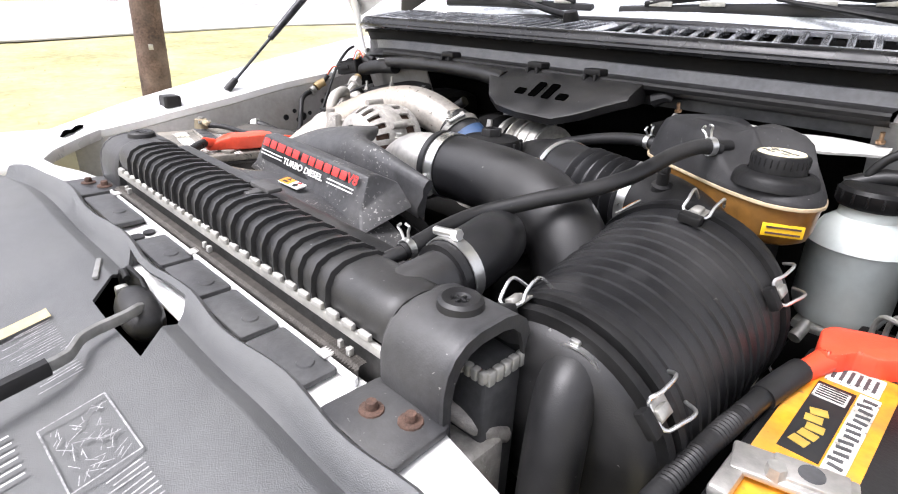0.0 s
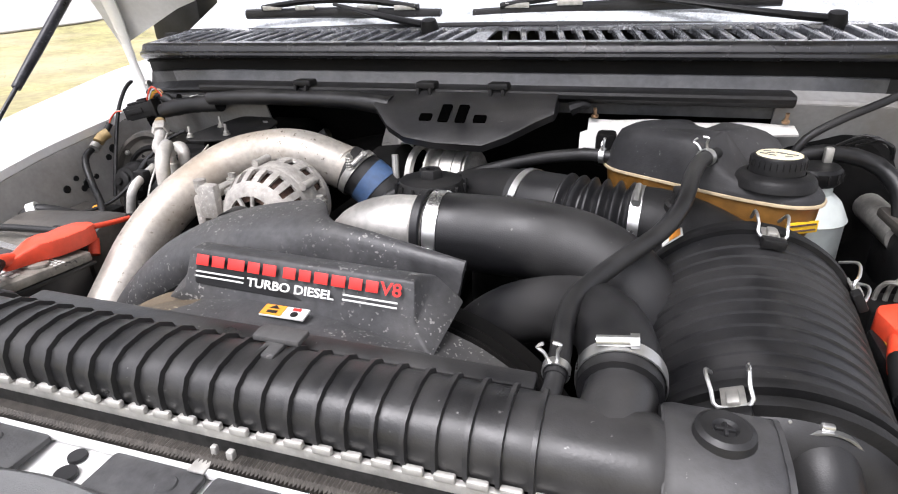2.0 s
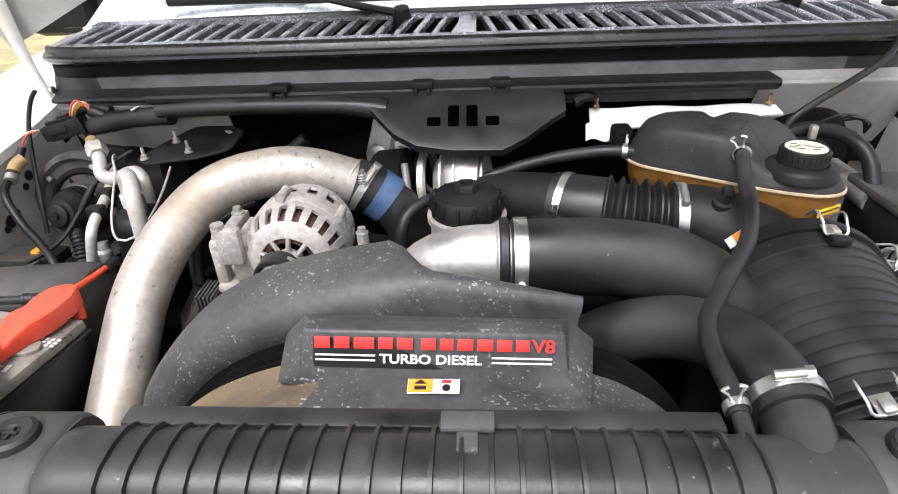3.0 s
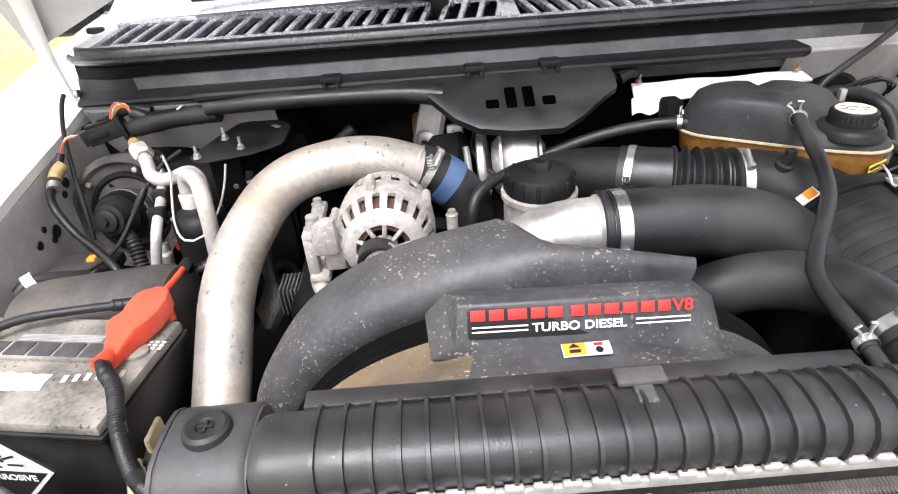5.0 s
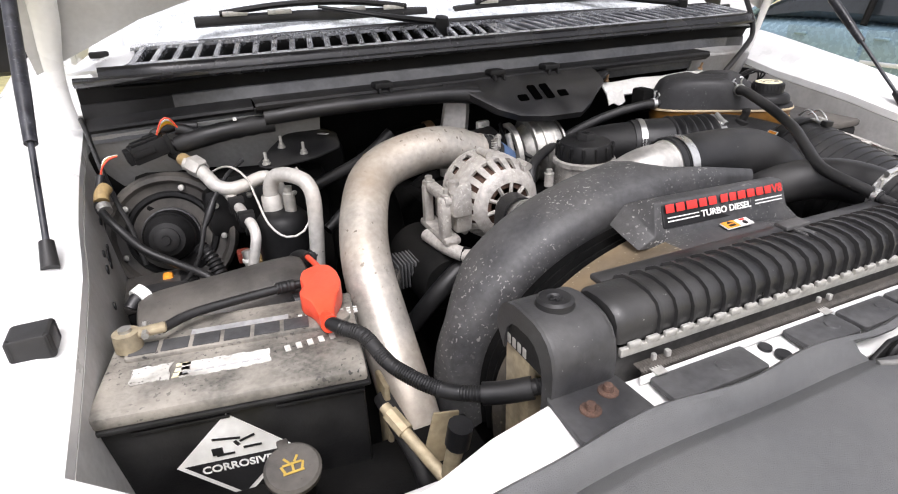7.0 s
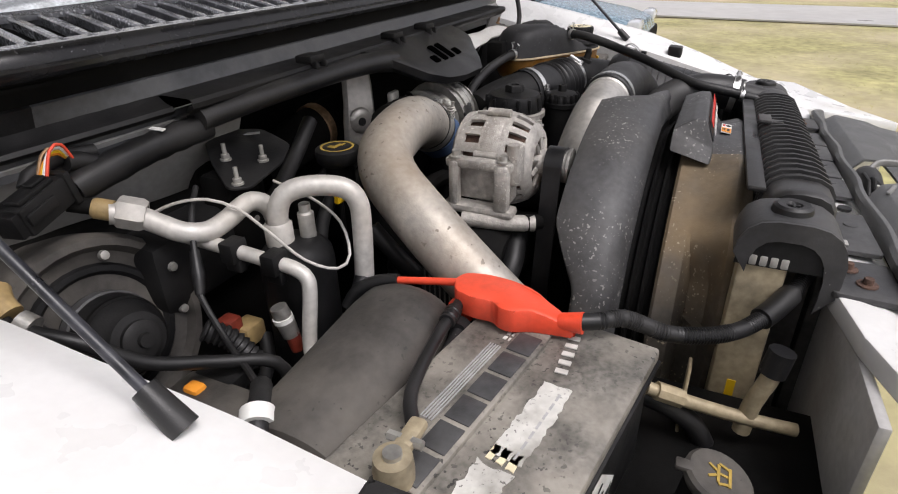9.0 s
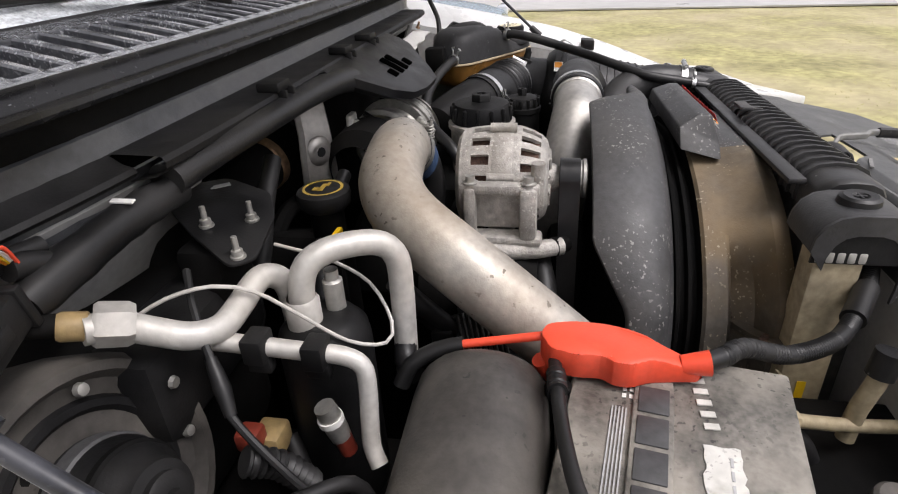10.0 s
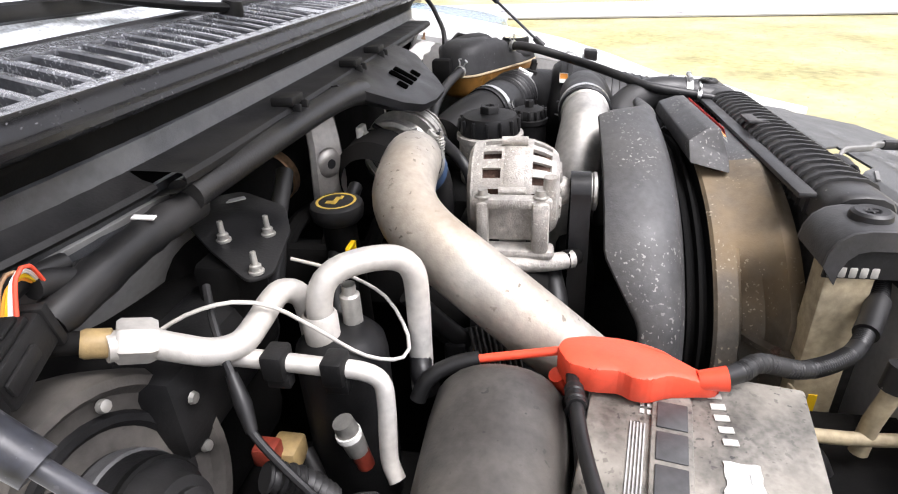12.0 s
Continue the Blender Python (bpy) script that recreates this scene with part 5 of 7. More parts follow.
part("hose", tube([(.262, .538, 1.212), (.22, .545, 1.212), (.15, .56, 1.198), (.08, .566, 1.178), (.02, .558, 1.160), (-.04, .528, 1.150), (-.085, .495, 1.138), (-.10, .475, 1.11), (-.105, .47, 1.05)], .0095, n=14), m_rubber, vh)
spring_clip(vh, (.248, .541, 1.213), (1, -.2, 0), .0105, (0, -.3, 1))

# ---- oil and fuel filter caps ----
def filter_cap(at, r, h, label, hexr, knob):
    f = thing("filter_cap", (at[0], at[1], at[2] - h), label, "filter cap", "filter caps")
    part("housing", lathe([(r * 1.06, -.14), (r * 1.06, -h - .006), (r * 1.14, -h - .004), (r * 1.14, -h + .004), (r, -h + .006)], at, (0, 0, 1), 32), m_alt if knob else m_black, f)
    c = part("cap", lathe([(r * 1.02, -h), (r * 1.02, -h + .012), (r * .98, -.014), (r * .90, -.006), (r * .6, -.003), (0, -.002)], at, (0, 0, 1), 32), m_black, f)
    for k in range(14):
        a = 2 * math.pi * k / 14
        part("rib", box((at[0] + r * 1.01 * math.cos(a), at[1] + r * 1.01 * math.sin(a), at[2] - h * .5), (.006, .006, h * .6), .002), m_black, c)
    part("hex", lathe([(hexr, -.004), (hexr, .008), (hexr * .9, .010), (hexr * .5, .010), (hexr * .45, .004), (0, .004)], at, (0, 0, 1), 6), m_black, c)
    return f


filter_cap((.004, .452, 1.193), .052, .042, "black plastic oil filter cap with a hexagonal top", .018, True)
filter_cap((.118, .388, 1.174), .031, .028, "smaller black plastic fuel filter cap", .009, False)

# ---- turbocharger and intake ----
turbo = thing("turbocharger", (-.02, .60, 1.1), "cast grey turbocharger behind the filter", "turbocharger")
part("compressor", lathe([(.03, -.05), (.045, -.048), (.06, -.03), (.066, 0), (.058, .03), (.03, .045), (0, .045)], (.0, .60, 1.135), (1, -.15, .1), 32), m_zinc, turbo)
for k in range(4):
    part("fin", lathe([(.05, -.002), (.07 - .003 * k, -.002), (.07 - .003 * k, .002), (.05, .002)], (-.03 + .022 * k, .603 - .003 * k, 1.135), (1, -.15, .1), 30), m_zinc, turbo)
part("v_band", lathe([(.055, -.008), (.062, -.005), (.062, .005), (.055, .008)], (-.065, .61, 1.135), (1, -.15, .1), 30), m_zinc, turbo)
part("turbine", lathe([(.05, -.05), (.07, -.03), (.072, .02), (.05, .04)], (-.12, .62, 1.12), (1, -.15, .1), 30), m_matte, turbo)
part("actuator", tube([(-.10, .565, 1.19), (-.095, .55, 1.14), (-.09, .53, 1.08)], .006, n=8), m_zinc, turbo)
BT, BF = Vector((.86, -.51, 0)), Vector((-.51, -.86, 0))
strap = []
for (x, y, z), w in (((-.146, .704, 1.245), .026), ((-.152, .698, 1.215), .029), ((-.160, .692, 1.185), .030), ((-.167, .689, 1.154), .032), ((-.165, .690, 1.115), .034), ((-.158, .697, 1.07), .033)):
    c = Vector((x, y, z))
    strap.append([c - BT * w - BF * .006, c - BT * (w - .006), c + BT * (w - .006), c + BT * w - BF * .006, c + BT * w - BF * .009, c + BT * (w - .007) - BF * .004, c - BT * (w - .007) - BF * .004, c - BT * w - BF * .009])
br = part("lifting_bracket", loft(strap), m_alu, turbo, "pressed silver bracket with a hole")
BH = Vector((-.167, .689, 1.154))
part("boss", lathe([(.008, .004), (.013, .004), (.022, .0005), (.025, -.004)], BH, BF, 24), m_alu, br)
part("dark_hole_disc", lathe([(0, .0045), (.0075, .0045), (.008, 0)], BH, BF, 18), m_print, br)
part("exhaust_pipe", tube([(-.10, .78, 1.145), (-.175, .788, 1.135), (-.26, .79, 1.12), (-.34, .80, 1.10)], .042, n=20), m_matte, turbo)
part("band_clamp", lathe([(.043, -.010), (.0455, -.008), (.0455, .008), (.043, .010)], (-.175, .788, 1.135), (1, -.1, .12), 26), m_copper, turbo, "heat-stained band clamp")
part("bracket_block", join(box((-.112, .650, 1.178), (.030, .012, .046), .005, m=None), box((-.118, .644, 1.160), (.014, .016, .012), .003)), m_zinc, turbo)
part("bolt", lathe([(0, .006), (.006, .006), (.0065, 0)], (-.116, .643, 1.186), (-.5, -.86, 0), 10), m_zinc, turbo)
part("oil_line", tube([(-.075, .640, 1.190), (-.085, .605, 1.172), (-.070, .570, 1.150), (-.030, .550, 1.125)], .0045, n=8), m_cable, turbo)

inlet = thing("intake_hose", (.2, .45, 1.12), "black corrugated intake hose with bright clamps", "hose")
part("duct", tube([(.03, .535, 1.135), (.06, .520, 1.143), (.10, .497, 1.150), (.140, .475, 1.153)], [.040, .043, .046, .048], n=26), m_black, inlet)
part("sleeve", tube([(.135, .477, 1.153), (.175, .460, 1.154), (.205, .450, 1.154)], .0505, n=28), m_rubber, inlet)
part("bellows", tube([(.203, .451, 1.154), (.235, .442, 1.153), (.270, .436, 1.152), (.298, .432, 1.151)], .049, n=28, step=.0018, wave=lambda s, l: 1 + .115 * math.sin(s * 2 * math.pi / .0175)), m_rubber, inlet, "corrugated rubber bellows")
clamp(inlet, (.150, .470, 1.153), (.9, -.42, 0), .0515, .011, m_steel, (0, -1, .2))
clamp(inlet, (.303, .431, 1.151), (1, -.1, 0), .0505, .014, m_steel, (-.1, -.5, 1))
part("outlet", tube([(.295, .432, 1.151), (.335, .425, 1.148), (.375, .402, 1.135), (.405, .370, 1.115), (.415, .33, 1.10)], [.050, .053, .060, .072, .085], n=30), m_black, inlet)
sens = part("sensor", lathe([(.0, .036), (.007, .036), (.008, .02), (.013, .018), (.014, .0), (.016, -.01)], (.345, .398, 1.178), (.1, -.3, 1), 16), m_black, inlet)
part("connector", box((.348, .389, 1.214), (.014, .012, .010), .003), m_black, sens)

# ---- air filter canister ----
can = thing("air_filter_canister", (.42, .2, .95), "large black round air filter canister with wire clips", "air filter")
CF, CB = Vector((.4235, .088, 1.058)), Vector((.4215, .322, 1.088))
CA = (CB - CF).normalized()
R = .112
Lc = (CB - CF).length
cprof = [(R - .006, 0), (R - .004, .004)]
for k in range(11):
    h = .020 + k * (Lc - .045) / 11
    cprof += [(R - .003 + .0005 * k, h), (R - .003 + .0005 * k, h + .0095), (R - .0008 + .0005 * k, h + .0105), (R - .0008 + .0005 * k, h + .0120), (R - .003 + .0005 * k, h + .0130)]
cprof += [(R + .002, Lc - .012), (R + .001, Lc)]
part("body", lathe(cprof, CF, CA, 56), m_rubber, can)
part("front_cap", lathe([(0, -.040), (R * .45, -.039), (R * .50, -.036), (R * .54, -.036), (R * .74, -.034), (R * .86, -.029), (R * .935, -.018), (R * .965, -.006), (R * .965, .002)], CF, CA, 56), m_rubber, can)
for h, rr in ((-.012, R + .004), (.006, R + .005)):
    part("rim", lathe([(R - .01, h - .006), (rr, h - .005), (rr + .001, h), (rr, h + .005), (R - .01, h + .006)], CF, CA, 56), m_black, can)
part("rim", lathe([(R - .01, -.008), (R + .007, -.006), (R + .008, 0), (R + .007, .006), (R - .01, .008)], CB, CA, 56), m_black, can)
part("back_cap", lathe([(R + .004, .0), (R + .002, .02), (R * .9, .035), (R * .5, .05), (0, .05)], CB, CA, 56), m_black, can)
TG = Matrix.Translation(CB + Vector((-.66, 0, .75)) * .1212) @ Matrix.Rotation(radians(-41), 4, "Y")
part("tag", place(box((0, 0, 0), (.026, .020, .0018), .0004), TG), m_paper, can, "small orange and white tag")
part("tag_print", place(box((.004, 0, .0012), (.014, .017, .0006), 0), TG), m_orange, can, "orange print")


def can_clip(base, ang, back):
    """A wire over-centre clip on the canister's rim."""
    a = radians(ang)
    e = (Vector((1, 0, 0)) * math.cos(a) + Vector((0, 0, 1)) * math.sin(a))
    e = (e - CA * e.dot(CA)).normalized()
    t = CA.cross(e)
    p = base + e * (R + .006)
    k = -1 if not back else 1
    clip = part("wire_clip", tube([p + t * .014 + CA * .020, p + t * .016 + CA * .006 + e * .016, p + t * .014 - CA * .012 + e * .012, p + t * .012 - CA * .022 + e * .004, p - t * .012 - CA * .022 + e * .004, p - t * .014 - CA * .012 + e * .012, p - t * .016 + CA * .006 + e * .016, p - t * .014 + CA * .020],
                                   .0017, n=7, step=.004), m_steel, can, "bright sprung wire clip")
    q = p - CA * .016 + e * .002
    mtx = Matrix((t, CA, e)).transposed().to_4x4()
    mtx.translation = settle(q)
    part("lever", box((0, 0, 0), (.018, .030, .003), .001, m=None), m_zinc, clip).matrix_basis = mtx
    m2 = mtx.copy()
    m2.translation = settle(q + e * .004)
    part("fold", box((0, 0, 0), (.010, .016, .006), .002), m_zinc, clip).matrix_basis = m2
    m3 = mtx.copy()
    m3.translation = settle(q - CA * .016 + e * .001)
    part("catch", box((0, 0, 0), (.024, .012, .010), .002), m_black, clip).matrix_basis = m3


for ang in (112, 38, -40, 190):
    can_clip(CF, ang, False)
for ang in (84, 30, -35, 165):
    can_clip(CB, ang, True)
part("breather_stub", tube([(.443, .098, 1.122), (.444, .080, 1.125), (.4445, .066, 1.1265)], .0262, n=22), m_rubber, can)
bh = thing("breather_hose", (.455, .02, 1.0), "smooth black rubber hose from the canister front", "hose")
part("hose", tube([(.4445, .074, 1.1258), (.4460, .054, 1.1225), (.4495, .040, 1.108), (.4530, .030, 1.082), (.455, .024, 1.045), (.455, .022, 1.0), (.451, .028, .94), (.446, .038, .86)], .0265, n=24), m_rubber, bh)
for w in (-.0055, .0055):
    part("wire_band", lathe([(.0285, w - .0024), (.0306, w - .0024), (.0306, w + .0024), (.0285, w + .0024)], (.4450, .061, 1.1262), (.08, -1, -.05), 30), m_steel, bh, "bright double-wire spring clamp")
part("ear", box((.424, .062, 1.1525), (.018, .015, .004), .002, m=Matrix.Rotation(radians(40), 4, "Y")), m_steel, bh)
part("ear", box((.444, .061, 1.1585), (.010, .016, .005), .002), m_steel, bh)

# ---- lower engine and trays, near-black to carry the shade deep in the bay ----
eng = thing("engine_block", (0, .5, .5), "diesel engine block low in the bay, blackened as if in shade", "engine")
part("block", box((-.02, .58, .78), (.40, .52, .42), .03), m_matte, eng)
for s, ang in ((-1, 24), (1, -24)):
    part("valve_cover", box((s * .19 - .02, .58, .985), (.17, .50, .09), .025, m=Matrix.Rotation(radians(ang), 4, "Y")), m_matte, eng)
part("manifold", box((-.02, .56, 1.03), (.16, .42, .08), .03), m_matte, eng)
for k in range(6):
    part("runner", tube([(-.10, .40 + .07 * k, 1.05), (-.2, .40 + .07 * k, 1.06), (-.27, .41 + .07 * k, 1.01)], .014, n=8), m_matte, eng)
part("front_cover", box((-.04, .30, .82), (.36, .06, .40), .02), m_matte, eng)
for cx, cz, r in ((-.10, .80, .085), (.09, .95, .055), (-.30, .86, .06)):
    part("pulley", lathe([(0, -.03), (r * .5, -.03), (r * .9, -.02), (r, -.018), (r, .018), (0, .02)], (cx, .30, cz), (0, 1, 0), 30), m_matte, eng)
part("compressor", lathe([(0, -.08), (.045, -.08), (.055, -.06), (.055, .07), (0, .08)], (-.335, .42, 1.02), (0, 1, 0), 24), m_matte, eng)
rbk = part("ribbed_bracket", box((-.38, .41, 1.035), (.06, .05, .03), .004), m_pad, eng)
for k in range(9):
    part("rib", box((-.405 + .006 * k, .40, 1.035), (.003, .05, .045), .001), m_pad, rbk)
# Filler floor and side blocks, added to keep the ground out of sight.
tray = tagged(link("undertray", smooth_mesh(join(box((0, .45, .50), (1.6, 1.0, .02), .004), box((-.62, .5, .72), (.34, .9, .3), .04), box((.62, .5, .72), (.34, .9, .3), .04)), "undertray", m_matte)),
              "dark filler floor and side blocks added under the bay", "undertray", kind="structure")
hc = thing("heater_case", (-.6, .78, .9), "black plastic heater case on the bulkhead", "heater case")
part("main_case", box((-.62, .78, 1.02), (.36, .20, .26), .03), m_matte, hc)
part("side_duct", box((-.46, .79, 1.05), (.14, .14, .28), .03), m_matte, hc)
part("front_box", box((-.58, .68, 1.10), (.20, .08, .10), .02), m_black, hc)
for x, y, z in ((-.66, .638, 1.12), (-.60, .638, 1.13), (-.52, .638, 1.12), (-.56, .638, 1.08)):
    part("screw", lathe([(0, .005), (.005, .004), (.006, 0)], (x, y, z), (0, -1, 0), 8), m_zinc, hc)
rear = tagged(link("bulkhead_lower", smooth_mesh(sheet(lambda u, v: (u, .90, v), span(-.82, .82, 12), span(.5, 1.28, 6), .01), "bulkhead_lower", m_matte)), "near-black lower bulkhead, the bay's shade in its colour", "bulkhead", kind="structure")

# ---- wiring tray along the bulkhead ----
wt = thing("wiring_tray", (-.1, .66, 1.22), "long black plastic wiring tray with slots and clips", "wiring tray")
low_edge = [(-0.201, 0.642, 1.279), (-0.159, 0.621, 1.266), (-0.115, 0.573, 1.238), (-0.076, 0.55, 1.225), (-0.02, 0.541, 1.22), (0.06, 0.54, 1.219), (0.098, 0.561, 1.231), (0.138, 0.592, 1.249), (0.164, 0.609, 1.259)]
rows = []
for x, y, z in low_edge:
    rows.append([(x, .672, 1.2855), (x, .655, 1.2830), (x, (y + .655) / 2, (z + 1.283) / 2 + .003), (x, y + .006, z + .006), (x, y, z), (x, y + .006, z - .012), (x, y + .03, z - .012), (x, .67, 1.25)])
part("lobe", loft(rows), m_tray, wt)
part("arm", tube([(-.545, .676, 1.258), (-.45, .662, 1.264), (-.35, .655, 1.266), (-.25, .650, 1.266), (-.18, .645, 1.264), (-.13, .64, 1.258)], [.020, .019, .019, .019, .021, .024], n=16, flat=.8), m_tray, wt)


def lobe_at(x, f):
    return Vector((x, .593 + .062 * (f - .42), 1.250 + .036 * (f - .42) + .0020))


NL = (lobe_at(0, .6) - lobe_at(0, .4)).normalized()
ML = Matrix((Vector((1, 0, 0)), NL, Vector((1, 0, 0)).cross(NL))).transposed().to_4x4()
# Slots are black inlays; the dark of their depth is in the colour.
for x, w, h, f in ((-.050, .022, .018, .38), (-.018, .018, .044, .54), (.012, .018, .044, .54), (.045, .022, .018, .38)):
    mm = ML.copy()
    mm.translation = lobe_at(x, f)
    part("slot", prism(rounded([(-w / 2, -h / 2), (w / 2, -h / 2), (w / 2, h / 2), (-w / 2, h / 2)], .004), -.004, .0015, "z"), m_void, wt, "black inlay standing for the shade of an open slot").matrix_basis = mm
for x in (-.320, -.072, .060):
    c = part("clip", join(box((x, .668, 1.293), (.036, .030, .012), .003), box((x - .011, .652, 1.280), (.006, .012, .020), .002), box((x + .011, .652, 1.280), (.006, .012, .020), .002)), m_black, wt)
part("tip", tube([(.185, .66, 1.258), (.205, .662, 1.266), (.215, .665, 1.263)], [.012, .009, .006], n=8), m_black, wt)

# ---- harness at the passenger corner ----
hn = thing("wiring_harness", (-.65, .69, 1.22), "thick taped black wiring harness with coloured wires", "wiring")
part("trunk", tube([(-.530, .678, 1.245), (-.57, .684, 1.243), (-.62, .690, 1.238), (-.665, .695, 1.230), (-.70, .70, 1.222)], [.016, .017, .017, .018, .016], n=14, wave=lambda s, l: 1 + .05 * math.sin(s * 210)), m_cable, hn)
part("tape", box((-.597, .683, 1.2595), (.006, .022, .002), .0006, m=Matrix.Rotation(radians(-12), 4, "Y")), m_paper, hn, "scrap of white tape")
part("tag", box((-.608, .724, 1.247), (.050, .003, .018), .006, m=Matrix.Rotation(radians(24), 4, "Y")), m_milky, hn, "blank white cable tag")
for k, (mt, dz, dy) in enumerate(((m_red, .010, -.008), (m_yellow_clean, .002, .0), (m_paper, .006, -.003), (m_orange, -.001, .004), (m_copper, .004, .007))):
    part("wire", tube([(-.690, .703 + dy * .5, 1.248), (-.703, .700 + dy, 1.262 + dz), (-.716, .699 + dy, 1.260 + dz), (-.730, .697 + dy, 1.243)], .0016, n=6, step=.005), mt, hn)
part("wire_boot", tube([(-.697, .705, 1.250), (-.684, .704, 1.247), (-.668, .700, 1.240)], [.010, .0105, .009], n=12), m_cable, hn)
CM = Matrix.Rotation(radians(14), 4, "Z") @ Matrix.Rotation(radians(-12), 4, "Y")
CP = Vector((-.744, .692, 1.224))
cn = part("connector", box((0, 0, 0), (.066, .032, .032), .004), m_black, hn, "black plug connector")
cn.matrix_basis = Matrix.Translation(CP) @ CM
for c, s_ in (((-.004, -.004, .018), (.046, .018, .006)), ((.006, -.004, .0225), (.020, .012, .004)), ((-.034, 0, .0), (.014, .026, .026)), ((.030, 0, .0), (.008, .037, .037)), ((-.012, -.0175, .002), (.036, .004, .012)), ((-.012, .0175, .002), (.036, .004, .012))):
    part("latch", box(c, s_, .0018), m_black, cn)
part("tail", tube([(-.826, .668, 1.196), (-.829, .660, 1.185), (-.834, .645, 1.168), (-.836, .625, 1.155), (-.815, .575, 1.140), (-.78, .545, 1.10), (-.73, .51, 1.075), (-.69, .475, 1.055), (-.68, .46, 1.0)], .0070, n=12), m_cable, hn)
part("sleeve", tube([(-.822, .655, 1.178), (-.829, .642, 1.172), (-.830, .63, 1.163)], .0115, n=12), m_tan, hn, "tan tape sleeve")
part("sleeve", tube([(-.829, .622, 1.158), (-.826, .61, 1.152)], .0112, n=12), m_zinc, hn)
part("branch", tube([(-.70, .70, 1.222), (-.74, .71, 1.24), (-.70, .715, 1.252), (-.66, .71, 1.25)], .008, n=10), m_cable, hn)
for k in range(3):
    part("wire", tube([(-.795, .678 + .004 * k, 1.222), (-.808 - .003 * k, .674 + .004 * k, 1.220), (-.822, .670 + .002 * k, 1.206), (-.826, .664, 1.190)], .0015, n=6, step=.005), (m_red, m_gold, m_paper)[k], hn)

single("bonnet_cable", tube([(-.845, .775, 1.272), (-.838, .745, 1.260), (-.828, .70, 1.215), (-.812, .655, 1.145), (-.80, .63, 1.11), (-.79, .60, 1.05)], .0042, n=8), m_cable, "thin black cable hanging at the bulkhead corner", "cable")
aj = thing("sensor_cable", (-.70, .45, 1.1), "thin black sensor cable crossing the bay", "cable")
part("cable", tube([(-.600, .64, 1.195), (-.63, .620, 1.180), (-.652, .602, 1.158), (-.666, .588, 1.140), (-.684, .572, 1.112), (-.705, .52, 1.075), (-.735, .46, 1.066), (-.775, .425, 1.077)], .0036, n=8), m_cable, aj)
part("boot", tube([(-.660, .594, 1.150), (-.672, .582, 1.130), (-.684, .572, 1.112)], [.005, .0075, .005], n=10), m_cable, aj)
part("coolant_line", tube([(-.80, .40, 1.075), (-.785, .412, 1.086), (-.76, .43, 1.080), (-.73, .46, 1.06)], .011, n=12), m_rubber, aj)
part("collar", tube([(-.790, .408, 1.083), (-.778, .417, 1.087)], .0155, n=18), m_paper, aj, "white plastic collar")

# ---- heater blower ----
bl = thing("heater_blower", (-.74, .66, 1.0), "black round heater blower motor and housing", "blower")
bd = Vector((-.10, -.93, .25)).normalized()
bc = Vector((-.744, .632, 1.080))
part("housing", lathe([(.085, -.16), (.105, -.15), (.112, -.08), (.112, -.030), (.106, -.020), (.098, -.020), (.092, -.030), (.080, -.034), (0, -.034)], bc, bd, 40), m_dustbox, bl)
part("motor", lathe([(0.0480, -.034), (0.0464, -.006), (0.0416, .006), (0.0400, .016), (0.0320, .024), (0.0288, .036), (0.0128, .040), (0.0112, .034), (0.0000, .034)], bc, bd, 36), m_black, bl)
part("motor_ring", lathe([(0.0400, -.004), (0.0436, -.002), (0.0436, .004), (0.0400, .006)], bc + bd * .006, bd, 36), m_matte, bl)
part("motor_band", lathe([(0.0468, -.030), (0.0490, -.029), (0.0490, -.014), (0.0468, -.012)], bc, bd, 40), m_pad, bl, "dull grey steel band")
part("hub", lathe([(0.0208, .034), (0.0208, .044), (0.0160, .047), (0.0080, .047), (0.0072, .052), (0.0000, .052)], bc, bd, 28), m_black, bl, "stepped black hub")
part("groove_ring", lathe([(.066, -.0335), (.070, -.029), (.076, -.029), (.079, -.0335)], bc, bd, 40), m_black, bl)
RBm = basis(bd)
for a in (20, 95, 170, 250, 320):
    p = bc + RBm @ Vector((.087 * math.cos(radians(a)), .087 * math.sin(radians(a)), -.026))
    part("screw", lathe([(0, .006), (.005, .005), (.006, 0)], p, bd, 10), m_zinc, bl)
single("convoluted_tube", tube([(-.70, .56, 1.080), (-.685, .54, 1.062), (-.675, .52, 1.03)], .012, n=12, step=.0022, wave=lambda s, l: 1 + .14 * math.sin(s * 900)), m_cable, "black convoluted drain tube", "tube")

# ---- air-conditioning accumulator and lines ----
acc = thing("accumulator", (-.56, .54, .95), "black insulated accumulator canister with aluminium lines", "accumulator")
part("canister", lathe([(0, .0), (.022, 0), (.034, -.004), (.044, -.016), (.046, -.03), (.046, -.22)], (-.560, .540, 1.128), (0, 0, 1), 32), m_black, acc)
part("fitting", lathe([(.017, -.01), (.017, .022), (.014, .026)], (-.571, .552, 1.128), (0, 0, 1), 20), m_line, acc)
part("fitting", lathe([(.010, -.01), (.010, .030), (.007, .032), (.007, .042)], (-.545, .530, 1.128), (0, 0, 1), 14), m_zinc, acc)
l1 = thing("suction_line", (-.53, .5, 1.1), "bent aluminium refrigerant line with an arched top", "pipe")
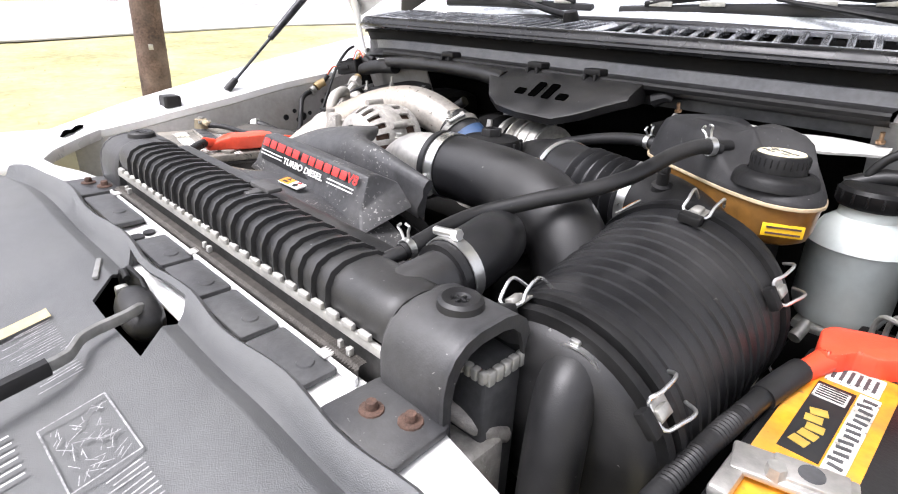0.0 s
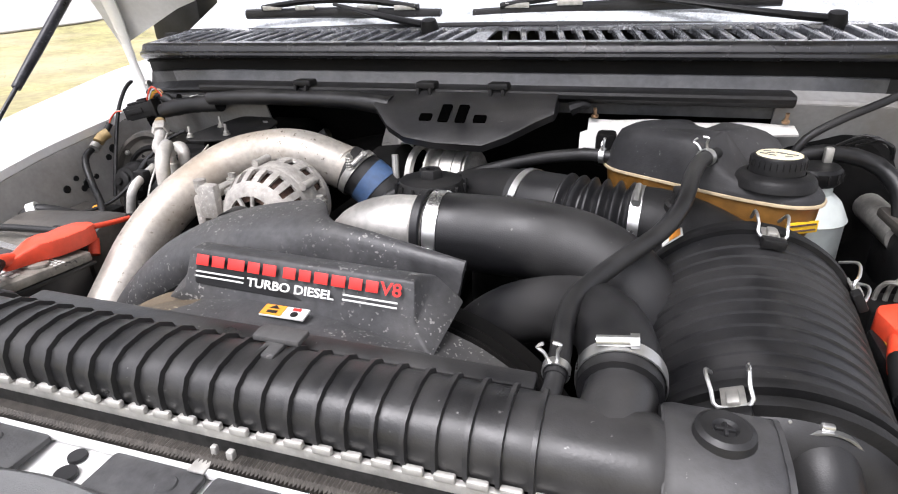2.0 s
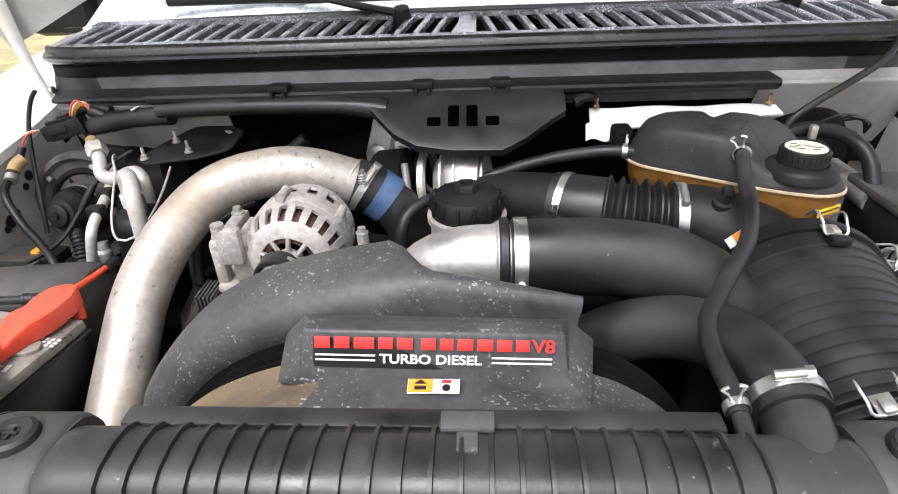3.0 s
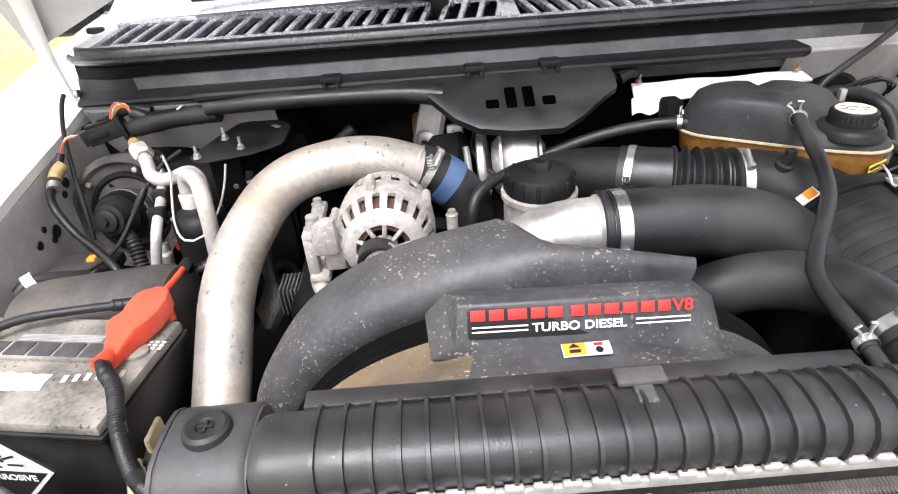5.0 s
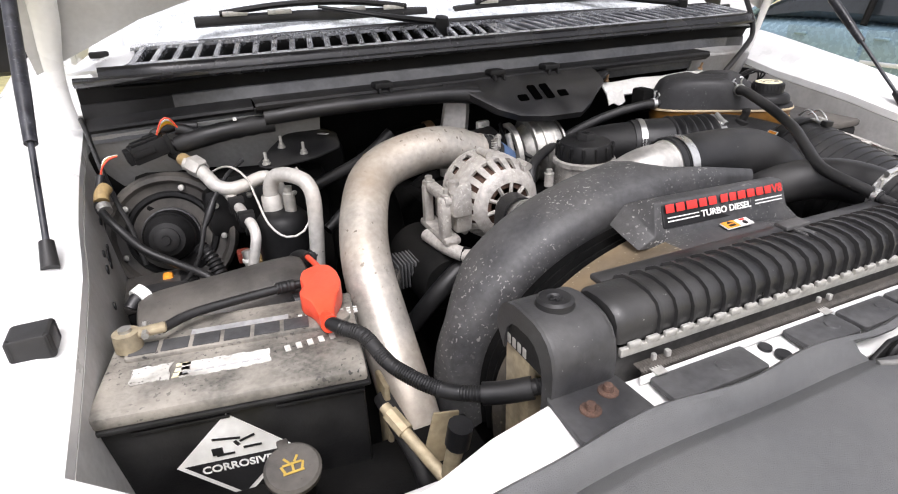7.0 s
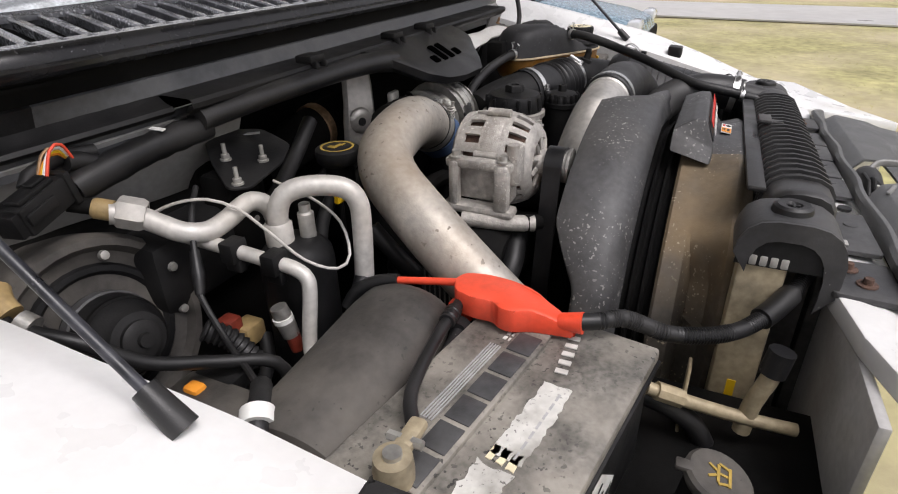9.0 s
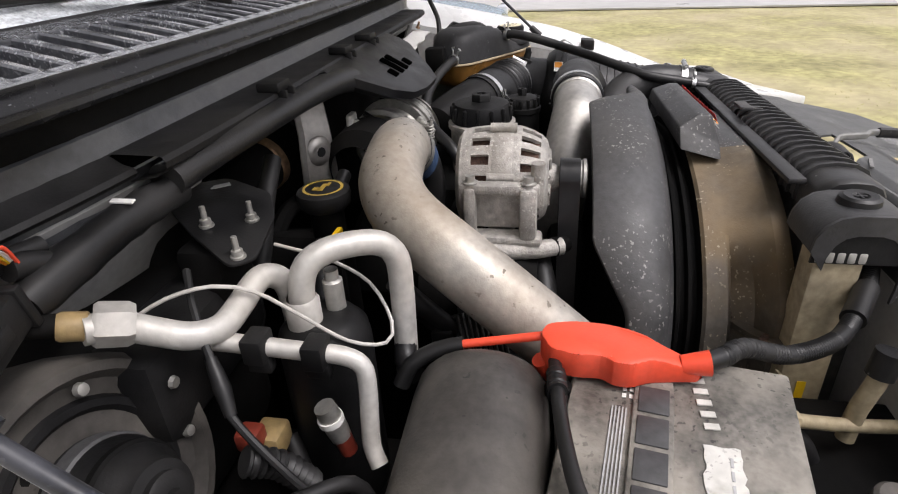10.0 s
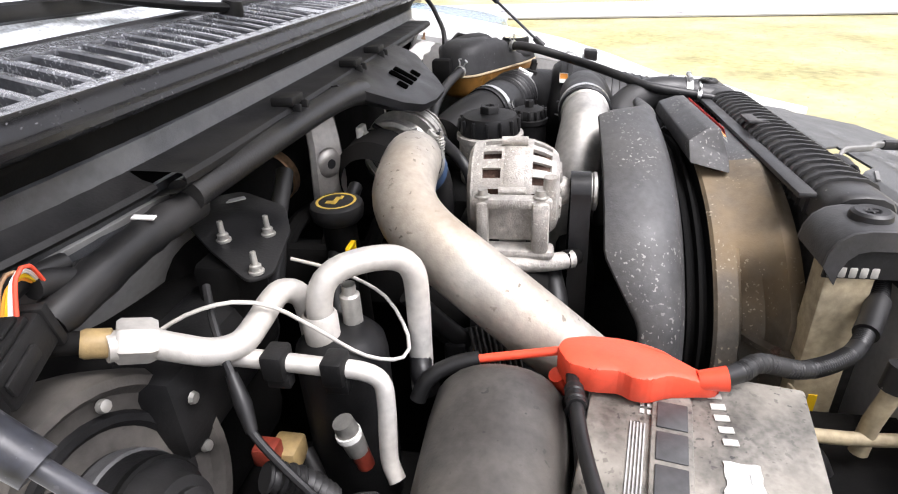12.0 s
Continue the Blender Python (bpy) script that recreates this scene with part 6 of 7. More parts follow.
part("line", tube([(-.571, .552, 1.135), (-.570, .550, 1.165), (-.563, .544, 1.184), (-.550, .530, 1.192), (-.532, .506, 1.192), (-.520, .484, 1.186), (-.515, .472, 1.168), (-.516, .470, 1.13), (-.520, .470, 1.08), (-.525, .47, 1.03)], .0125, n=16, step=.006), m_line, l1)
part("sleeve", tube([(-.518, .470, 1.075), (-.535, .468, 1.058), (-.555, .455, 1.055)], .012, n=12), m_rubber, l1)
l2 = thing("evaporator_line", (-.62, .6, 1.15), "bent aluminium refrigerant line with a hexagonal nut", "pipe")
part("line", tube([(-.693, .668, 1.196), (-.676, .654, 1.190), (-.663, .634, 1.176), (-.652, .612, 1.165), (-.632, .598, 1.160), (-.605, .594, 1.164), (-.585, .590, 1.172), (-.570, .586, 1.174), (-.558, .578, 1.166), (-.554, .572, 1.15), (-.554, .57, 1.11)], .0118, n=16, step=.005), m_line, l2)
ha = Vector((.55, -.72, -.30))
part("nut", lathe([(0, -.015), (.0155, -.015), (.0180, -.012), (.0180, .009), (.0155, .014), (.012, .014)], (-.676, .655, 1.191), ha, 6), m_line, l2, "hexagonal aluminium nut")
part("nut", lathe([(0, -.012), (.010, -.012), (.0115, -.009), (.0115, .008), (.009, .010)], (-.692, .674, 1.199), ha, 12), m_tan, l2, "brown brass union")
part("stub", tube([(-.695, .68, 1.202), (-.712, .70, 1.21)], .009, n=12), m_matte, l2)
l3 = thing("liquid_line", (-.62, .5, 1.1), "slim aluminium refrigerant line held by black clips", "pipe")
part("line", tube([(-.650, .640, 1.160), (-.638, .612, 1.150), (-.628, .575, 1.140), (-.620, .535, 1.131), (-.613, .500, 1.123), (-.612, .484, 1.112), (-.617, .480, 1.092), (-.626, .479, 1.06), (-.632, .478, 1.035), (-.64, .47, 1.02)], .0085, n=14, step=.005), m_line, l3)
for c in ((-.6275, .571, 1.139), (-.6185, .522, 1.129)):
    k = part("clip", box(c, (.026, .020, .026), .003), m_black, l3, "black plastic line clip")
    part("clip_tab", box((c[0], c[1], c[2] - .018), (.012, .022, .016), .002), m_black, k)
part("sensor", tube([(-.628, .52, 1.075), (-.626, .516, 1.058), (-.624, .511, 1.035)], [.010, .0115, .010], n=12), m_zinc, l3, "metal pressure switch")
part("band", tube([(-.627, .517, 1.062), (-.6265, .516, 1.056)], .0122, n=14), m_paper, l3)
part("plug", tube([(-.624, .511, 1.040), (-.622, .506, 1.015)], [.009, .0085], n=10), m_brownred, l3, "maroon plug")
single("capillary_tube", tube([(-.655, .672, 1.172), (-.635, .640, 1.188), (-.618, .606, 1.192), (-.602, .578, 1.178), (-.596, .545, 1.153), (-.587, .505, 1.119), (-.566, .476, 1.103), (-.536, .478, 1.107), (-.512, .505, 1.136), (-.508, .55, 1.160), (-.515, .60, 1.178)], .0019, n=8), m_line,
              "thin grey capillary tube looped round the accumulator", "tube")
tc = thing("relay_plug", (-.615, .60, 1.0), "tan and maroon electrical plug on the heater case", "plug")
part("body", box((-.615, .590, 1.012), (.032, .03, .028), .004), m_tan, tc)
part("collar", box((-.632, .600, 1.030), (.022, .024, .022), .004), m_brownred, tc)
part("cable", tube([(-.60, .58, 1.0), (-.62, .56, .98), (-.66, .54, .97)], .009, n=10), m_cable, tc)
single("orange_clip", box((-.755, .524, 1.053), (.016, .02, .014), .004), m_orange, "small orange plastic clip", "clip")
rbx = thing("relay_box", (-.775, .50, 1.0), "low black relay box behind the battery", "relay box")
part("base", box((-.775, .50, 1.022), (.082, .098, .034), .005), m_black, rbx)
part("lid", box((-.775, .50, 1.047), (.086, .102, .016), .005), m_dustbox, rbx, "dusty black lid")
part("side_tab", box((-.74, .52, 1.045), (.06, .05, .02), .003), m_black, rbx)
for y in (.46, .54):
    part("clip", box((-.731, y, 1.042), (.006, .014, .022), .002), m_black, rbx)

# ---- bracket plate, oil filler and dipstick ----
pl = thing("bracket_plate", (-.51, .65, 1.2), "black triangular bracket plate with three studs", "bracket")
PZ = lambda x, y: 1.185 + (y - .611) * .26 - (x + .563) * .03
bm = prism(rounded([(-.580, .612), (-.556, .598), (-.470, .618), (-.420, .645), (-.412, .700), (-.45, .722), (-.51, .712), (-.545, .668)], .010), 0, .004, "z", .001)
for v in bm.verts:
    v.co.z += PZ(v.co.x, v.co.y)
part("plate", bm, m_black, pl)
for x, y in ((-.526, .662), (-.492, .632), (-.563, .611)):
    z = PZ(x, y) + .004
    s = part("stud", lathe([(.0075, 0), (.0075, .0025), (.0055, .003), (.0055, .008), (.0030, .009), (.0028, .022), (0, .023)], (x, y, z), (0, 0, 1), 12), m_zinc, pl, "zinc stud and nut")
part("label", box((-.440, .694, PZ(-.440, .694) + .0055), (.022, .009, .001), 0, m=Matrix.Rotation(radians(-50), 4, "Z")), m_grey_print, pl, "small printed label")
part("support", box((-.53, .66, 1.13), (.06, .05, .12), .01), m_matte, pl)
oc = thing("oil_filler_cap", (-.39, .596, 1.15), "round black oil filler cap with a yellow symbol", "cap")
part("neck", tube([(-.36, .60, .98), (-.37, .598, 1.06), (-.385, .597, 1.12), (-.39, .596, 1.165)], .022, n=18), m_matte, oc)
part("cap", lathe([(.028, -.022), (.032, -.018), (.034, -.006), (.033, .0), (.029, .003), (0, .003)], (-.39, .596, 1.183), (0, 0, 1), 32), m_black, oc)
part("symbol_ring", lathe([(.022, .0034), (.0255, .0034)], (-.39, .596, 1.183), (0, 0, 1), 32), m_gold, oc, "yellow printed ring")
part("symbol", join(box((-.39, .596, 1.1868), (.022, .006, .0008), 0), box((-.396, .602, 1.1868), (.008, .010, .0008), 0), box((-.380, .592, 1.1868), (.010, .004, .0008), 0)), m_gold, oc)
ds = thing("dipstick", (-.424, .569, 1.1), "yellow plastic dipstick pull ring", "dipstick")
part("ring", join(box((-.424, .569, 1.150), (.022, .006, .004), .001), box((-.434, .569, 1.138), (.004, .006, .026), .001), box((-.414, .569, 1.138), (.004, .006, .026), .001), box((-.424, .569, 1.124), (.024, .008, .006), .002)), m_yellow_clean, ds)
part("stem", tube([(-.424, .569, 1.124), (-.424, .569, 1.05)], .004, n=8), m_matte, ds)
oc.location += Vector((.027, .010, -.010))
ds.location += Vector((.016, .008, -.012))
for pts, r in (([(-.30, .70, 1.19), (-.36, .69, 1.15), (-.44, .66, 1.13), (-.50, .64, 1.12)], .012), ([(-.25, .62, 1.15), (-.33, .62, 1.12), (-.42, .60, 1.09), (-.48, .57, 1.06)], .010),
               ([(-.45, .50, 1.10), (-.44, .46, 1.05), (-.42, .42, 1.0)], .012), ([(-.30, .34, 1.06), (-.36, .33, 1.02), (-.40, .36, .95)], .016)):
    single("bay_hose", tube(pts, r, n=12), m_cable, "black rubber hose low beside the engine", "hose", "bay hoses")

cm = thing("control_module", (-.43, .41, .98), "black ribbed metal module low beside the charge pipe", "module")
MM = Matrix.Translation((-.425, .405, 1.012)) @ Matrix.Rotation(radians(28), 4, "Z") @ Matrix.Rotation(radians(35), 4, "Y")
part("body", box((0, 0, 0), (.012, .062, .062), .003), m_black, cm).matrix_basis = MM
for k in range(9):
    part("fin", box((-.010, -.027 + .0066 * k, 0), (.010, .0022, .060), .0006), m_dustbox, cm).matrix_basis = MM
part("plug", box((-.437, .448, 1.014), (.024, .026, .030), .004), m_black, cm)
part("pigtail", tube([(-.437, .455, 1.026), (-.432, .474, 1.040), (-.418, .490, 1.032), (-.405, .500, 1.00)], .0075, n=10, step=.003, wave=lambda s, l: 1 + .08 * math.sin(s * 1500)), m_cable, cm)

# ---- passenger-side battery ----
ba = thing("battery", (-.685, .205, .9), "dusty black car battery with white labels", "battery", "batteries")
X0, X1, Y0, Y1, ZT = -.839, -.545, .108, .292, 1.083
part("case", box(((X0 + X1) / 2, (Y0 + Y1) / 2, ZT - .105), (X1 - X0 - .010, Y1 - Y0 - .010, .17), .005), m_batt, ba)
lid = part("lid", box(((X0 + X1) / 2, (Y0 + Y1) / 2, ZT - .0085), (X1 - X0, Y1 - Y0, .016), .004), m_lid, ba, "dusty grey lid")
part("lid_edge", box(((X0 + X1) / 2, (Y0 + Y1) / 2, ZT - .0195), (X1 - X0 + .005, Y1 - Y0 + .005, .006), .002), m_batt, ba)
vent = part("vent_strip", prism(rounded([(-.82, .205), (-.60, .205), (-.56, .212), (-.55, .225), (-.56, .238), (-.82, .238)], .005), ZT - .002, ZT + .005, "z", .0015), m_lid, lid)
for k in range(6):
    part("cell", box((-.800 + .036 * k, .2215, ZT + .0056), (.031, .025, .002), .001), m_pad, vent)
rng = random.Random(5)


def torn(x0, x1, y0, y1, rough):
    """A flat label with a ragged, torn outline."""
    pts = []
    for (ax, ay), (bx, by) in (((x0, y0), (x1, y0)), ((x1, y0), (x1, y1)), ((x1, y1), (x0, y1)), ((x0, y1), (x0, y0))):
        n = max(2, int(max(abs(bx - ax), abs(by - ay)) / .005))
        pts += [(ax + (bx - ax) * k / n + rng.uniform(-rough, rough), ay + (by - ay) * k / n + rng.uniform(-rough, rough)) for k in range(n)]
    return prism(pts, ZT - .0002, ZT + .0009, "z")


part("label", torn(-.752, -.652, .155, .183, .0016), m_worn, lid, "worn white label")
part("label", torn(-.806, -.764, .157, .188, .0022), m_worn, lid, "torn white label")
for k in range(3):
    part("label_scrap", torn(-.760 + .001 * k, -.742, .158 + .010 * k, .165 + .010 * k, .0014), m_cream, lid, "yellowed label scrap")
for k in range(6):
    part("wording_bar", box((-.632 + .0135 * k, .176 + .0025 * k, ZT + .0006), (.0065, .012, .0012), 0, m=Matrix.Rotation(radians(10), 4, "Z")), m_worn, lid)
for k in range(7):
    part("wording_bar", box((-.745 + .013 * k, .1635, ZT + .0012), (.009, .0022, .0006), 0), m_grey_print, lid)
for r in range(3):
    for c in range(9):
        part("printed_dot", box((-.615 + .009 * c, .196 - .006 * r + .050, ZT + .0007), (.005, .0035, .001), 0), m_paper, lid)
for k in range(5):
    part("print_line", box((-.69, .243 + .0028 * k, ZT + .0007), (.12, .0012, .001), 0), m_grey_print, lid)
for x in (-.75, -.60):
    part("edge_rib", box((x, Y0 + .0035, ZT - .030), (.10, .004, .004), .001), m_batt, lid)
# corrosive diamond on the front face
DM = Matrix.Translation((-.704, Y0 + .0045, .992)) @ Matrix.Rotation(radians(90), 4, "X")
dia = part("hazard_label", prism([(-.064, 0), (0, -.064), (.064, 0), (0, .064)], .0, .0012, "z", m=DM), m_paper, ba, "white and black diamond hazard label")
q = .056
part("black_half", prism([(-q, 0), (0, -q), (q, 0)], .0013, .0018, "z"), m_print, dia).matrix_basis = DM
part("wording_bar", box((0, -.0095, .0021), (.078, .014, .0005), 0), m_print, dia).matrix_basis = DM
badge_text("CORROSIVE", .0145, 0, -.0145, m_paper, 1.0, "wording", dia, DM @ Matrix.Translation((0, 0, 0)), "CENTER")
for x0, y0, w, h, tn in ((-.006, .030, .030, .003, -8), (.016, .026, .018, .003, 20), (-.018, .014, .012, .010, 0), (.020, .013, .020, .003, 0), (-.010, .008, .020, .003, 0), (.004, .021, .004, .008, 30)):
    part("pictogram", box((x0, y0, .0021), (w, h, .0005), 0, m=Matrix.Rotation(radians(tn), 4, "Z")), m_print, dia).matrix_basis = DM
# the battery sits a little askew on its tray
ba.matrix_basis = Matrix.Translation((X1, Y0, 0)) @ Matrix.Rotation(radians(-9.5), 4, "Z") @ Matrix.Translation((-X1, -Y0, 0)) @ ba.matrix_basis
# negative post with its clamp and cable
ng = thing("battery_clamp", (-.79, .272, 1.1), "corroded pale battery post clamp", "clamp")
part("clamp", lathe([(.007, .012), (.015, .011), (.016, .0), (.016, -.012), (.010, -.014)], (-.793, .272, 1.100), (0, 0, 1), 20), m_endplate, ng)
part("post", lathe([(0, .016), (.0075, .016), (.008, -.014)], (-.793, .272, 1.100), (0, 0, 1), 16), m_zinc, ng)
part("jaw", box((-.766, .272, 1.106), (.036, .016, .010), .004), m_endplate, ng)
part("bolt", tube([(-.772, .258, 1.107), (-.772, .288, 1.107)], .0045, n=6), m_zinc, ng)
part("cable", tube([(-.755, .275, 1.102), (-.72, .296, 1.102), (-.66, .308, 1.100), (-.60, .314, 1.099), (-.565, .316, 1.098)], .0062, n=12), m_cable, ng)
part("sleeve", tube([(-.61, .313, 1.100), (-.585, .315, 1.099)], .0085, n=12, step=.002, wave=lambda s, l: 1 + .06 * math.sin(s * 1200)), m_cable, ng)
# red terminal boot
bt = thing("terminal_boot", (-.56, .26, 1.1), "bright red rubber battery terminal boot", "boot", "terminal boots")
out = [(-.5535, .332), (-.537, .325), (-.531, .300), (-.533, .270), (-.540, .248), (-.552, .228), (-.560, .205), (-.564, .190), (-.577, .190), (-.579, .210), (-.583, .235), (-.592, .252), (-.590, .268), (-.582, .275), (-.583, .300), (-.576, .322)]
bm = prism(rounded(out, .006, 2), 1.092, 1.121, "z", .004)
for v in bm.verts:
    if v.co.y < .235 and v.co.z > 1.108:
        v.co.z -= .010 * min(1, (.235 - v.co.y) / .03)
part("cover", bm, m_red, bt)
part("nozzle", tube([(-.5705, .208, 1.107), (-.5700, .184, 1.1105)], [.0085, .0115], n=14), m_red, bt)
part("red_wire", tube([(-.548, .328, 1.112), (-.549, .36, 1.106), (-.551, .395, 1.100), (-.553, .41, 1.098)], .0045, n=10), m_red, bt)
part("red_stub", tube([(-.556, .330, 1.090), (-.553, .325, 1.078), (-.549, .318, 1.066)], .009, n=12), m_red, bt)
part("black_sleeve", tube([(-.552, .405, 1.098), (-.556, .43, 1.093), (-.566, .455, 1.080), (-.575, .465, 1.06)], .0085, n=10), m_cable, bt)
bt.location += Vector((.004, -.001, -.005))
bcab = thing("battery_cable", (-.5, .1, 1.08), "black battery cable in corrugated sleeving", "cable", "battery cables")
part("sleeving", tube([(-.566, .188, 1.1055), (-.553, .168, 1.104), (-.535, .146, 1.101), (-.516, .098, 1.082), (-.478, .043, 1.075), (-.430, .006, 1.080), (-.395, -.015, 1.092), (-.36, -.03, 1.10)], .0090, n=14, step=.0016, wave=lambda s, l: 1 + .06 * math.sin(s * 1900)), m_cable, bcab)
part("tape", tube([(-.445, .016, 1.078), (-.425, .003, 1.082), (-.40, -.012, 1.090)], .0125, n=14), m_cable, bcab)
# rounded cover behind the battery
rows = []
for x, k in ((-.792, .80), (-.788, .92), (-.775, .99), (-.70, 1.0), (-.60, 1.02), (-.572, 1.0), (-.560, .93), (-.555, .80)):
    row = []
    for a in span(0, 180, 14):
        row.append((x, .382 - .066 * k * math.cos(radians(a)), 1.02 + (.071 + (x + .79) * .06) * k * math.sin(radians(a)) ** .55))
    row += [(x, .382 + .066 * k, .95), (x, .382 - .066 * k, .95)]
    rows.append(row)
cov = thing("ducting_cover", (-.68, .38, .95), "dusty black rounded plastic cover behind the battery", "cover")
part("shell", loft(rows), m_dustbox, cov)
part("side_hose", tube([(-.575, .312, 1.072), (-.62, .306, 1.068), (-.70, .304, 1.058), (-.76, .306, 1.04)], .009, n=12), m_rubber, cov)
part("hose_joint", tube([(-.575, .312, 1.073), (-.59, .311, 1.073)], .0125, n=12), m_rubber, cov)
# washer filler cap in front of the battery
wc = thing("washer_filler", (-.648, .045, 1.0), "round dark washer filler cap with a yellow symbol", "cap")
wd = Vector((.0, -.25, 1)).normalized()
part("cap", lathe([(.018, -.018), (.025, -.012), (.029, -.006), (.029, .0), (.026, .003), (0, .003)], (-.648, .043, 1.040), wd, 32), m_dustbox, wc)
part("neck", tube([(-.648, .05, 1.03), (-.648, .06, .95)], .02, n=16), m_matte, wc)
part("pull_tab", box((-.652, .071, 1.046), (.012, .016, .006), .002), m_dustbox, wc)
sym = Matrix.Translation((-.648, .041, 1.0436)) @ Matrix.Rotation(radians(14), 4, "X")
for x, y, w, h, tn in ((0, -.004, .026, .003, 0), (-.012, .002, .003, .012, 20), (.012, .002, .003, .012, -20), (0, .008, .024, .003, 0), (-.006, .014, .003, .010, 35), (.006, .014, .003, .010, -35), (0, .004, .003, .012, 0)):
    part("symbol", box((x * .8, y * .8 - .003, .0), (w * .8, h * .8, .0008), 0, m=Matrix.Rotation(radians(tn), 4, "Z")), m_gold, wc).matrix_basis = sym
# rusty lines and fittings in front of the radiator's end
fl = thing("steel_lines", (-.48, .05, 1.0), "weathered steel cooler lines with fittings", "pipe")
part("line", tube([(-.528, .115, 1.015), (-.515, .075, 1.000), (-.50, .03, .985), (-.488, -.01, .975), (-.48, -.04, .97)], .0075, n=12), m_endplate, fl)
part("fitting", tube([(-.525, .105, 1.012), (-.515, .078, 1.001)], .0105, n=8), m_endplate, fl)
part("line", tube([(-.492, .012, .96), (-.489, .008, 1.0), (-.487, .000, 1.03), (-.484, -.004, 1.05)], .0095, n=12), m_endplate, fl)
part("cap", tube([(-.485, -.002, 1.040), (-.482, -.006, 1.068)], .0135, n=12), m_rubber, fl, "black rubber cap")
part("bracket", box((-.475, .075, .97), (.035, .004, .09), .002, m=Matrix.Rotation(radians(15), 4, "Y")), m_endplate, fl)
single("lower_hose", tube([(-.52, .15, 1.00), (-.515, .10, .99), (-.505, .06, .96), (-.50, .03, .90)], .012, n=12), m_rubber, "short black hose beside the radiator", "hose")
single("pale_bracket", join(box((-.518, .15, .965), (.008, .04, .13), .004), box((-.505, .15, .90), (.03, .05, .05), .006)), m_endplate, "pale weathered battery tray bracket", "bracket")

# ---- painted bulkhead corner behind the harness and dark fillers for see-through gaps ----
part("corner_panel", sheet(lambda u, v: cowl_at(u, .700 + .050 * v, 1.260 - .108 * v + .012 * math.sin(u * 16) * v), span(-.845, -.44, 20), span(0, 1, 6), .004), m_bulk, truck, "grey painted bulkhead corner")
part("corner_panel", sheet(lambda u, v: cowl_at(u, .690 + .055 * v, 1.272 - .13 * v + .008 * math.sin(u * 13) * v), span(.845, .50, 20), span(0, 1, 6), .004), m_bulk, truck, "grey painted bulkhead corner")
# Added dark walls block the view through the bay to the grass.
for s in (-1, 1):
    part("bay_filler_wall", box((s * .61, .22, .54), (.02, .66, .42), .006), m_matte, truck, "dark filler wall added low in the bay")
# Added dark floor stands for the shade below the headlamp.
part("headlamp_gap_filler", box((-.64, .02, .93), (.46, .24, .02), .004), m_matte, truck)
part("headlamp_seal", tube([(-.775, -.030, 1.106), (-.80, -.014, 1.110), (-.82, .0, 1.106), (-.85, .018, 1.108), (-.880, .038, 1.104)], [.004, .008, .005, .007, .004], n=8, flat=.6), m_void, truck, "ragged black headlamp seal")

# ---- degas bottle ----
dg = thing("coolant_bottle", (.42, .5, 1.12), "coolant bottle with black top and amber lower half", "bottle")
OUT = rounded([(.246, .548), (.262, .510), (.335, .462), (.420, .408), (.475, .388), (.508, .398), (.522, .428), (.514, .474), (.480, .530), (.440, .585), (.350, .612), (.275, .600)], .03, 3)
cxo, cyo = .405, .500


def outline(k, z, dome=0.0):
    row = []
    for x, y in OUT:
        px, py = cxo + (x - cxo) * k, cyo + (y - cyo) * k
        row.append((px, py, z))
    return row


part("lower_half", loft([outline(.55, 1.148), outline(.82, 1.150), outline(.90, 1.156), outline(.94, 1.168), outline(.965, 1.199)]), m_amber, dg, "amber translucent lower half")
part("seam", loft([outline(.965, 1.198), outline(1.0, 1.199), outline(1.004, 1.2008), outline(1.0, 1.2026), outline(.96, 1.2035)]), m_seam, dg, "pale amber weld seam")


def near_cap(x, y):
    d = math.hypot(x - .461, y - .438)
    return max(0.0, min(1.0, (.082 - d) / .03))


rows = []
for k, z in ((.985, 1.202), (.98, 1.207), (.965, 1.214), (.94, 1.226), (.905, 1.241), (.86, 1.254), (.78, 1.261), (.6, 1.266), (.3, 1.267), (.05, 1.267)):
    row = []
    for x, y, zz in outline(k, z):
        n = near_cap(x, y)
        waist = .012 * math.exp(-((x - .385) / .012) ** 2) * (1 if zz > 1.21 else 0)
        row.append((x, y, min(zz, zz * (1 - n) + (1.207 + (zz - 1.207) * .30) * n) - waist))
    rows.append(row)
part("top_half", loft(rows), m_bottle, dg, "black dusty top half", sharp=60)
cap = part("cap", lathe([(.034, -.034), (.034, -.026), (.0315, -.024), (.0310, -.003), (.029, 0), (0, .0005)], (.461, .438, 1.252), (0, 0, 1), 40), m_black, dg, "black ridged pressure cap")
for k in range(28):
    a = 2 * math.pi * k / 28
    part("grip", box((.461 + .0312 * math.cos(a), .438 + .0312 * math.sin(a), 1.244), (.0014, .0014, .010), .0005), m_black, cap)
part("cap_print", lathe([(.0, .0012), (.025, .0012), (.026, .0004)], (.461, .438, 1.252), (0, 0, 1), 36), m_cream, cap, "cream printed disc")
rng = random.Random(2)
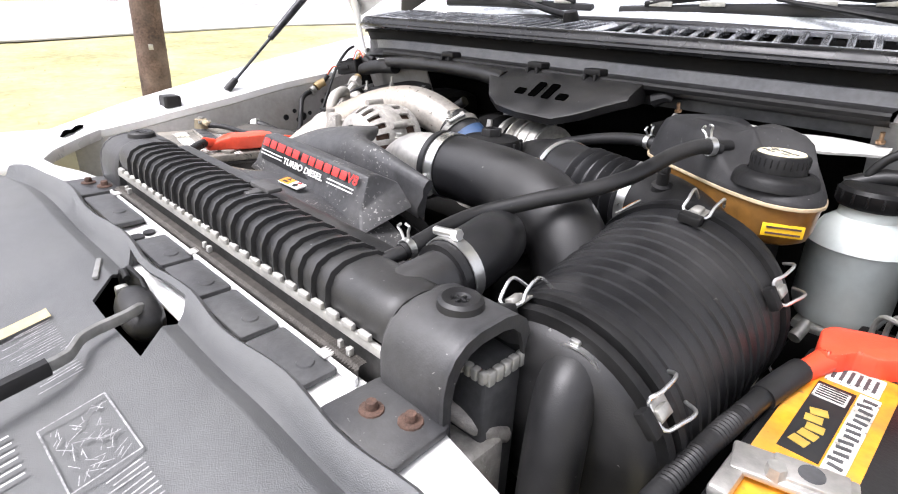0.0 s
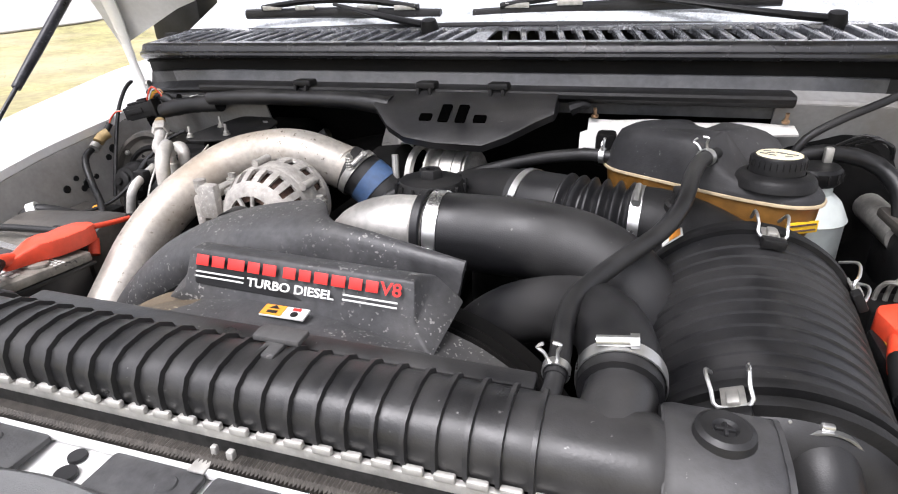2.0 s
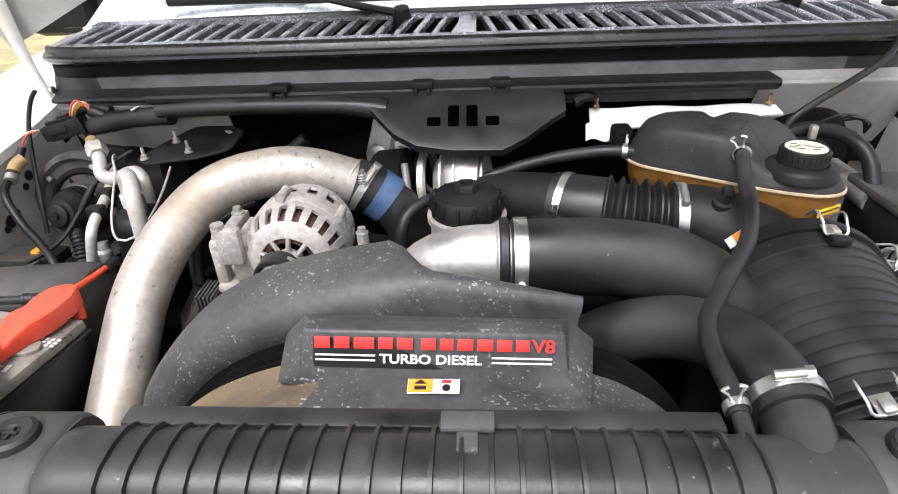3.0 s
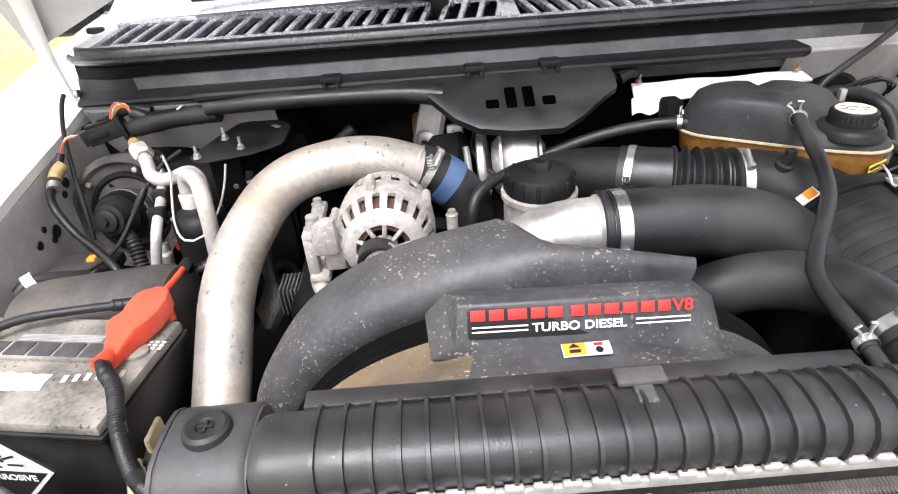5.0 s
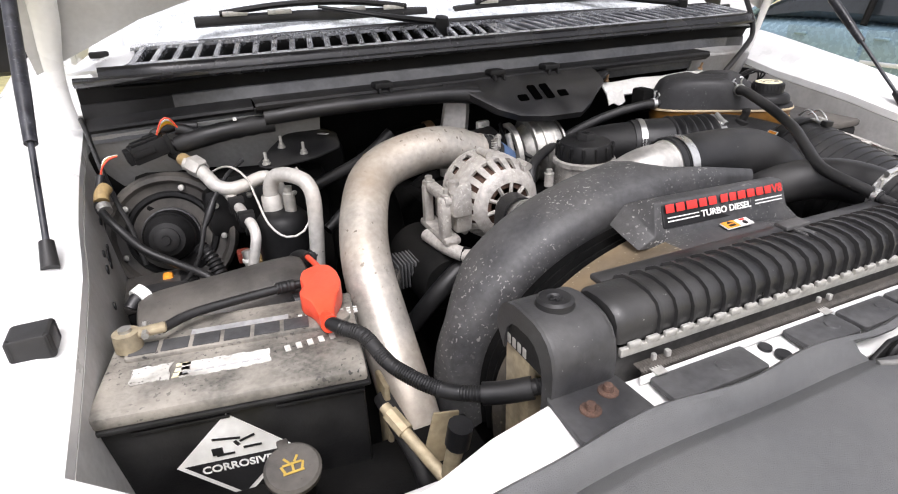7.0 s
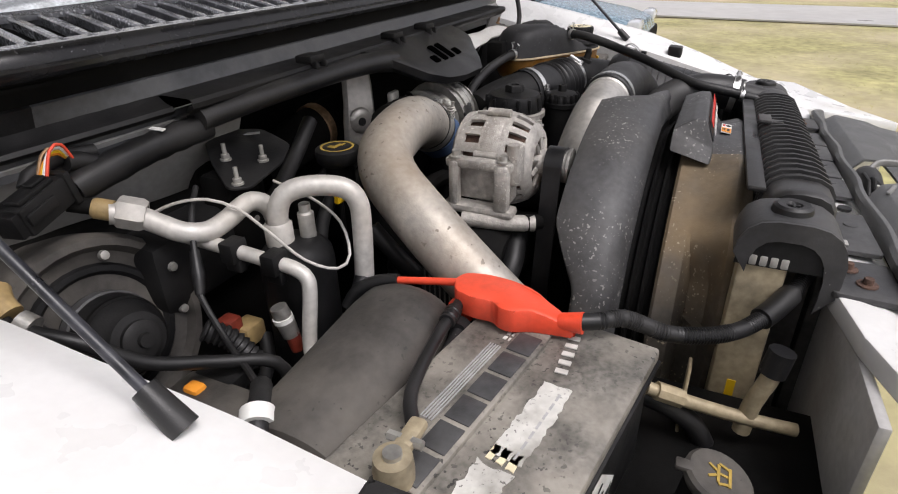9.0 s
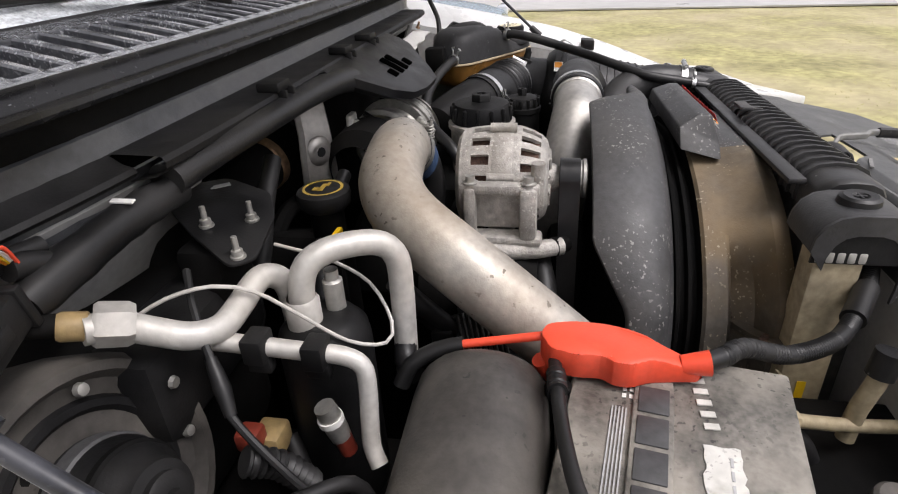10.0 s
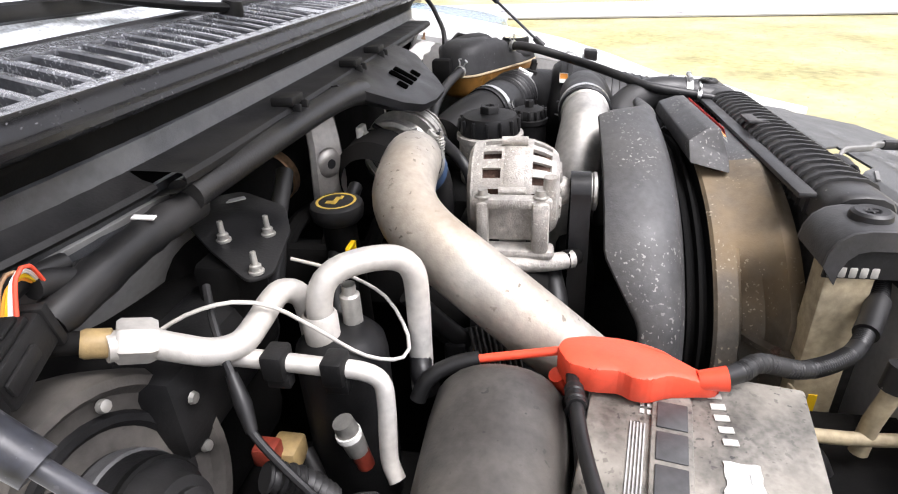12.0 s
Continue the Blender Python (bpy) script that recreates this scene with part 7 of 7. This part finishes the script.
for k in range(9):
    a = rng.uniform(0, 6.28)
    r = rng.uniform(.006, .024)
    part("print_bar", box((.461 + r * .75 * math.cos(a), .438 + r * .75 * math.sin(a), 1.2536), (rng.uniform(.005, .011), .0025, .0006), 0, m=Matrix.Rotation(rng.uniform(-.5, .5), 4, "Z")), m_pad, cap)
part("base_ring", lathe([(.048, -.014), (.046, -.005), (.042, .0), (.033, .003)], (.461, .438, 1.229), (0, 0, 1), 40), m_black, dg)
for x, y, z, nx, ny in ((.254, .540, 1.2145, -1, .1), (.379, .438, 1.244, -.5, -.85)):
    part("nipple", tube([(x + .03 * -nx, y + .03 * -ny, z), (x, y, z), (x + .006 * nx, y + .006 * ny, z)], .0078, n=12), m_black, dg)
part("support", box((.40, .50, 1.06), (.12, .10, .18), .006), m_matte, dg)
part("label", box((.492, .4005, 1.1735), (.044, .0016, .015), .0004, m=Matrix.Rotation(radians(28), 4, "Z")), m_yellow_clean, dg, "yellow caution label")
for k in range(2):
    part("print_line", box((.493, .3993, 1.170 + .007 * k), (.036, .0016, .002), 0, m=Matrix.Rotation(radians(28), 4, "Z")), m_rust, dg)
for s in ((.25, .56),):
    part("foot_bracket", box((s[0], s[1] + .02, 1.215), (.03, .04, .05), .006), m_matte, dg)

# ---- white insulation behind the bottle ----
def ins(u, v):
    x = .215 + .315 * u
    return (x, .650 + .032 * v + .003 * math.sin(u * 23) * (1 - v), 1.240 - .030 * (1 - v) * (1 - .70 * u) + .0015 * math.sin(u * 14 + v * 3))


insl = thing("insulation_pad", (.38, .66, 1.2), "crumpled white insulation sheet on the bulkhead", "insulation")
part("pad", sheet(ins, span(0, 1, 26), span(0, 1, 5), .004), m_foil, insl)
part("flap", sheet(lambda u, v: (.205 + .05 * u, .648 + .006 * u - .012 * v, 1.222 - .026 * v + .004 * math.sin(u * 7)), span(0, 1, 6), span(0, 1, 5), .003), m_foil, insl)
for x in (.225, .515):
    part("stud", lathe([(.006, 0), (.006, .003), (.003, .004), (.003, .016), (0, .017)], (x, .676, 1.244), (0, -.3, 1), 10), m_copper, insl)

# ---- brake reservoir, brake parts and dark boxes at the driver's corner ----
rv = thing("washer_reservoir", (.562, .577, 1.05), "milky white fluid reservoir with a black cap", "reservoir")
part("tank", lathe([(0, -.145), (.030, -.145), (.052, -.135), (.060, -.115), (.060, -.030), (.063, -.026), (.060, -.020), (.050, .0), (.036, .012), (.034, .036)], (.550, .574, 1.174), (0, 0, 1), 36), m_milky, rv)
part("cap", lathe([(.040, -.006), (.043, -.002), (.043, .014), (.039, .019), (0, .020)], (.550, .574, 1.206), (0, 0, 1), 30), m_black, rv)
for k in range(16):
    a = 2 * math.pi * k / 16
    part("grip", box((.550 + .0432 * math.cos(a), .574 + .0432 * math.sin(a), 1.213), (.003, .003, .014), .001), m_black, rv)
part("outlet", join(box((.535, .534, 1.030), (.05, .03, .014), .004), tube([(.528, .527, 1.033), (.523, .50, 1.018)], .009, n=10)), m_zinc, rv, "metal outlet fitting")
rv.location += Vector((-.010, .022, -.024))
mb = thing("brake_booster", (.55, .72, 1.1), "black brake booster behind the coolant bottle", "booster")
part("drum", lathe([(0, -.05), (.06, -.05), (.10, -.035), (.115, -.01), (.115, .01), (.10, .04), (0, .05)], (.60, .76, 1.12), (0, -1, 0), 36), m_matte, mb)
part("cylinder", tube([(.665, .70, 1.11), (.665, .62, 1.11), (.665, .56, 1.11)], .022, n=16), m_zinc, mb)
fb = thing("fuse_box", (.70, .50, 1.1), "low black fuse box with a dusty lid", "fuse box")
part("body", box((.715, .52, 1.075), (.13, .20, .09), .010), m_black, fb)
part("lid", box((.715, .52, 1.128), (.135, .205, .018), .006), m_dustbox, fb, "dusty grey lid")
hs = thing("corner_harness", (.60, .64, 1.2), "black wiring harness arching over the corner", "wiring")
part("loom", tube([(.50, .62, 1.190), (.54, .63, 1.207), (.59, .637, 1.208), (.635, .628, 1.196), (.66, .60, 1.168), (.665, .57, 1.12)], .0125, n=12, wave=lambda s, l: 1 + .05 * math.sin(s * 190)), m_cable, hs)
part("cable", tube([(.52, .622, 1.205), (.535, .625, 1.232), (.575, .635, 1.258), (.64, .662, 1.285), (.695, .690, 1.312), (.735, .735, 1.350), (.755, .79, 1.41), (.765, .84, 1.48)], .0062, n=10), m_cable, hs, "black cable rising to the hood hinge")
for k in range(3):
    part("wire", tube([(.575 + .012 * k, .62, 1.225), (.60 + .01 * k, .60, 1.245 - .004 * k), (.63, .60 - .01 * k, 1.235), (.645, .61, 1.21)], .0022, n=6), m_cable, hs)
part("connector", box((.565, .612, 1.212), (.012, .012, .024), .003), m_zinc, hs)
bk = thing("brake_lines", (.66, .38, 1.1), "bundle of thin bent steel brake lines", "pipe")
for k in range(5):
    part("line", tube([(.60 + .012 * k, .43, 1.03), (.60 + .012 * k, .425, 1.095 + .004 * k), (.62 + .012 * k, .40, 1.11 + .004 * k), (.66 + .01 * k, .37 - .008 * k, 1.11), (.72, .36 - .01 * k, 1.10), (.78, .36 - .01 * k, 1.08)], .003, n=7, step=.008), m_zinc, bk)
part("block", box((.63, .425, 1.045), (.09, .06, .06), .006), m_matte, bk)

# ---- driver-side battery ----
yb = thing("battery", (.66, .18, .9), "yellow-labelled car battery with a steel hold-down", "battery", "batteries")
part("case", box((.655, .185, 1.0), (.180, .300, .17), .005), m_batt, yb)
ylid = part("lid", box((.655, .185, 1.088), (.186, .306, .020), .006), m_batt, yb)
part("top_label", box((.608, .195, 1.0985), (.074, .250, .0014), .0004), m_yellow, ylid, "yellow printed top label")
part("dark_panel", box((.601, .214, 1.0995), (.031, .118, .0012), .0003), m_print, ylid, "dark printed panel")
part("white_panel", box((.6265, .212, 1.0995), (.017, .132, .0012), .0003), m_worn, ylid, "white printed strip")
part("white_panel", box((.610, .298, 1.0995), (.044, .034, .0012), .0003), m_worn, ylid)
part("info_panel", box((.600, .256, 1.1004), (.027, .022, .001), .0002), m_worn, ylid)
rng = random.Random(6)
for k in range(5):
    part("print_bar", box((.600, .248 + .0040 * k, 1.1012), (.023, .0014, .0006), 0), m_print, ylid)
for k in range(14):
    part("print_bar", box((.6265 + rng.uniform(-.002, .002), .152 + .0090 * k, 1.1004), (.011, .0040, .0006), 0, m=Matrix.Rotation(rng.uniform(-.3, .3), 4, "Z")), m_pad, ylid)
for k in range(5):
    part("gold_mark", box((.600 + rng.uniform(-.003, .003), .172 + .0125 * k, 1.1004), (.014, .010, .0008), .0002, m=Matrix.Rotation(rng.uniform(-.4, .4), 4, "Z")), m_gold, ylid)
for k in range(6):
    part("print_bar", box((.593 + .0066 * k, .298, 1.1004), (.003, .022, .0006), 0), m_pad, ylid)
hd = thing("battery_hold_down", (.62, .09, 1.1), "bent steel battery hold-down bar with a bolt", "hold-down")
TURN = Matrix.Rotation(radians(14), 4, "Z")
bar = part("bar", box((.608, .116, 1.108), (.086, .034, .006), .0025, m=TURN), m_alu, hd)
part("leg", box((.573, .086, 1.104), (.016, .052, .012), .004), m_alu, hd)
part("eye_plate", box((.618, .120, 1.1125), (.050, .026, .004), .0015, m=TURN), m_alu, hd)
part("hole", lathe([(0, .0032), (.009, .0032), (.010, 0)], (.618, .120, 1.1125), (0, 0, 1), 18), m_pad, hd)
part("nut", lathe([(0, .010), (.007, .010), (.008, 0)], (.598, .104, 1.110), (0, 0, 1), 6), m_zinc, hd)
rb = thing("terminal_boot", (.60, .33, 1.1), "bright red rubber battery terminal boot", "boot", "terminal boots")
out = [(.566, .335), (.572, .352), (.600, .366), (.640, .380), (.672, .372), (.676, .350), (.664, .335), (.640, .328), (.620, .312), (.604, .315), (.596, .300), (.584, .288), (.574, .296)]
part("cover", prism(rounded(out, .005, 2), 1.098, 1.132, "z", .004), m_red, rb)
part("nozzle", tube([(.582, .300, 1.118), (.572, .272, 1.114), (.566, .250, 1.112)], [.012, .0105, .0100], n=14), m_red, rb)
cb = thing("battery_cable", (.55, .1, 1.08), "black battery cable in corrugated sleeving", "cable", "battery cables")
part("sleeving", tube([(.568, .255, 1.112), (.560, .215, 1.110), (.553, .165, 1.108), (.546, .110, 1.104), (.540, .050, 1.098), (.534, -.01, 1.088), (.525, -.07, 1.06)], .0098, n=14, step=.0022, wave=lambda s, l: 1 + .07 * math.sin(s * 1350)), m_cable, cb)
part("tape", tube([(.570, .262, 1.113), (.563, .230, 1.111), (.558, .20, 1.109)], .0122, n=14), m_cable, cb)
lo = single("lower_junk", join(tube([(.36, -.01, 1.08), (.39, .0, 1.07), (.40, .03, 1.05)], .008, n=10), box((.372, .018, 1.09), (.05, .012, .02), .004), box((.385, -.005, 1.01), (.05, .05, .10), .008)), m_alt, "grey brackets beside the radiator mount", "bracket")

for ob, dz in ((yb, .015), (hd, .015), (cb, .020), (rb, .026)):
    ob.location.z -= dz
